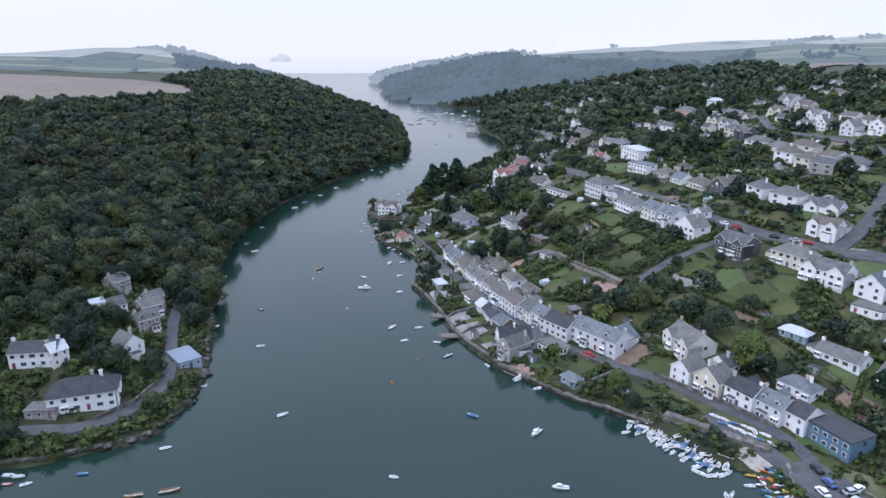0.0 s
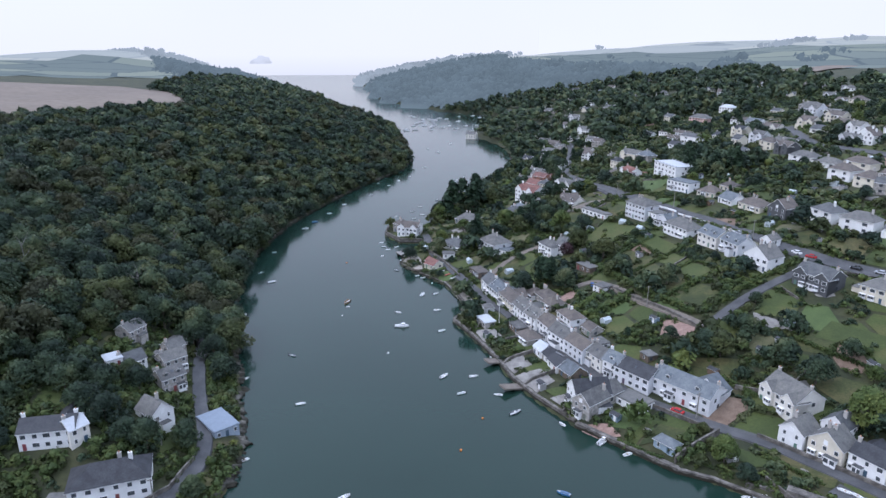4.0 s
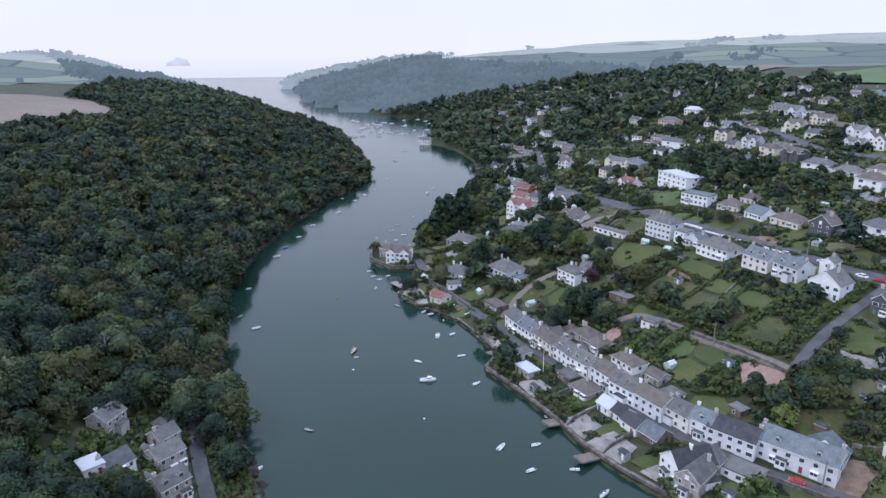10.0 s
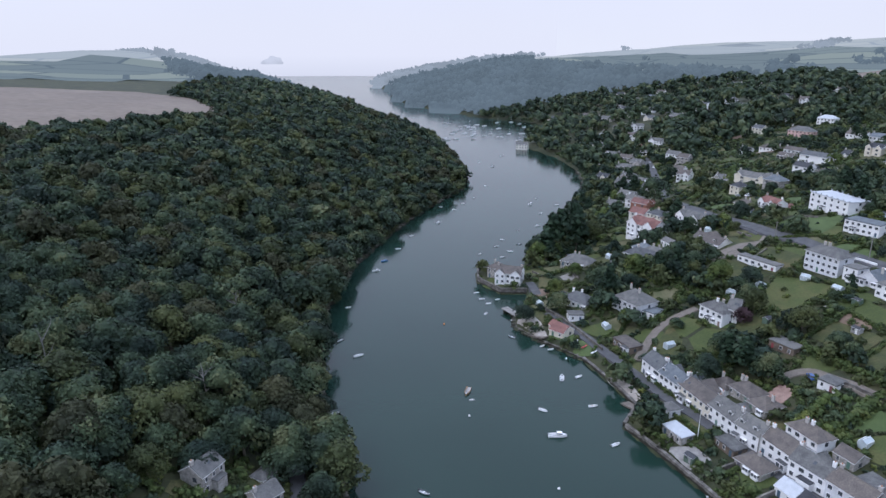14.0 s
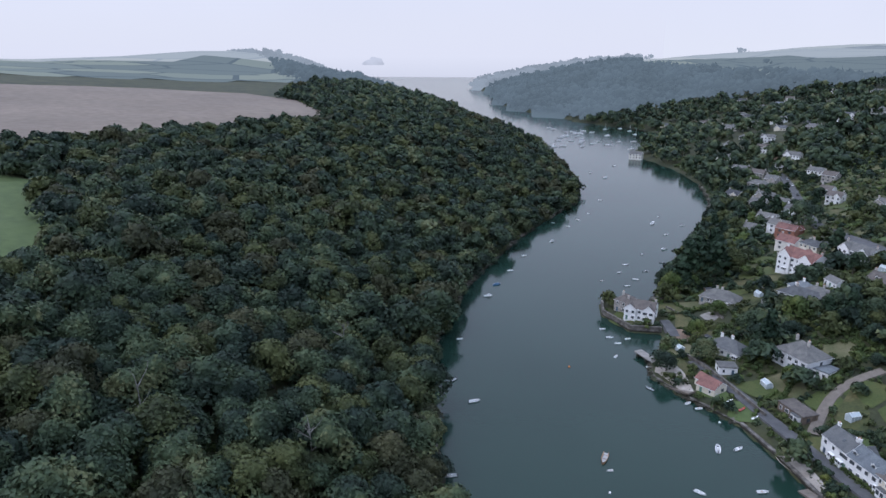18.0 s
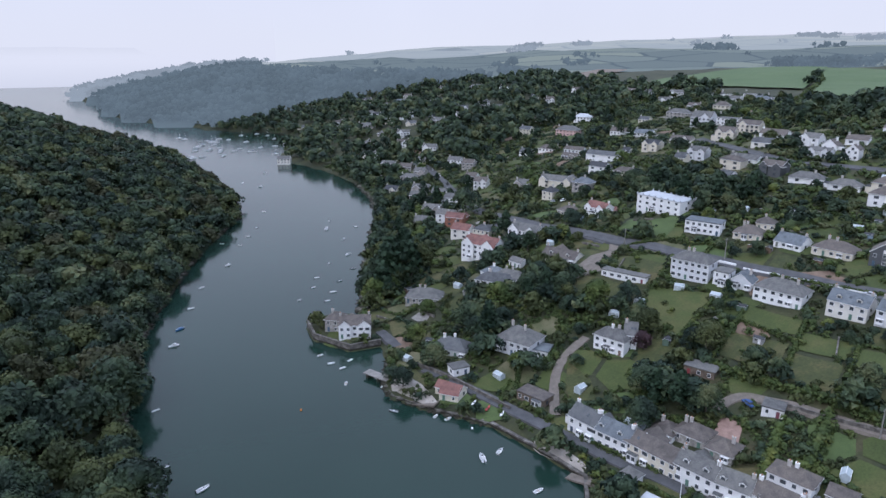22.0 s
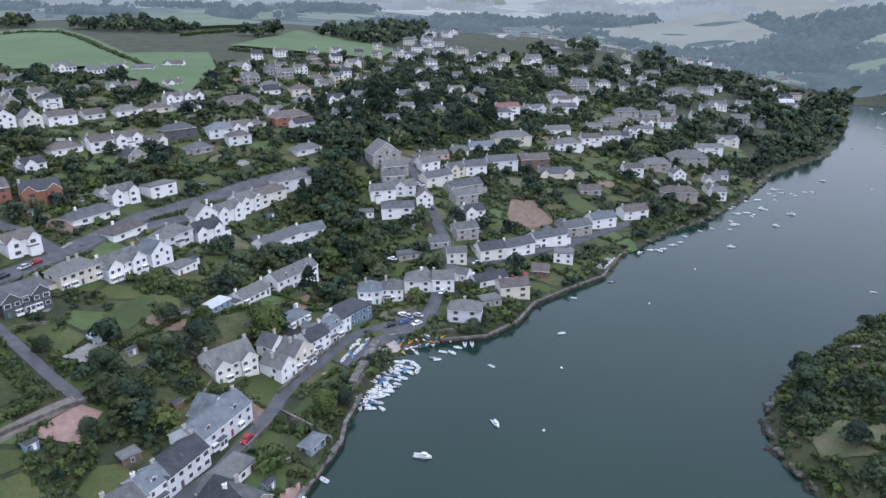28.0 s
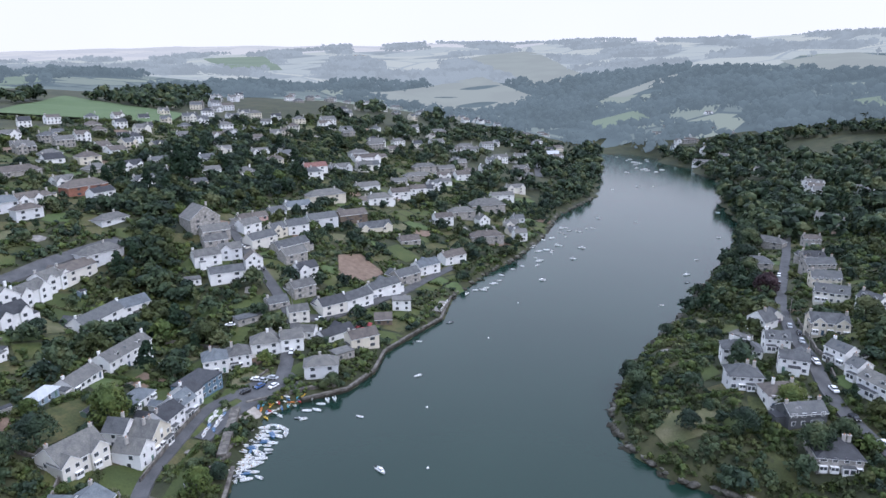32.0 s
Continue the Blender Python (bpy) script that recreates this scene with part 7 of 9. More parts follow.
quay_deck = tagged(new("boat_deck"), "grey timber boat deck on stone legs above the shore", "deck")
quay_deck.matrix_world = pose(94.5, 31, 0, 0, 0, -60)
part("deck", box_mesh("deck", M_PAVE, (0, 0, 2.3, 13, 6.5, 0.3), bevel=0.04), None, quay_deck)
for u in (-6.2, -3.1, 0, 3.1, 6.2):
    for v_ in (-2.9, 2.9):
        part("leg", box_mesh("leg", M_QUAY, (u, v_, 0.6, 0.4, 0.4, 3.4)), None, quay_deck)
for v_ in (-3.1, 3.1):
    part("rail", box_mesh("rail", M_TRIM, (0, v_, 3.3, 13, 0.08, 0.1)), None, quay_deck)
    for u in (-6.3, -3.1, 0, 3.1, 6.3):
        part("post", box_mesh("post", M_TRIM, (u, v_, 2.85, 0.08, 0.08, 0.9)), None, quay_deck)


def parasol(x, y, material, words):
    ob = tagged(new("parasol"), words, "parasol", "parasols on the terrace")
    ob.matrix_world = pose(x, y, ground_z(x, y) + 0.2) @ Matrix.Diagonal((1 / SCALE, 1 / SCALE, 1 / SCALE, 1))
    bm = bmesh.new()
    bmesh.ops.create_cone(bm, cap_ends=False, segments=8, radius1=1.6, radius2=0.08, depth=0.75, matrix=Matrix.Translation((0, 0, 2.6)))
    part("canopy", bm, material, ob)
    part("pole", box_mesh("pole", M_TRIM, (0, 0, 1.3, 0.07, 0.07, 2.6)), None, ob)
    part("base", box_mesh("base", M_QUAY, (0, 0, 0.05, 0.6, 0.6, 0.14), bevel=0.02), None, ob)


M_RED_CLOTH = plain("red_canvas", 0.26, 0.045, 0.05, 0.85)
for x, y in ((92.5, 74), (94.8, 71.8), (92.6, 71), (95.2, 74.4), (94.2, 69.4)):
    parasol(x, y, M_RED_CLOTH, "open red parasol on the waterside terrace")
parasol(97.5, 77.5, M_TRIM, "large white parasol outside the inn")

# ---------------------------------------------------------------- hedges


def hedge(line, tall=1.5, wide=1.3, material=M_HEDGE, words="clipped dark green garden hedge"):
    places = []
    for p in resample(line, wide * 0.6):
        places.append((p[0], p[1], ground_z(*p), tall / 2.3 * RNG.uniform(0.85, 1.1)))
    v, f = scatter(BUSHES, places, RNG)
    tagged(new("hedge", tri_mesh("hedge", v, f, material)), words, "hedge")


hedge([(46, 282), (49, 264), (55, 244), (63, 225)], 2.6, 2.4)
hedge([(66, 224), (84, 232), (104, 242)], 2.0, 1.8)
hedge([(92, 300), (100, 268)], 1.8, 1.6)
for h in ([(71, 303), (49, 296)], [(73, 293), (50, 283)], [(78, 276), (54, 264)], [(75, 258), (56, 249)], [(82, 246), (60, 239)], [(84, 236), (66, 225)], [(64, 299), (68, 283), (70, 270)],
          [(1, 279), (8, 258)], [(-4, 262), (2, 256), (4, 249)], [(34, 168), (26, 176)], [(58, 165), (66, 154)], [(112, 234), (122, 222), (128, 214)], [(103, 268), (106, 257), (110, 250)], [(88, 325), (100, 330)], [(76, 352), (84, 345), (92, 340)],
          [(-3, 305), (6, 318), (8, 328)], [(15, 315), (27, 322), (40, 322)], [(58, 330), (46, 318), (36, 318)], [(86, 205), (96, 190), (104, 178)], [(60, 195), (66, 186)], [(112, 160), (104, 150), (98, 142)], [(130, 165), (140, 150)],
          [(-6, 28), (-14, 24), (-20, 18)], [(-22, 55), (-30, 48), (-36, 40)], [(-30, 66), (-42, 60), (-52, 54)], [(-96, 150), (-88, 155), (-84, 163)], [(0, 246), (10, 250)], [(4, 232), (12, 236)], [(120, 250), (132, 262), (146, 270)],
          [(158, 188), (170, 168), (182, 146)], [(128, 196), (138, 184), (146, 170)]):
    hedge(h)
for h in ([(38, 251), (25, 244)],):
    hedge(h, 2.6, 2.0, M_LEAF_LIGHT, "tall golden-green garden hedge")
hedge([(50, 247), (34, 240)], 3.2, 2.2)
hedge([(-11, 300), (-6, 308), (-1, 312)], 1.3, 1.4, M_LEAF_LIGHT, "low yellow-green border hedge")

# field hedgerows of the hills
for h in ([(345, 252), (455, 285), (616, 320)], [(313, 330), (400, 300), (470, 290)], [(612, 311), (640, 240), (660, 200)], [(388, 155), (500, 175), (660, 202)], [(399, -11), (445, 49), (486, 83)], [(-330, 424), (-301, 462), (-277, 507), (-246, 564), (-213, 622), (-275, 727)],
          [(300, 420), (400, 528), (520, 600), (570, 640)], [(690, 375), (644, 480), (613, 557)], [(606, 101), (678, 2), (760, -20)]):
    hedge(h, 4.2, 5.0, M_HEDGE, "overgrown dark field hedgerow")

# ---------------------------------------------------------------- shrubs and trees of the gardens
TOWN_BOX = (-60, -170, 420, 720)
FAR_BOX = (-200, -330, 130, 110)
VILLAGE_WOOD = [(196, 110), (215, 77), (222, 39), (232, -2), (331, -68), (359, -36), (331, 38), (271, 80), (240, 112)]
BELT = [(115, 395), (140, 425), (152, 405), (145, 353), (126, 338), (112, 362)]
WEST_SLOPE = [(-22, 392), (0, 442), (16, 480), (42, 540), (60, 600), (85, 640), (92, 560), (70, 500), (50, 465), (20, 420), (-8, 392)]
NEAR_CREEK = [(100, 185), (118, 172), (140, 150), (152, 140), (170, 130), (195, 112), (200, 95), (180, 100), (150, 112), (130, 145), (105, 170)]
THICKETS = [VILLAGE_WOOD, BELT, WEST_SLOPE, NEAR_CREEK, [(16, 367), (26, 364), (25, 346), (2, 327), (-13, 321), (-15, 328)], [(27, 353), (46, 361), (52, 328), (39, 318), (29, 335), (19, 336)], [(37, 295), (49, 296), (60, 274), (49, 265), (38, 284)],
            [(29, 297), (42, 276), (27, 262), (20, 285)], [(65, 211), (71, 201), (52, 196), (47, 206)], [(87, 176), (93, 165), (76, 163), (71, 174)], [(122, 161), (150, 136), (150, 113), (120, 118), (132, 137), (111, 158)],
            [(60, 420), (56, 387), (41, 368), (24, 376)], [(53, 267), (61, 245), (53, 241), (45, 261)], [(52, -191), (81, -286), (81, -376), (37, -266), (19, -177)], [(31, -103), (43, -163), (18, -111), (18, -84)], [(9, -33), (9, -54), (-3, -33), (-7, 0)],
            [(189, -190), (261, -340), (393, -617), (258, -403), (172, -240), (160, -168)]]


def in_thicket(px, py):
    hit = np.zeros(px.shape, bool)
    for outline in THICKETS:
        hit |= inside(px, py, outline)
    return hit


def town_side(px, py):
    d = np.minimum(seg_distance(px, py, TOWN_SHORE), seg_distance(px, py, TOWN_FAR))
    return ~inside(px, py, WATER_EDGE) & (d > 1.5) & (d < 330) & (d < seg_distance(px, py, OPP_SHORE)) & (d < seg_distance(px, py, WOOD_SHORE))


def far_side(px, py):
    d = seg_distance(px, py, OPP_SHORE)
    return ~inside(px, py, WATER_EDGE) & (d > 1.0) & (d < 170) & (d < seg_distance(px, py, TOWN_SHORE))


def clip_half(poly, nx, ny, c):
    """The part of a convex outline on the near side of a line."""
    out = []
    for a, b in zip(poly, poly[1:] + poly[:1]):
        da, db = a[0] * nx + a[1] * ny - c, b[0] * nx + b[1] * ny - c
        if da <= 0:
            out.append(a)
        if da * db < 0:
            u = da / (da - db)
            out.append((a[0] + (b[0] - a[0]) * u, a[1] + (b[1] - a[1]) * u))
    return out


PLOT_KINDS = ((0.2, M_LAWN), (0.34, M_ROUGHGRASS), (0.4, M_BRIGHT), (0.44, M_DRY), (0.47, M_SOIL), (0.51, M_PAVE), (1.01, None))


PLOT_WORDS = ("mown green garden lawn between hedges", "rough green and straw-coloured garden grass", "bright green well kept garden lawn", "dry worn grass in a garden", "bare brown soil of a vegetable plot", "pale stone paved garden terrace")


FAR_PLOTS = {}


def garden_plots(box, valid, step, share):
    """Gardens: enclosed plots of lawn, rough grass, soil or planting, with hedges along their bounds."""
    seeds = jitter_grid(*box, step, RNG)
    ok = valid(*seeds.T) & ~in_thicket(*seeds.T)
    homes = np.array([np.min(np.hypot(FOOT_A[:, 0] - x, FOOT_A[:, 1] - y)) < 26 for x, y in seeds])
    use = RNG.uniform(0, 1, len(seeds)) / share
    kinds = [next(k for k, (q, m) in enumerate(PLOT_KINDS) if min(u, 1) < q) if a and h else len(PLOT_KINDS) - 1 for u, a, h in zip(use, ok, homes)]
    for s, k, mine in zip(seeds, kinds, off_lawns(*seeds.T)):
        material = PLOT_KINDS[k][1]
        if material is None or not mine:
            continue
        d = np.hypot(*(seeds - s).T)
        poly = [(s[0] - step, s[1] - step), (s[0] + step, s[1] - step), (s[0] + step, s[1] + step), (s[0] - step, s[1] + step)]
        for o in seeds[(d > 0) & (d < step * 2.2)]:
            n_ = (o - s) / np.hypot(*(o - s))
            poly = clip_half(poly, *n_, float(n_ @ (o + s) / 2) - 0.7)
            if len(poly) < 3:
                break
        if len(poly) < 3:
            continue
        shrink = 0.45 if material is M_PAVE else 1.0
        rim = resample([(s[0] + (x - s[0]) * shrink, s[1] + (y - s[1]) * shrink) for x, y in poly + poly[:1]], 2.5)[:-1]
        verts, n = [], len(rim)
        for u in (1.0, 0.66, 0.33):
            verts += [(s[0] + (x - s[0]) * u, s[1] + (y - s[1]) * u) for x, y in rim]
        verts.append(tuple(s))
        faces = [(r * n + i, r * n + (i + 1) % n, (r + 1) * n + (i + 1) % n, (r + 1) * n + i) for r in range(2) for i in range(n)] + [(2 * n + i, 2 * n + (i + 1) % n, 3 * n) for i in range(n)]
        if math.hypot(s[0] - 30, s[1] - 200) > 185:
            fv, ff = FAR_PLOTS.setdefault(k, ([], []))
            ff.extend(tuple(q + len(fv) for q in face) for face in faces)
            fv.extend((x, y, ground_z(x, y) + 0.16) for x, y in verts)
            continue
        name = "vegetable_plot" if material is M_SOIL else ("paving" if material is M_PAVE else "lawn")
        ob = tagged(new(name, mesh_from(name, [(x, y, ground_z(x, y) + 0.16) for x, y in verts], faces, True)), PLOT_WORDS[k], name.replace("_", " "), kind="structure")
        ob.data.materials.append(material)
    return seeds, kinds


def two_nearest(px, py, seeds):
    """For each place the two nearest plot centres and how much further the second is."""
    a, b, gap = np.zeros(len(px), int), np.zeros(len(px), int), np.zeros(len(px))
    for lo in range(0, len(px), 1500):
        s = slice(lo, lo + 1500)
        d = (px[s, None] - seeds[None, :, 0]) ** 2 + (py[s, None] - seeds[None, :, 1]) ** 2
        r = np.arange(d.shape[0])
        a[s] = d.argmin(1)
        first = np.sqrt(d[r, a[s]])
        d[r, a[s]] = 1e12
        b[s] = d.argmin(1)
        gap[s] = np.sqrt(d[r, b[s]]) - first
    return a, b, gap


def hamlet_side(px, py):
    return ~inside(px, py, WATER_EDGE) & inside(px, py, HAMLET) & (seg_distance(px, py, WOOD_SHORE) > 1.5)


SHRUBS = []
for box, valid, size, share in ((TOWN_BOX, town_side, 11.5, 1.0), (FAR_BOX, far_side, 9.0, 0.5), ((-140, 128, -64, 240), hamlet_side, 9.0, 0.5)):
    seeds, kinds = garden_plots(box, valid, size, share)
    kinds = np.array(kinds)
    for step, hedges in ((2.6, False), (1.45, True)):
        px, py = jitter_grid(*box, step, RNG).T
        ok = valid(px, py) & ((RNG.uniform(0, 1, px.size) < 0.62) | (np.hypot(px - 20, py - 190) < 190))
        if hedges:
            ok &= np.minimum(np.abs(px - 60) / 2.2, np.abs(py - 240)) < 330
        px, py = px[ok], py[ok]
        a, b, gap = two_nearest(px, py, seeds)
        low, high = np.minimum(a, b), np.maximum(a, b)
        edge = (gap < 1.5) & ((low * 7 + high * 11) % 10 < 7)
        open_ = kinds[a] < len(PLOT_KINDS) - 1
        keep = edge if hedges else ~edge
        px, py, a, open_, low, high = px[keep], py[keep], a[keep], open_[keep], low[keep], high[keep]
        ok = clear_of_houses(px, py, 0.5) & clear_of_roads(px, py, 0.6)
        free_, thick = off_lawns(px, py), in_thicket(px, py)
        chance = np.where(free_, np.where(thick, 0.8, 0.95 if hedges else np.where(open_, 0.06, 0.9)), 0.02)
        ok &= RNG.uniform(0, 1, px.size) < chance
        tone = ((low * 13 + high * 17) % 20) / 20 if hedges else np.clip(((a * 7) % 11) / 11 + RNG.normal(0, 0.22, px.size), 0, 0.999)
        big = RNG.uniform(0.45, 0.75, px.size) * (1 + 0.5 * ((low + high) % 3 == 0)) if hedges else RNG.uniform(0.5, 1.0, px.size) + 0.8 * RNG.uniform(0, 1, px.size) ** 3
        SHRUBS += list(zip(px[ok], py[ok], big[ok], tone[ok]))
for k, (fv, ff) in FAR_PLOTS.items():
    tagged(new("garden_plots", mesh_from("garden_plots", fv, ff, True)), PLOT_WORDS[k] + " up the hill", "gardens", kind="stuff").data.materials.append(PLOT_KINDS[k][1])
SHRUB_Z = land_height(np.array([s[0] for s in SHRUBS]), np.array([s[1] for s in SHRUBS]))
for material, lo, hi, words in ((M_HEDGE, 0.0, 0.4, "dense dark green garden shrubs and hedges"), (M_LEAF_OLIVE, 0.4, 0.66, "olive-green garden shrubs"), (M_LEAF, 0.66, 0.975, "mixed green garden shrubs"), (M_LEAF_LIGHT, 0.975, 1.01, "yellow-green flowering garden shrubs")):
    for close in (True, False):
        chosen = [(s[0], s[1], z - 0.15, s[2]) for s, z in zip(SHRUBS, SHRUB_Z) if lo <= s[3] < hi and ((s[0] < 115 and 120 < s[1] < 380) or (s[1] < 110 and s[0] < 10 and s[1] > -40)) == close]
        v, f = scatter(BUSHES if close else BUSHES_FAR, chosen, RNG)
        tagged(new("shrubs", tri_mesh("shrubs", v, f, material)), words, "shrubs", kind="stuff")

garden = []
for box, valid in ((TOWN_BOX, town_side), (FAR_BOX, far_side)):
    pts = jitter_grid(*box, 6.4, RNG)
    px, py = pts.T
    ok = valid(px, py) & clear_of_houses(px, py, 2.0) & clear_of_roads(px, py, 1.6) & off_lawns(px, py)
    woody = in_thicket(px, py)
    chance = np.where(woody, 0.9, np.clip(0.36 + 0.5 * soft_noise(px, py, 34, 8.0), 0.06, 0.85))
    ok &= RNG.uniform(0, 1, px.size) < chance
    garden += [(x, y, RNG.uniform(0.62, 1.05) if wd else 0.34 + 0.6 * RNG.uniform() ** 2) for x, y, wd in zip(px[ok], py[ok], woody[ok])]
near_garden = [g for g in garden if g[0] < 125 and 100 < g[1] < 430][::3][:110]
for x, y, s in near_garden:
    q = RNG.uniform()
    tree(x, y, s, "light" if q < 0.07 else ("conifer" if q < 0.15 else ("deep" if q < 0.4 else ("olive" if q < 0.6 else "broadleaf"))), "in the village", "garden trees")
rest = [g for g in garden if g not in near_garden]
mix = RNG.uniform(0, 1, len(rest))
for material, crowns, lo, hi, words in ((M_LEAF, CROWNS_MID, 0, 0.45, "green trees between the village houses"), (M_LEAF_DEEP, CROWNS_MID, 0.45, 0.68, "very dark green trees between the village houses"),
                                        (M_LEAF_OLIVE, CROWNS_MID, 0.68, 0.9, "olive-green trees between the village houses"), (M_LEAF_DARK, CONIFERS, 0.9, 0.97, "dark evergreens between the village houses"), (M_LEAF_LIGHT, CROWNS_MID, 0.97, 1.01, "yellow-green trees between the village houses")):
    chosen = [(x, y, ground_z(x, y) - 0.4, s) for (x, y, s), q in zip(rest, mix) if lo <= q < hi]
    v, f = scatter(crowns, chosen, RNG)
    tagged(new("trees", tri_mesh("trees", v, f, material)), words, "trees", kind="stuff")
for x, y, s, k in ((-6, 400, 1.5, "conifer"), (0, 412, 1.7, "conifer"), (6, 405, 1.4, "conifer"), (9, 418, 1.6, "conifer"), (-10, 396, 1.3, "conifer"), (66, 470, 1.5, "broadleaf"), (78, 195, 0.8, "broadleaf"), (82, 186, 0.9, "broadleaf"), (30, 340, 0.9, "conifer"), (36, 338, 0.9, "broadleaf"),
                   (62, 246, 0.7, "broadleaf"), (-14, 352, 0.6, "light"), (4, 316, 0.55, "light"), (38, 300, 0.6, "copper"), (-2, 370, 0.6, "light"), (60, 205, 0.8, "broadleaf"), (250, 60, 1.7, "conifer"), (262, 48, 1.5, "conifer")):
    tree(x, y, s, k, "in the village", "garden trees")

# sheds, greenhouses and tables of the gardens
M_SHED = [plain(f"{n}_stained_boards", *c, 0.8, scale=0.7) for n, c in (("brown", (0.16, 0.11, 0.075)), ("grey", (0.3, 0.3, 0.29)), ("green", (0.1, 0.15, 0.11)), ("blue", (0.2, 0.27, 0.33)))]
M_SHED_WORDS = ("brown", "weathered grey", "dark green", "pale blue")


def garden_shed(x, y, rot, k):
    ob = tagged(new("garden_shed"), f"small {M_SHED_WORDS[k]} timber garden shed with a felt roof", "shed", "garden sheds")
    ob.matrix_world = pose(x, y, ground_z(x, y) + 0.1, 0, 0, rot) @ Matrix.Diagonal((1 / SCALE, 1 / SCALE, 1 / SCALE, 1))
    walls, roof = bmesh.new(), bmesh.new()
    gable_walls(walls, -1.6, 1.6, -1.1, 1.1, -0.8, 2.0, 0.55)
    gable_roof(roof, -1.6, 1.6, -1.1, 1.1, 2.0, 0.55, over=0.2, thick=0.08)
    part("wall", walls, M_SHED[k], ob)
    part("roof", roof, M_ROOF["dark"], ob)
    part("door", box_mesh("door", M_TRIM if k % 2 else M_SHED[1], (0.5, -1.13, 0.9, 0.8, 0.08, 1.8)), None, ob)
    part("window", WINDOW_FAR, None, ob).matrix_basis = pose(-0.7, -1.12, 1.3) @ Matrix.Diagonal((0.6, 1, 0.55, 1))


def greenhouse(x, y, rot):
    ob = tagged(new("greenhouse"), "glazed garden greenhouse with a white frame", "greenhouse", "greenhouses")
    ob.matrix_world = pose(x, y, ground_z(x, y) + 0.1, 0, 0, rot) @ Matrix.Diagonal((1 / SCALE, 1 / SCALE, 1 / SCALE, 1))
    glass = bmesh.new()
    gable_walls(glass, -1.9, 1.9, -1.2, 1.2, -0.4, 1.7, 0.8)
    part("glazing", glass, M_GLAZING, ob)
    frame_ = [(u, v_, 0.7, 0.07, 0.07, 2.1) for u in (-1.93, -0.65, 0.65, 1.93) for v_ in (-1.23, 1.23)]
    part("frame", box_mesh("frame", M_TRIM, *frame_, (0, 0, 2.52, 3.9, 0.1, 0.08), (0, -1.23, 1.72, 3.9, 0.09, 0.08), (0, 1.23, 1.72, 3.9, 0.09, 0.08)), None, ob)


def patio_set(x, y, rot):
    ob = tagged(new("patio_table"), "pale garden table with two benches on a patio", "table", "patio tables")
    ob.matrix_world = pose(x, y, ground_z(x, y) + 0.3, 0, 0, rot) @ Matrix.Diagonal((1 / SCALE, 1 / SCALE, 1 / SCALE, 1))
    part("tabletop", box_mesh("tabletop", M_PAVE, (0, 0, 0.73, 1.8, 0.85, 0.06), bevel=0.02), None, ob)
    for v_ in (-0.85, 0.85):
        part("bench", box_mesh("bench", M_PAVE, (0, v_, 0.43, 1.7, 0.35, 0.06)), None, ob)
    part("trestle", box_mesh("trestle", M_SHED[1], (-0.6, 0, 0.36, 0.1, 1.9, 0.08), (0.6, 0, 0.36, 0.1, 1.9, 0.08), (-0.6, 0, 0.3, 0.09, 0.4, 0.8), (0.6, 0, 0.3, 0.09, 0.4, 0.8)), None, ob)


M_GLAZING = plain("greenhouse_glass", 0.42, 0.48, 0.5, 0.12)
pts = jitter_grid(-30, 110, 190, 400, 8.5, RNG)
px, py = pts.T
ok = town_side(px, py) & clear_of_houses(px, py, 2.3) & clear_of_roads(px, py, 2.6) & ~in_thicket(px, py) & (np.array([np.min(np.hypot(FOOT_A[:, 0] - x, FOOT_A[:, 1] - y)) < 24 for x, y in pts]))
spots = pts[ok]
for k, (x, y) in enumerate(spots[RNG.permutation(len(spots))[:96]]):
    rot = RNG.choice((-70, 20, -60, 110)) + RNG.normal() * 8
    if k % 5 < 2:
        garden_shed(x, y, rot, int(RNG.integers(4)))
    elif k % 5 == 2:
        greenhouse(x, y, rot)
    elif k % 5 == 3:
        patio_set(x, y, rot)
    else:
        a_ = radians(rot)
        wall_line("garden_wall", [(x - 4 * math.cos(a_), y - 4 * math.sin(a_)), (x + 4 * math.cos(a_), y + 4 * math.sin(a_))], 0.9, 0.4, M_QUAY, "low grey stone garden wall", "garden wall")

# trees of the far side of the river
for x, y, s, k in ((-6, 52, 0.75, "broadleaf"), (0, 44, 0.7, "broadleaf"), (-10, -52, 0.95, "copper"), (4, -72, 1.1, "broadleaf"), (14, -100, 1.1, "broadleaf"), (-28, 68, 0.6, "broadleaf"), (-46, 46, 0.75, "light"), (-40, 62, 0.7, "broadleaf"), (-56, 60, 0.8, "broadleaf"),
                   (-14, 64, 0.6, "broadleaf"), (8, 0, 0.5, "broadleaf"), (-60, 52, 0.7, "broadleaf"), (-50, -20, 0.8, "broadleaf"), (-62, 0, 0.9, "broadleaf"), (22, -130, 1.2, "broadleaf"), (30, -150, 1.2, "broadleaf"), (40, -180, 1.2, "broadleaf"), (-30, 30, 0.45, "broadleaf")):
    tree(x, y, s, k, "on the far bank", "trees of the far bank")

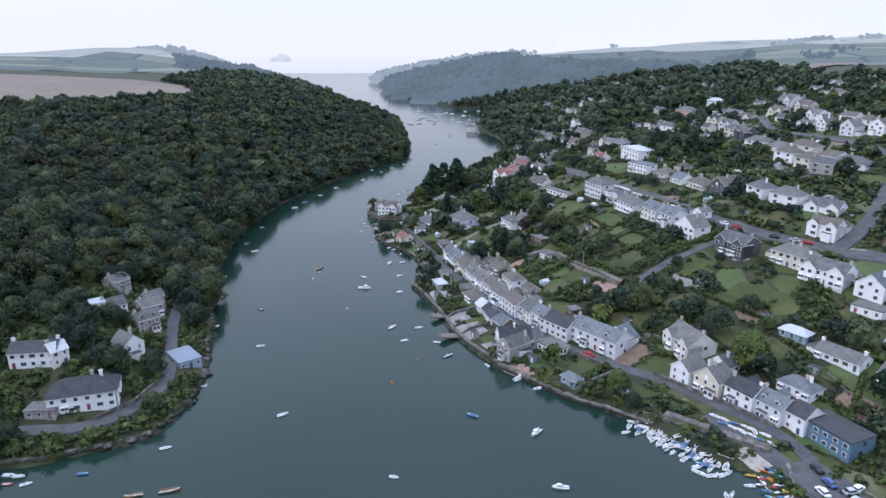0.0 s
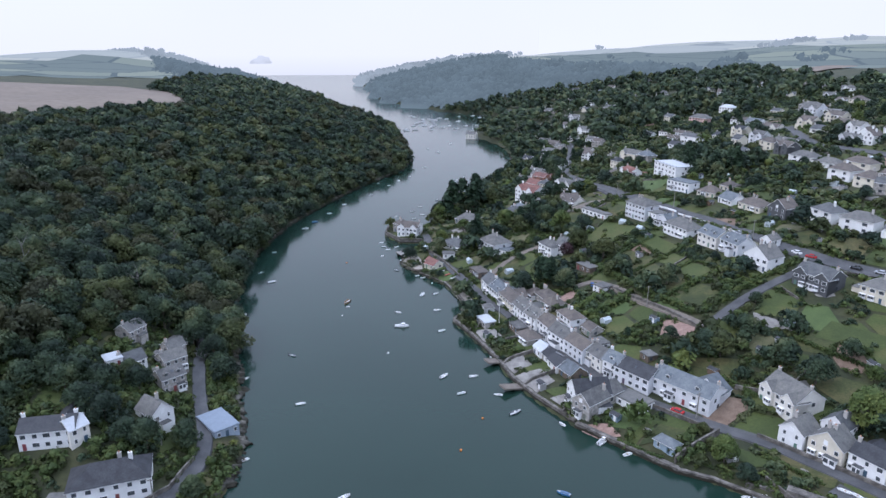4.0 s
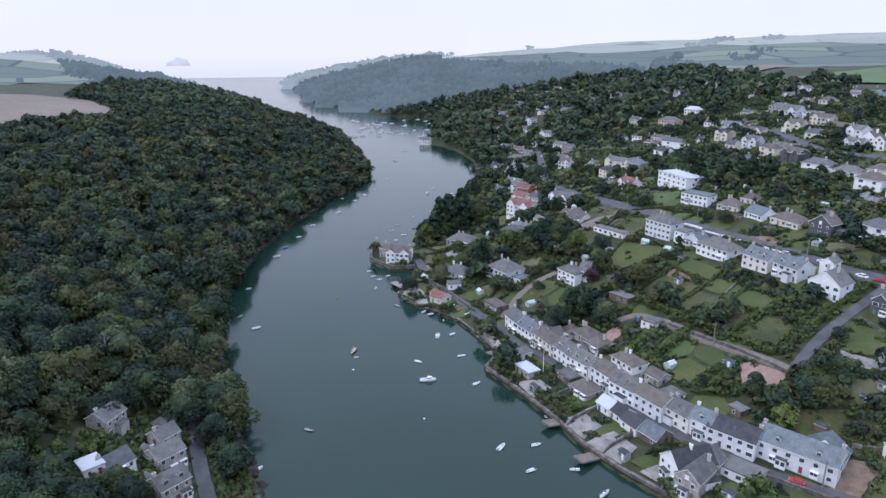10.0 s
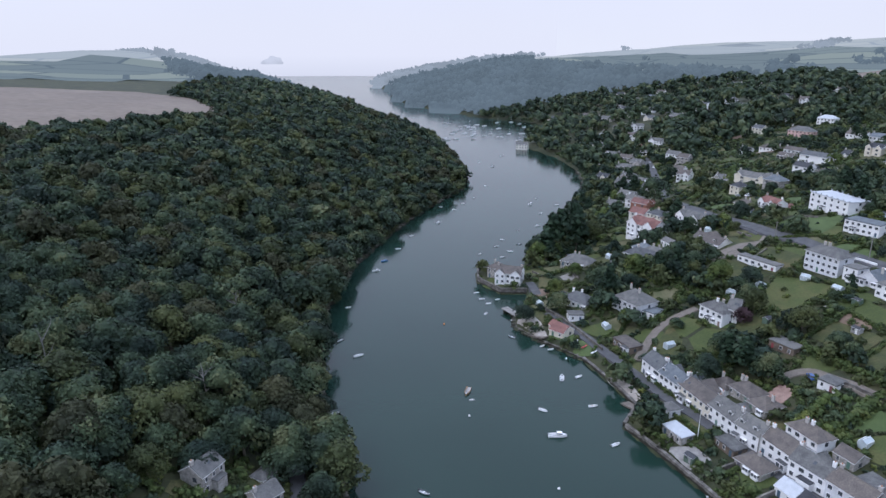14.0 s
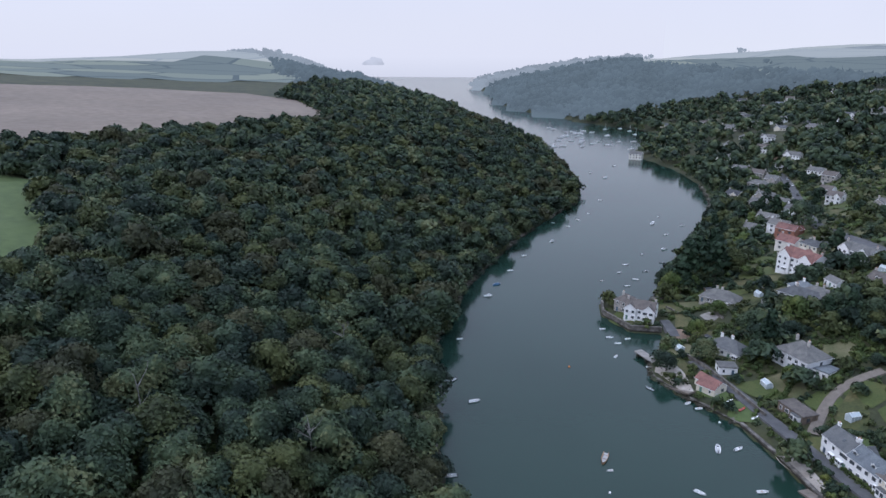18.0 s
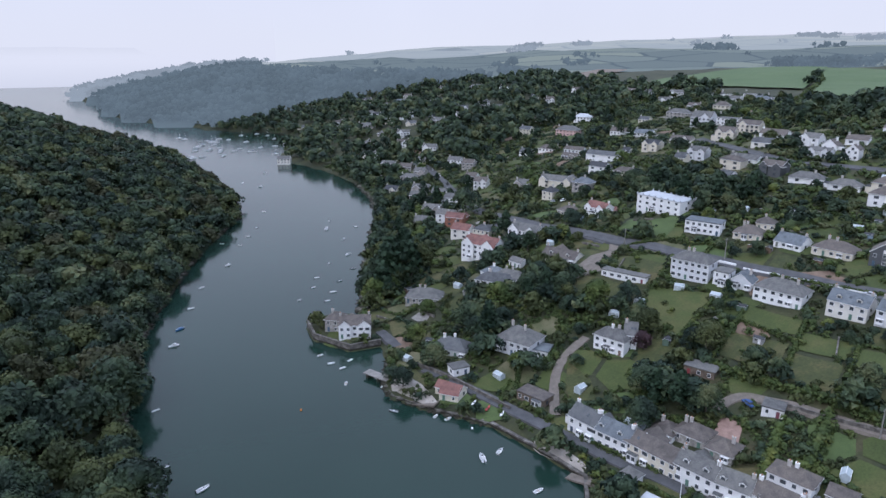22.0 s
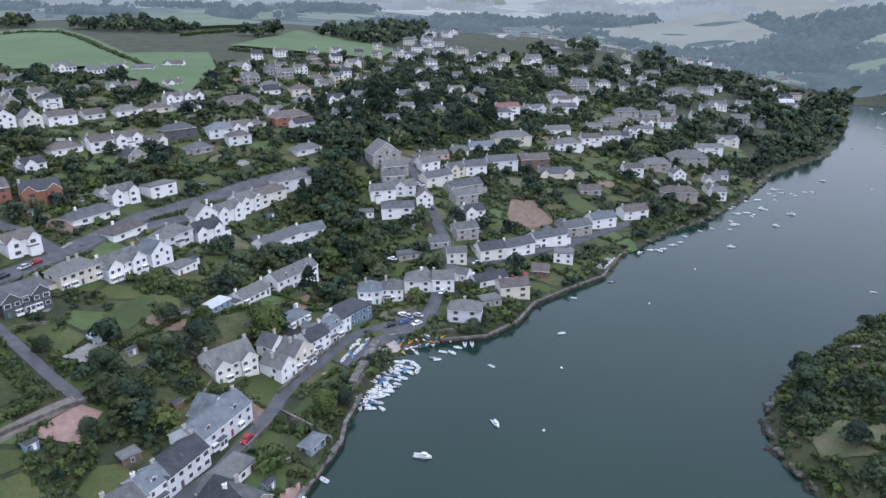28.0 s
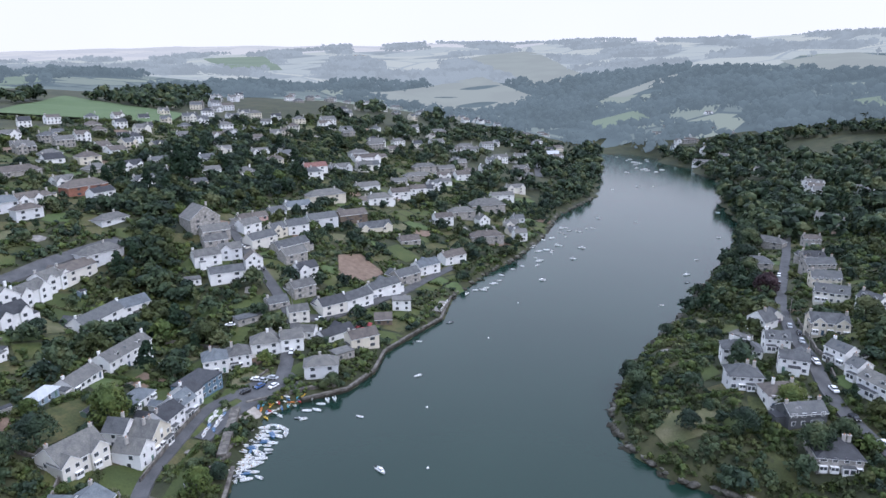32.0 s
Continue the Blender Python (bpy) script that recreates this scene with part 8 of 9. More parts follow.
# hamlet planting
pts = jitter_grid(-160, 120, -60, 245, 3.0, RNG)
px, py = pts.T
d_w = seg_distance(px, py, WOOD_SHORE)
ok = ~inside(px, py, WATER_EDGE) & (d_w > 1) & clear_of_houses(px, py, 0.8) & clear_of_roads(px, py, 0.6) & off_lawns(px, py) & (RNG.uniform(0, 1, px.size) < 0.85)
v, f = scatter(BUSHES, [(x, y, ground_z(x, y) - 0.15, RNG.uniform(0.5, 1.5)) for x, y in zip(px[ok], py[ok])], RNG)
tagged(new("shrubs", tri_mesh("shrubs", v, f, M_HEDGE)), "dense green shrubs round the hamlet", "shrubs", kind="stuff")
pts = jitter_grid(-260, 135, -72, 250, 7, RNG)
px, py = pts.T
ok = ~inside(px, py, WATER_EDGE) & (seg_distance(px, py, WOOD_SHORE) > 4) & clear_of_houses(px, py, 2.2) & clear_of_roads(px, py, 1.5) & off_lawns(px, py) & inside(px, py, HAMLET) & (RNG.uniform(0, 1, px.size) < 0.75)
for x, y in zip(px[ok], py[ok]):
    tree(x, y, RNG.uniform(0.5, 0.85), "broadleaf", "beside the hamlet", "hamlet trees")

# ---------------------------------------------------------------- far woods
def wooded(px, py):
    """Where the distant valley sides and hills carry woods."""
    dist_t, dist_o, dist_w = np.minimum(seg_distance(px, py, TOWN_SHORE), seg_distance(px, py, TOWN_FAR)), seg_distance(px, py, OPP_SHORE), seg_distance(px, py, WOOD_SHORE)
    opp_wood = (dist_o < dist_t) & (dist_o < dist_w) & (dist_o > 70) & (dist_o < 420) & (py < 60) & (soft_noise(px, py, 90, 3.0) > -0.35) & ((dist_o > 120) | (py < -140))
    opp_wood |= (dist_o < dist_t) & (dist_o < 80) & (py < -150) & (soft_noise(px, py, 40, 1.0) > -0.5)
    ridge = (py > 985) & (px > -300) & (dist_t < 290) & (px < 620) & (dist_t < dist_w)
    hills = (dist_t > 260) & ((py < 850) | (soft_noise(px, py, 70, 6.0) > 0.5)) & (px > 150) & (soft_noise(px, py, 120, 6.0) > np.interp(np.hypot(px, py), [600, 1400, 2600], [0.3, 0.12, 0.25]))
    west = (px < -150) & (py > 640) & (py < 1250) & (dist_w < 200) & (dist_w < dist_t)
    headland = (py > 1000) & (dist_w < 190) & (dist_w < dist_t) & (soft_noise(px, py, 60, 2.0) > -0.25)
    town_far = (px > 0) & (py > 600) & (py < 1000) & (dist_t < 340) & (dist_t < dist_w) & (soft_noise(px, py, 30, 2.0) > np.where(dist_t < 160, -0.7, -0.3))
    up = (py < -170) & (dist_t < 260) & (dist_t < dist_o) & (soft_noise(px, py, 30, 2.0) > 0.25)
    return opp_wood | ridge | hills | west | town_far | up | headland


pts = jitter_grid(-1300, -2300, 2300, 1900, 14, RNG)
px, py = pts.T
ok = ~inside(px, py, WATER_EDGE) & clear_of_houses(px, py, 5) & off_lawns(px, py) & ~inside(px, py, BROWN_FIELD) & wooded(px, py)
range_ = np.hypot(px, py - 250)
# trees past 820 units take blue-grey emissive copies, the haze painted in
for word, near_edge, far_edge, crowns, material in (("far_woods", 0, 820, CROWNS_FAR, M_LEAF), ("backdrop", 820, 1450, CROWNS_TINY, M_MIST_WOOD), ("backdrop", 1450, 4000, CROWNS_TINY, M_MIST_WOOD_FAR)):
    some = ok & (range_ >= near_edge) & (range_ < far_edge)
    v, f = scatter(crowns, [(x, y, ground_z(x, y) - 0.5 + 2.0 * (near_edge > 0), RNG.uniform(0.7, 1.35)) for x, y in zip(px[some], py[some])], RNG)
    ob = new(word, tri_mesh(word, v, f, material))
    tagged(ob, "woods on the distant hills with haze painted as blue-grey glow" if near_edge else "dark woods on the valley sides above the river", "distant woods" if near_edge else "woodland", kind="structure" if near_edge else "stuff")

# tree-covered banks of the upper river
extra = []
for box, step in (((120, -440, 420, -150), 7.5), ((150, -820, 600, -430), 11)):
    px, py = jitter_grid(*box, step, RNG).T
    d_t, d_o = seg_distance(px, py, TOWN_SHORE), seg_distance(px, py, OPP_SHORE)
    ok = ~inside(px, py, WATER_EDGE) & (np.minimum(d_t, d_o) > 2) & (np.minimum(d_t, d_o) < 330) & clear_of_houses(px, py, 2.0) & clear_of_roads(px, py, 2.0) & off_lawns(px, py) & ((soft_noise(px, py, 33, 5.0) > 0.12) | ((d_t < 22) & (py < -180)) | (d_o < 60)) & (np.hypot(px, py - 250) < 810)
    extra += [(x, y, ground_z(x, y) - 0.5, RNG.uniform(0.35, 0.75)) for x, y in zip(px[ok], py[ok])]
v, f = scatter(CROWNS_FAR, extra, RNG)
tagged(new("far_woods", tri_mesh("far_woods", v, f, M_LEAF)), "dark trees along the upper river banks", "woodland", kind="stuff")

# ---------------------------------------------------------------- boats
M_HULL = {"white": plain("white_gelcoat", 0.8, 0.8, 0.79, 0.25, var=0.08), "blue": plain("blue_hull", 0.05, 0.16, 0.34, 0.3), "red": plain("red_hull", 0.42, 0.05, 0.045, 0.35), "dark": plain("dark_rubber_tube", 0.1, 0.11, 0.12, 0.6),
          "wood": mat("varnished_planks", [(0.3, 0.16, 0.09, 0.045), (0.7, 0.32, 0.2, 0.1)], scale=1.0, rough=0.4, fine=0.4), "yellow": plain("yellow_plastic", 0.65, 0.42, 0.04, 0.35), "orange": plain("orange_plastic", 0.6, 0.2, 0.04, 0.35), "teal": plain("teal_plastic", 0.1, 0.38, 0.5, 0.35)}
M_INSIDE = plain("grey_deck", 0.4, 0.41, 0.41, 0.7)
M_COVER = plain("blue_canvas", 0.09, 0.15, 0.24, 0.85)
M_BLACK = plain("black_plastic", 0.03, 0.03, 0.032, 0.4)


def hull_mesh(length, beam, depth, material, inner, well=True):
    """A pointed hull with sheer, gunwale and a sunk inside."""
    bm = bmesh.new()
    n = 9
    rings = []
    for k in range(n):
        u = k / (n - 1)
        x = (u - 0.5) * length
        half = beam / 2 * (0.82 + 0.18 * math.sin(min(u, 0.5) * math.pi)) * (1 - max(0, (u - 0.45) / 0.55) ** 2.2) + 0.015
        sheer = depth * (0.72 + 0.28 * u * u)
        keel = -0.22 * depth * (1 - u ** 4)
        rings.append([bm.verts.new(c) for c in ((x, -half, sheer), (x, -half * 0.78, 0.05), (x, 0, keel), (x, half * 0.78, 0.05), (x, half, sheer), (x, half * 0.82, sheer + 0.02), (x, half * 0.72, sheer - (depth * 0.55 if well and u < 0.78 else 0.0) + 0.03),
                                                   (x, -half * 0.72, sheer - (depth * 0.55 if well and u < 0.78 else 0.0) + 0.03), (x, -half * 0.82, sheer + 0.02))])
    for a, b in zip(rings[:-1], rings[1:]):
        for i in range(9):
            fc = bm.faces.new((a[i], a[(i + 1) % 9], b[(i + 1) % 9], b[i]))
            fc.material_index = 1 if i in (5, 6, 7) and i == 6 else 0
    bm.faces.new(rings[0][::-1])
    bm.faces.new(rings[-1])
    bmesh.ops.recalc_face_normals(bm, faces=bm.faces[:])
    me = bpy.data.meshes.new("hull")
    bm.to_mesh(me)
    bm.free()
    me.materials.append(material)
    me.materials.append(inner)
    return me


def build_boat(kind):
    spec = {"m": (5.2, 1.95, 0.85, "white", "white open motorboat with an outboard engine moored on the river", "motorboat"), "c": (7.0, 2.5, 1.15, "white", "white cabin cruiser moored on the river", "cabin boat"),
            "d": (3.9, 1.5, 0.6, "white", "small white rowing dinghy on the river", "dinghy"), "o": (5.4, 2.1, 0.75, "dark", "dark grey inflatable boat with a console on the river", "inflatable boat"),
            "w": (7.5, 2.3, 1.0, "wood", "old varnished wooden boat moored on the river", "wooden boat"), "b": (5.0, 1.9, 0.85, "blue", "blue boat with a canvas cover on the river", "boat"), "r": (4.6, 1.7, 0.7, "red", "red open boat lying by the shore", "boat"),
            "y": (8.5, 2.7, 1.1, "white", "white sailing yacht with a tall bare mast on its mooring", "yacht")}[kind]
    length, beam, depth, colour, words, name = spec
    ob = tagged(new(name.replace(" ", "_")), words, name, "boats on the river")
    part("hull", hull_mesh(length, beam, depth, M_HULL[colour], M_INSIDE, kind != "b"), None, ob)
    if kind in "dwr":
        for u in ((-0.22, 0.08) if kind in "wr" else (-0.08,)):
            part("thwart", box_mesh("thwart", M_HULL["wood"] if kind in "dw" else M_HULL["white"], (u * length, 0, depth * 0.62, 0.3, beam * 0.78, 0.06)), None, ob)
    if kind in "mco":
        out = part("outboard", tower("outboard", M_BLACK, (-length / 2 - 0.15, 0, -0.2, 0.2, 0.12), (-length / 2 - 0.15, 0, depth * 0.7, 0.2, 0.14), (-length / 2 - 0.2, 0, depth * 0.75, 0.45, 0.34), (-length / 2 - 0.2, 0, depth * 0.75 + 0.5, 0.36, 0.26)), None, ob, "black outboard engine")
    if kind in "mo":
        part("console", box_mesh("console", M_HULL["white"], (-0.03 * length, 0, depth * 0.75, 0.7, 0.75, 0.75, 0.8)), None, ob)
        part("windscreen", box_mesh("windscreen", M_PANE, (0.04 * length, 0, depth * 0.75 + 0.55, 0.08, 0.8, 0.4, 0.8)), None, ob)
    if kind == "c":
        part("cabin", box_mesh("cabin", M_HULL["white"], (0.1 * length, 0, depth + 0.35, length * 0.34, beam * 0.66, 0.95, 0.82), bevel=0.08), None, ob)
        part("cabin_window", box_mesh("cabin_window", M_PANE, (0.1 * length, 0, depth + 0.5, length * 0.31, beam * 0.645, 0.3, 0.95)), None, ob)
        part("foredeck", box_mesh("foredeck", M_HULL["white"], (0.32 * length, 0, depth * 0.92, length * 0.22, beam * 0.42, 0.16, 0.7)), None, ob)
    if kind == "y":
        part("coachroof", box_mesh("coachroof", M_HULL["white"], (0.04 * length, 0, depth + 0.1, length * 0.36, beam * 0.55, 0.5, 0.8), bevel=0.06), None, ob)
        part("mast", tower("mast", M_TRIM, (0.1 * length, 0, depth, 0.16, 0.16), (0.1 * length, 0, depth + 9.5, 0.1, 0.1)), None, ob, "slim pale aluminium mast")
        part("boom", box_mesh("boom", M_COVER, (-0.1 * length, 0, depth + 1.3, length * 0.4, 0.26, 0.24)), None, ob, "boom with a furled blue sail cover")
    if kind == "b":
        part("cover", box_mesh("cover", M_COVER, (-0.08 * length, 0, depth + 0.1, length * 0.7, beam * 0.82, 0.4, 0.55), bevel=0.06), None, ob, "blue canvas cover")
    return ob, length


BOAT_KINDS = {}


def boat(kind, x, y, heading, length, z=-0.06):
    m = pose(x, y, z, 0, 0, heading)
    if kind not in BOAT_KINDS:
        BOAT_KINDS[kind] = build_boat(kind)
        s = 0.85 / SCALE
        BOAT_KINDS[kind][0].matrix_world = m @ Matrix.Diagonal((s, s, s, 1))
        return BOAT_KINDS[kind][0]
    ob, own = BOAT_KINDS[kind]
    s = length / own
    return copy_thing(ob, m @ Matrix.Diagonal((s, s, s, 1)))


boat("m", -24.2, 286.6, 77, 4.8)
boat("m", -18.7, 287.2, 32, 4.0)
boat("d", -18.5, 269.3, 7, 3.2)
boat("m", -33.6, 267.4, 323, 4.0)
boat("c", -32.0, 254.1, 356, 6.4)
boat("m", -17.4, 249.6, 26, 4.0)
boat("m", -8.6, 214.6, 12, 4.0)
boat("d", -2.2, 202.8, 170, 3.6)
boat("o", 1.5, 192.7, 33, 4.8)
boat("m", -17.8, 215.1, 47, 4.8)
boat("m", -13.1, 204.1, 201, 4.0)
boat("d", -26.3, 310.1, 35, 3.2)
boat("d", -23.8, 307.3, 15, 3.2)
boat("w", -54.6, 278.9, 254, 5.6)
boat("d", -53.8, 274.0, 193, 2.4)
boat("d", -0.9, 227.5, 355, 3.6)
boat("c", 22.5, 177.7, 45, 6.4)
boat("d", 27.3, 171.7, 23, 4.0)
boat("d", 13.4, 186.2, 121, 3.2)
boat("m", 41.5, 165.4, 173, 4.8)
boat("o", 46.9, 160.9, 28, 4.8)
boat("m", 50.6, 160.7, 8, 4.8)
boat("d", -97.9, 348.0, 201, 3.2)
boat("o", -97.5, 316.6, 239, 4.8)
boat("m", -89.9, 304.3, 25, 4.8)
boat("c", -89.6, 392.4, 14, 5.2)
boat("b", -86.5, 407.0, 216, 4.0)
boat("m", -80.5, 427.1, 14, 4.0)
boat("m", -73.8, 450.9, 26, 4.0)
boat("c", -58.6, 478.5, 39, 4.8)
boat("d", -56.0, 518.6, 154, 3.2)
boat("d", -47.8, 511.1, 173, 3.2)
boat("m", -40.7, 527.6, 143, 4.0)
boat("d", -32.8, 544.1, 220, 3.2)
boat("m", -20.9, 583.2, 140, 4.0)
boat("c", -7.4, 665.1, 29, 5.6)
boat("m", -16.8, 687.1, 65, 4.8)
boat("m", 7.3, 722.0, 30, 4.8)
boat("c", 3.1, 523.5, 59, 6.4)
boat("m", 19.8, 520.8, 10, 4.0)
boat("m", 9.8, 541.1, 247, 4.0)
boat("m", 5.8, 499.0, 41, 4.0)
boat("c", -1.1, 470.2, 210, 4.8)
boat("o", -6.2, 447.0, 358, 4.0)
boat("o", -13.7, 460.6, 58, 4.0)
boat("m", -24.9, 442.0, 3, 3.6)
boat("m", -29.6, 429.9, 26, 3.6)
boat("m", -23.5, 420.8, 345, 4.0)
boat("o", -17.0, 433.0, 20, 4.0)
boat("d", -39.2, 417.2, 221, 3.2)
boat("m", -28.6, 411.5, 11, 3.6)
boat("d", -45.2, 362.8, 13, 3.2)
boat("m", -43.6, 355.2, 358, 3.6)
boat("m", -41.3, 350.3, 197, 3.6)
boat("d", -37.1, 354.8, 26, 3.2)
boat("d", -43.4, 339.8, 62, 3.2)
boat("d", -29.5, 361.8, 323, 3.2)
boat("m", -33.2, 332.7, 3, 4.0)
boat("o", -36.1, 317.9, 136, 4.0)
boat("c", 23.7, 148.8, 230, 6.0)
boat("c", 26.2, 126.8, 173, 5.2)
boat("d", 51.0, 112.1, 21, 3.2)
boat("m", 57.2, 81.2, 77, 4.0)
boat("d", 77.2, 59.9, 41, 3.2)
boat("o", 81.6, 37.9, 69, 4.0)
boat("m", 100.1, -1.1, 58, 4.0)
boat("m", 99.7, -15.3, 195, 4.0)
boat("m", 100.9, -20.1, 62, 3.6)
boat("m", 105.4, -28.0, 11, 4.0)
boat("d", 107.5, -40.4, 34, 3.2)
boat("m", 107.1, -47.7, 174, 4.0)
boat("m", 102.2, -54.1, 89, 4.0)
boat("d", 111.0, -65.6, 4, 3.2)
boat("d", 111.1, -81.1, 343, 3.2)
boat("c", 85.6, -34.5, 44, 4.8)
boat("c", 94.8, -77.5, 29, 4.8)
boat("c", 103.2, -100.6, 204, 5.6)
boat("m", 130.5, -124.2, 13, 4.0)
boat("m", 137.1, -138.1, 23, 4.0)
boat("m", 124.1, -149.1, 7, 4.0)
boat("c", 137.0, -179.0, 191, 4.8)
boat("d", 111.1, -184.0, 9, 3.2)
boat("c", 37.1, -88.8, 43, 4.8)
boat("o", 31.8, -76.4, 67, 4.0)
boat("d", 26.9, -37.9, 44, 3.2)
boat("d", 44.2, -118.7, 204, 3.2)
boat("m", 53.8, -176.8, 50, 4.0)
boat("m", 82.0, -251.3, 24, 4.0)
boat("d", 186.1, -291.1, 12, 3.2)
boat("c", 176.9, -319.1, 42, 4.8)
boat("m", 166.9, -328.9, 81, 4.0)
boat("m", 269.0, -478.2, 81, 4.8)
boat("m", 293.6, -501.6, 189, 4.8)
boat("m", 247.4, -486.3, 41, 4.8)
boat("o", -35.3, 97.2, 211, 4.4)
boat("d", -42.4, 77.9, 65, 3.2)
boat("m", -48.8, 81.8, 49, 4.0)
boat("b", -48.6, 78.0, 353, 4.0)
boat("r", -51.5, 79.6, 167, 4.0)
boat("d", -7.2, 67.7, 49, 3.2)
boat("m", 45.5, 161.3, 217, 4.4)
boat("m", 47.7, 159.4, 28, 4.0)
boat("m", 39.5, 164.4, 12, 4.0)
boat("m", 65.5, 114.9, 41, 4.0)
boat("m", 65.3, 120.2, 218, 4.0)
boat("o", 63.4, 124.4, 52, 4.0)
boat("m", 68.6, 127.4, 177, 3.6)
boat("b", -82.9, 131.7, 4, 3.6)
boat("m", -68.0, 142.0, 21, 4.0)
boat("w", -60.6, 125.6, 15, 6.4)
boat("w", -68.0, 124.0, 195, 5.6)
boat("m", -93.4, 267.4, 196, 4.0)
boat("d", -79.5, 215.7, 51, 3.2)
boat("o", -67.9, 231.4, 325, 4.4)
boat("m", -59.9, 199.7, 16, 4.0)
boat("m", -42.9, 157.4, 35, 4.4)
boat("b", 7.7, 156.9, 151, 4.4)
boat("d", -11.3, 130.6, 346, 3.2)
boat("d", -69.3, 172.8, 221, 3.2)
boat("m", -99.8, 131.2, 2, 4.0)
boat("m", -97.3, 130.8, 4, 4.0)
boat("d", -93.9, 128.0, 26, 3.6)
boat("r", -98.1, 128.0, 358, 3.6)

# dinghies crowded on the foreshore below the creek wall
crowd = []
while len(crowd) < 56:
    u = RNG.uniform()
    v_ = RNG.normal() * 1.7
    x, y = 66.2 - 17.5 * u - 0.77 * v_, 132.4 + 21 * u - 0.64 * v_
    if all(math.hypot(x - q[0], y - q[1]) > 1.45 for q in crowd):
        crowd.append((x, y))
for k, (x, y) in enumerate(crowd):
    boat("b" if k % 11 == 4 else ("o" if k % 13 == 6 else ("m" if k % 3 == 0 else "d")), x, y, RNG.choice((-130, -140, 45, 150, 20)) + RNG.normal() * 16, RNG.uniform(3.2, 4.9), max(-0.06, min(0.9, ground_z(x, y))))
for k in range(13):
    u = k / 12
    x, y = 74.0 - 3.5 * u + RNG.normal() * 0.5, 130.5 - 17 * u + RNG.normal() * 0.5
    boat(("d", "b", "m", "d")[k % 4], x, y, 170 + RNG.normal() * 35, RNG.uniform(3.0, 4.0), max(-0.06, min(0.4, ground_z(x, y))))
for x, y, h, size in ((63.5, 118, 20, 4.2), (62, 124, 80, 3.4), (66, 112, 150, 4.6), (65, 110, 150, 4.4), (61.5, 131, 10, 3.8)):
    boat("m" if size > 4 else "d", x, y, h, size)
for k in range(12):
    x, y = 69.5 + (k % 6) * 1.75 + RNG.normal() * 0.3, 147.5 + (k // 6) * 3.2 - (k % 6) * 1.7
    boat("d" if k % 4 else "b", x, y, 120 + RNG.normal() * 20, RNG.uniform(3.0, 3.9), ground_z(x, y) + 0.35)
# boats on their moorings along the town bank
for k in range(26):
    u = RNG.uniform()
    x, y = 108 + 40 * u - RNG.uniform(6, 21), 12 - 150 * u + RNG.normal() * 4
    if inside(np.array([x]), np.array([y]), WATER_EDGE)[0]:
        boat("d" if k % 3 == 0 else ("c" if k % 5 == 0 else "m"), x, y, 60 + RNG.normal() * 25, RNG.uniform(3.6, 5.6))
# boats of the harbour pool and the upper reach
for k in range(46):
    x, y = RNG.uniform(-45, 70), RNG.uniform(815, 1000)
    if inside(np.array([x]), np.array([y]), WATER_EDGE)[0]:
        boat(("y", "m", "y", "c")[k % 4], x, y, RNG.uniform(0, 40), RNG.uniform(7, 10))
for k in range(14):
    u = k / 13
    boat("m" if k % 3 else "c", 205 + 60 * u + RNG.normal() * 8, -400 - 90 * u + RNG.normal() * 8, RNG.uniform(20, 60), RNG.uniform(6, 8))


def kayak(x, y, heading, colour, z):
    ob = tagged(new("kayak"), f"{colour} plastic kayak lying on the creek shore", "kayak", "kayaks on the shore")
    ob.matrix_world = pose(x, y, z, 0, 0, heading) @ Matrix.Diagonal((1 / SCALE, 1 / SCALE, 1 / SCALE, 1))
    part("hull", hull_mesh(3.4, 0.8, 0.34, M_HULL[colour], M_HULL[colour], False), None, ob)
    part("cockpit", box_mesh("cockpit", M_BLACK, (-0.15, 0, 0.33, 0.9, 0.42, 0.06, 0.9)), None, ob)


for k in range(22):
    x, y = 71.5 + (k % 3) * 1.5 + RNG.normal() * 0.5, 131 - (k // 3) * 2.0 + RNG.normal() * 0.5
    kayak(x, y, 160 + RNG.normal() * 25, ("yellow", "orange", "blue", "white", "red", "teal", "white")[k % 7], max(0.0, ground_z(x, y)) + 0.15)
for k, colour in enumerate(("white", "white", "red", "white")):
    kayak(-17.5 + k * 2.2, 312 - k * 4.2, 40, colour, ground_z(-17.5 + k * 2.2, 312 - k * 4.2) + 0.3)


def buoy(x, y):
    bm = bmesh.new()
    bmesh.ops.create_uvsphere(bm, u_segments=10, v_segments=6, radius=0.34)
    add_box(bm, 0, 0, 0.38, 0.1, 0.1, 0.2)
    me = bpy.data.meshes.new("mooring_buoy")
    bm.to_mesh(me)
    bm.free()
    me.materials.append(M_HULL["orange"] if RNG.uniform() < 0.4 else M_HULL["white"])
    ob = tagged(new("mooring_buoy", me), "round mooring buoy floating on the river", "buoy", "mooring buoys")
    ob.location = (x, y, 0.1)


for x, y in ((-20, 300), (-36, 232), (-8, 190), (18, 118), (40, 95), (-55, 265), (60, 40), (-15, 175), (75, 0), (-60, 330)):
    buoy(x, y)

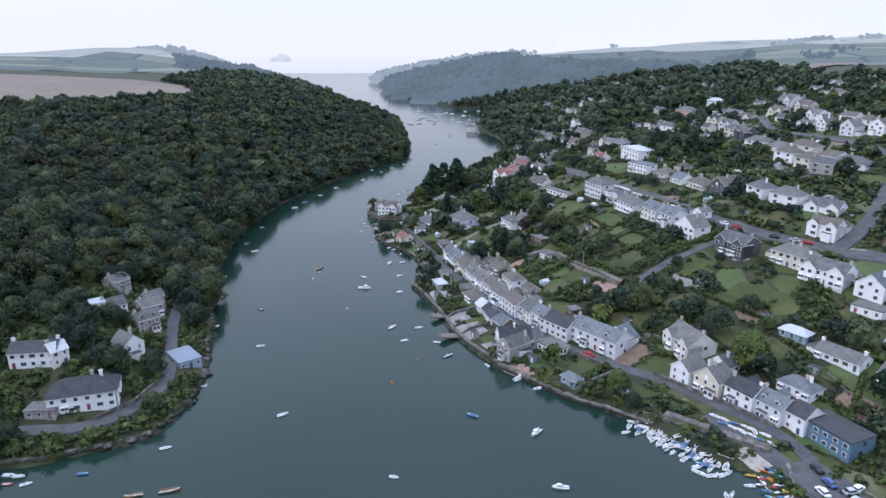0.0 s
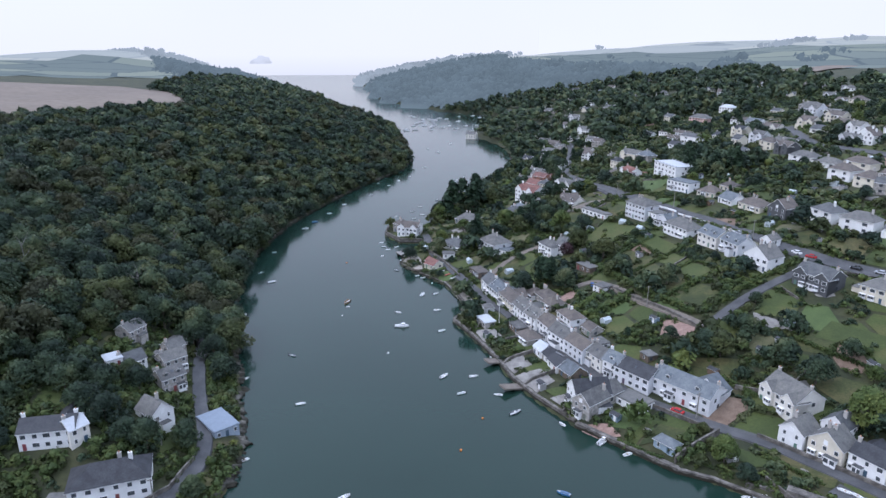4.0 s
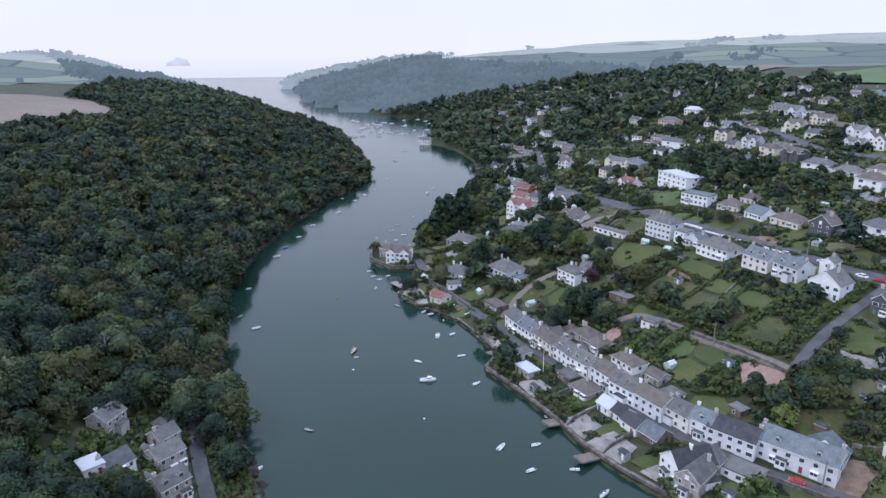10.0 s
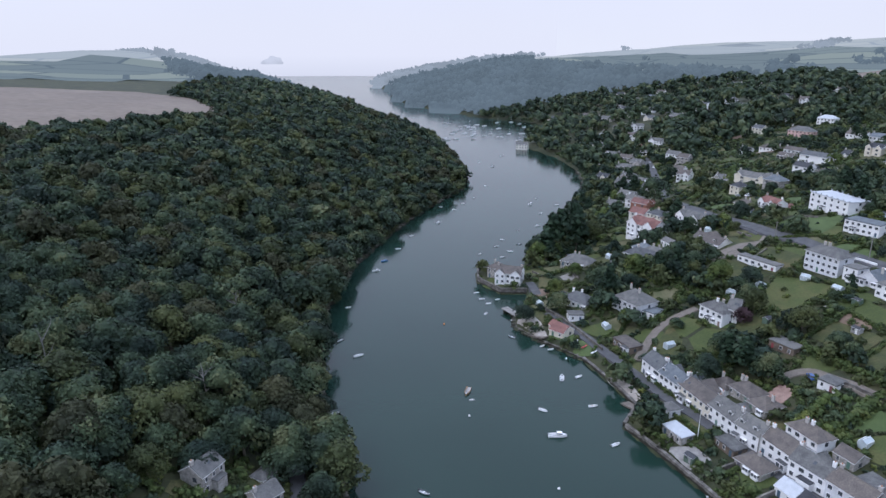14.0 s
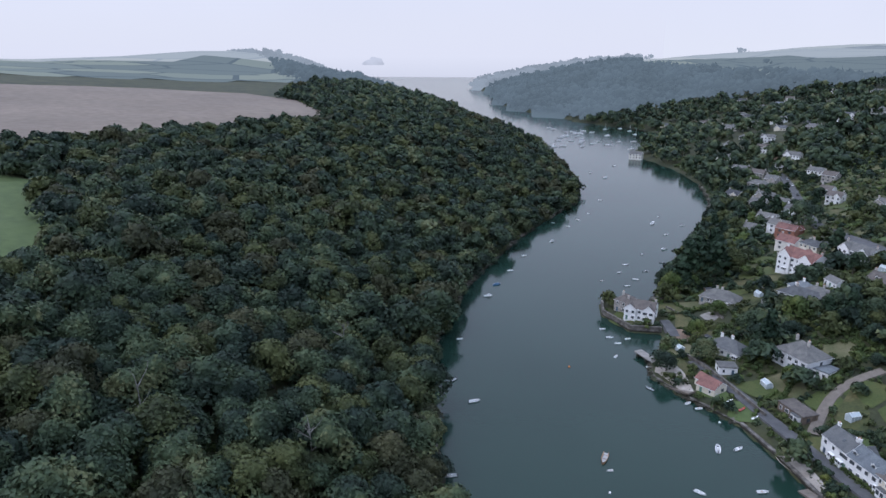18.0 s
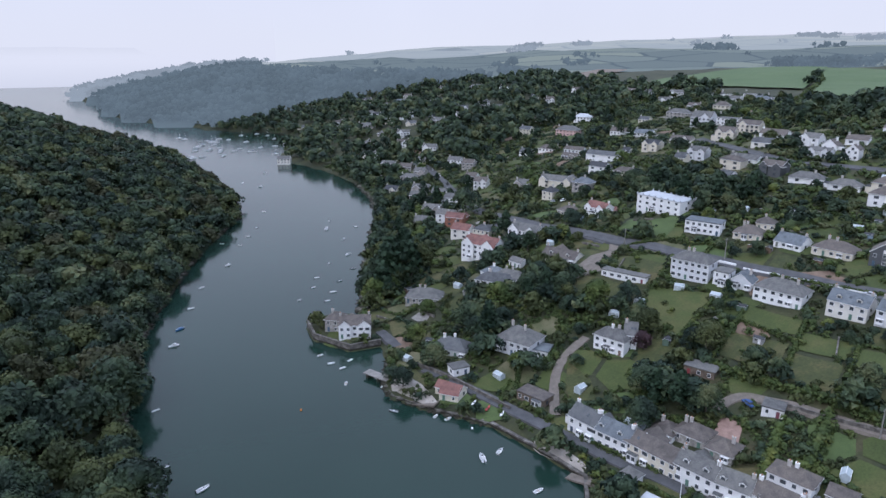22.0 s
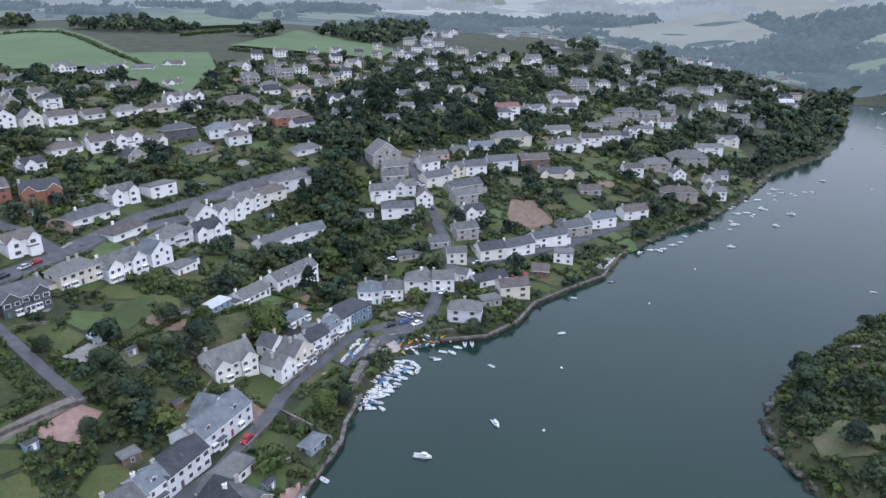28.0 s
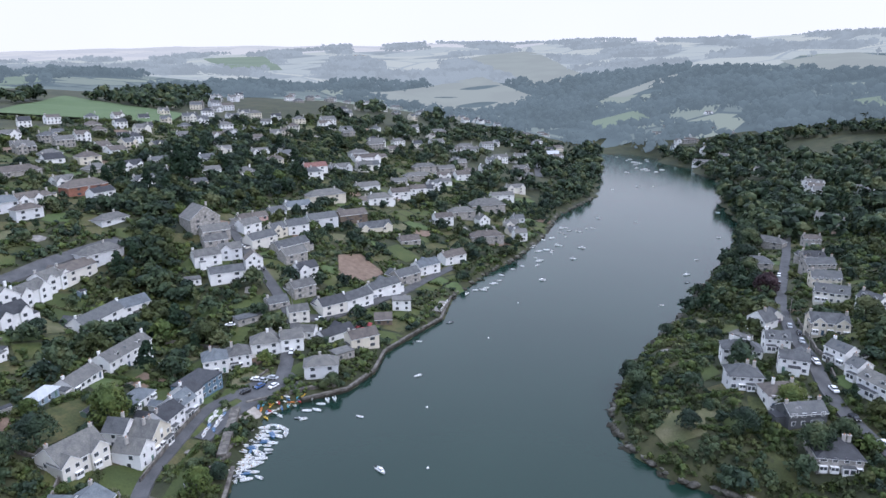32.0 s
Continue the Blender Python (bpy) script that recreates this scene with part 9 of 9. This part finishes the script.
# ---------------------------------------------------------------- vehicles
M_TYRE = plain("tyre_rubber", 0.025, 0.025, 0.026, 0.8)
M_CAR = {c: plain(f"{c}_car_paint", *rgb, 0.25, var=0.05) for c, rgb in (("white", (0.78, 0.78, 0.78)), ("black", (0.02, 0.02, 0.023)), ("silver", (0.42, 0.44, 0.46)), ("red", (0.4, 0.03, 0.03)), ("blue", (0.05, 0.1, 0.24)))}
bm_w = bmesh.new()
bmesh.ops.create_cone(bm_w, cap_ends=True, segments=12, radius1=0.32, radius2=0.32, depth=0.22)
bmesh.ops.rotate(bm_w, verts=bm_w.verts, matrix=Matrix.Rotation(math.pi / 2, 3, "X"))
WHEEL = bpy.data.meshes.new("wheel")
bm_w.to_mesh(WHEEL)
bm_w.free()
WHEEL.materials.append(M_TYRE)
CARS = {}


def car(colour, x, y, heading):
    m = pose(x, y, ground_z(x, y) + 0.34, 0, 0, heading)
    if colour in CARS:
        return copy_thing(CARS[colour], m)
    ob = tagged(new("car"), f"{colour} hatchback car parked in the village", "car", "parked cars")
    ob.matrix_world = m @ Matrix.Diagonal((1 / SCALE, 1 / SCALE, 1 / SCALE, 1))
    part("body", box_mesh("body", M_CAR[colour], (0, 0, 0.62, 4.2, 1.75, 0.62, 0.94), bevel=0.07), None, ob)
    part("roof", box_mesh("roof", M_CAR[colour], (-0.2, 0, 1.42, 1.75, 1.35, 0.08)), None, ob)
    part("windows", box_mesh("windows", M_PANE, (-0.2, 0, 1.16, 2.5, 1.58, 0.46, 0.78)), None, ob, "dark glazed cabin windows")
    for u in (-1.3, 1.3):
        for v_ in (-0.8, 0.8):
            p = part("wheel", WHEEL, None, ob)
            p.location = (u, v_, 0.32)
    for v_ in (-0.6, 0.6):
        part("headlight", box_mesh("headlight", M_TRIM, (2.06, v_, 0.68, 0.1, 0.32, 0.16)), None, ob)
    CARS[colour] = ob
    return ob


for colour, x, y, h in (("white", 6, 291, 60), ("black", 68, 210, 150), ("silver", 98, 271, 100), ("white", 102, 258, 100), ("white", 107, 246, 110), ("red", 110, 242, 130), ("black", 119, 231, 130), ("silver", 124, 226, 130), ("red", 127, 223, 130), ("black", 137, 224, 45),
                        ("red", 142, 228, 45), ("black", 149, 236, 45), ("white", 116, 139, 100), ("black", -35, -3, 112), ("silver", -38, 6, 114), ("white", -46, 23, 125), ("white", -53, 32, 130), ("black", -60, 41, 135), ("white", -68, 48, 140), ("silver", -11, -66, 100),
                        ("white", -7, -80, 105), ("white", 89, 122, 30), ("silver", 86, 118, 30), ("white", 109, 81, 80), ("white", 127, 108, 40), ("white", 172, 74, 20), ("red", 44, 184, 135), ("blue", 40, 262, 80), ("silver", 96, 432, 20), ("white", 99, 428, 20), ("blue", 70, 384, 90),
                        ("silver", 184, 300, 90), ("white", 182, 322, 95), ("silver", 108, 605, 75), ("white", 104, 585, 75), ("black", 96, 555, 72), ("silver", 88, 528, 70), ("blue", 84, 124, 100), ("white", 81, 121, 100), ("silver", 87, 121, 10), ("black", 84, 129, 95), ("white", 95, 104, 130), ("silver", -30, -11, 112), ("black", -43, 18, 120), ("white", 111, 64, 90), ("silver", 113, 50, 92), ("black", 152, 77, 165)):
    car(colour, x, y, h)

# street lamps and poles
M_POLE = plain("grey_pole", 0.22, 0.21, 0.19, 0.7)
for x, y in ((-83, 151), (-88, 170), (13, 236), (48, 181), (99, 262), (90, 318), (74, 352), (-41, 10), (-27, -22), (122, 84), (160, 178), (52, 236)):
    pole = tagged(new("utility_pole"), "tall wooden utility pole beside the road", "pole")
    pole.matrix_world = pose(x, y, ground_z(x, y) - 0.5)
    part("post", box_mesh("post", M_POLE, (0, 0, 4.2, 0.28, 0.28, 8.4, 0.7)), None, pole)
    part("crossarm", box_mesh("crossarm", M_POLE, (0, 0, 7.9, 1.6, 0.12, 0.14)), None, pole)

# flagpole on the river garden
flagpole = tagged(new("flagpole"), "white flagpole on a riverside lawn", "flagpole")
flagpole.matrix_world = pose(3, 247, ground_z(3, 247))
part("mast", box_mesh("mast", M_TRIM, (0, 0, 4, 0.16, 0.16, 8, 0.5)), None, flagpole)

# ---------------------------------------------------------------- the island and the far coast


# Black rock with the sea haze painted over it as emission.
M_ISLE = painted_haze("far_rock_painted_haze", 0.0, 0.0, 0.0, (0.7, 0.755, 0.81))
iv, ifc = icosphere(3)
iv = iv * np.array([0.8 + 0.35 * noise.noise(Vector(p) * 1.7) for p in iv])[:, None] * [44, 20, 30]
iv[:, 2] = np.where(iv[:, 2] < 0, 0, iv[:, 2] * (1 - 0.5 * np.abs(iv[:, 0]) / 44))
isle = tagged(new("backdrop", tri_mesh("backdrop", iv, ifc, M_ISLE)), "rocky islet far out at sea with haze painted as pale glow", "islet", kind="structure")
isle.location = (-518, 2225, 40)


def mist_sheet_glow():
    """Glow standing in for sea mist; it thins out upwards into the open sky."""
    m = bpy.data.materials.new("sea_haze_sheet")
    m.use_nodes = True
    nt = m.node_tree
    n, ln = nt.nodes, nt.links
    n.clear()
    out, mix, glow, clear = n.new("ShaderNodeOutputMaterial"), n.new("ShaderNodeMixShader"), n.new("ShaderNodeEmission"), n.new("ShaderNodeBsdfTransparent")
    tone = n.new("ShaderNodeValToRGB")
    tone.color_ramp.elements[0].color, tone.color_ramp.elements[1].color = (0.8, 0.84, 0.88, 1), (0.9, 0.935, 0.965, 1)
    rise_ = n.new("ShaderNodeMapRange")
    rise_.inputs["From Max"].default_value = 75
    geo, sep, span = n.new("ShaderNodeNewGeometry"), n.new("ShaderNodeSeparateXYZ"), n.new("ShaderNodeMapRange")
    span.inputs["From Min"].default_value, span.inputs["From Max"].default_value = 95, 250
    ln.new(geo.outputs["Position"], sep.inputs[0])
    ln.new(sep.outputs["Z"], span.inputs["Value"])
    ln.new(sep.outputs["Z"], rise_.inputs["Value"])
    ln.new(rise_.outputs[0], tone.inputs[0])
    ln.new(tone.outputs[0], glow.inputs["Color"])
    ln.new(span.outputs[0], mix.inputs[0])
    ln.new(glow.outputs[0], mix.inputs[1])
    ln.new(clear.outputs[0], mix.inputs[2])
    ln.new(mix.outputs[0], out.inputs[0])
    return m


# upright glowing sheet added across the sea as painted haze
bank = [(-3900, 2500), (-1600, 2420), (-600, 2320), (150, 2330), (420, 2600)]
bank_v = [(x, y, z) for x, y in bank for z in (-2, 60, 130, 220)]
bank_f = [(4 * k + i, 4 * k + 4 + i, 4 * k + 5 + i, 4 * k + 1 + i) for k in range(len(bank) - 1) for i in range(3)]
mist = tagged(new("backdrop", mesh_from("backdrop", bank_v, bank_f, True)), "glowing white sheet standing in for sea mist on the horizon", "mist", kind="structure")
mist.data.materials.append(mist_sheet_glow())

# distant hills beyond the valley: a glowing backdrop with painted haze, laid over the far ground
HX, HY = GX, GY
hx, hy = np.meshgrid(HX, HY)
hz_ = land_height(hx.ravel(), hy.ravel()).reshape(hx.shape)
faces_in = np.hypot(hx, hy - 250)
nx_, ny_ = len(HX), len(HY)
cells = [(j * nx_ + i, j * nx_ + i + 1, (j + 1) * nx_ + i + 1, (j + 1) * nx_ + i) for j in range(ny_ - 1) for i in range(nx_ - 1)
         if faces_in[j:j + 2, i:i + 2].min() > 830 and hz_[j:j + 2, i:i + 2].max() > 0]
co = np.stack([hx.ravel(), hy.ravel(), np.where(hz_.ravel() > 0, hz_.ravel() + np.interp(faces_in.ravel(), [830, 930], [-1.0, 2.5]), -3.0)], 1)
used = sorted({k for c_ in cells for k in c_})
index = {k: n for n, k in enumerate(used)}
hills_ob = tagged(new("backdrop", mesh_from("backdrop", co[used].tolist(), [tuple(index[k] for k in c_) for c_ in cells], True)), "farmland hills in the far distance with haze painted as pale glow", "distant hills", kind="structure")
for material in (M_MIST_HILL, M_MIST_HILL_FAR, M_MIST_HILL_FAINT, M_MIST_WOOD, M_MIST_WOOD_FAR):
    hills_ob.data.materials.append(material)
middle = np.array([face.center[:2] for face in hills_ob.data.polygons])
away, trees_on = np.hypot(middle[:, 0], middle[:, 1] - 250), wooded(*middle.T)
# emissive tier by distance, paler outwards to imitate haze
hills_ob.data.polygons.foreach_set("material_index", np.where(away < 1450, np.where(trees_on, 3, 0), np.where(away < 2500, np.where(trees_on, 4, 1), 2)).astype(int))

# survey units to metres
for ob in list(scene.objects):
    if ob.parent is None and ob.type in ("MESH", "EMPTY"):
        ob.matrix_basis = Matrix.Scale(SCALE, 4) @ ob.matrix_basis
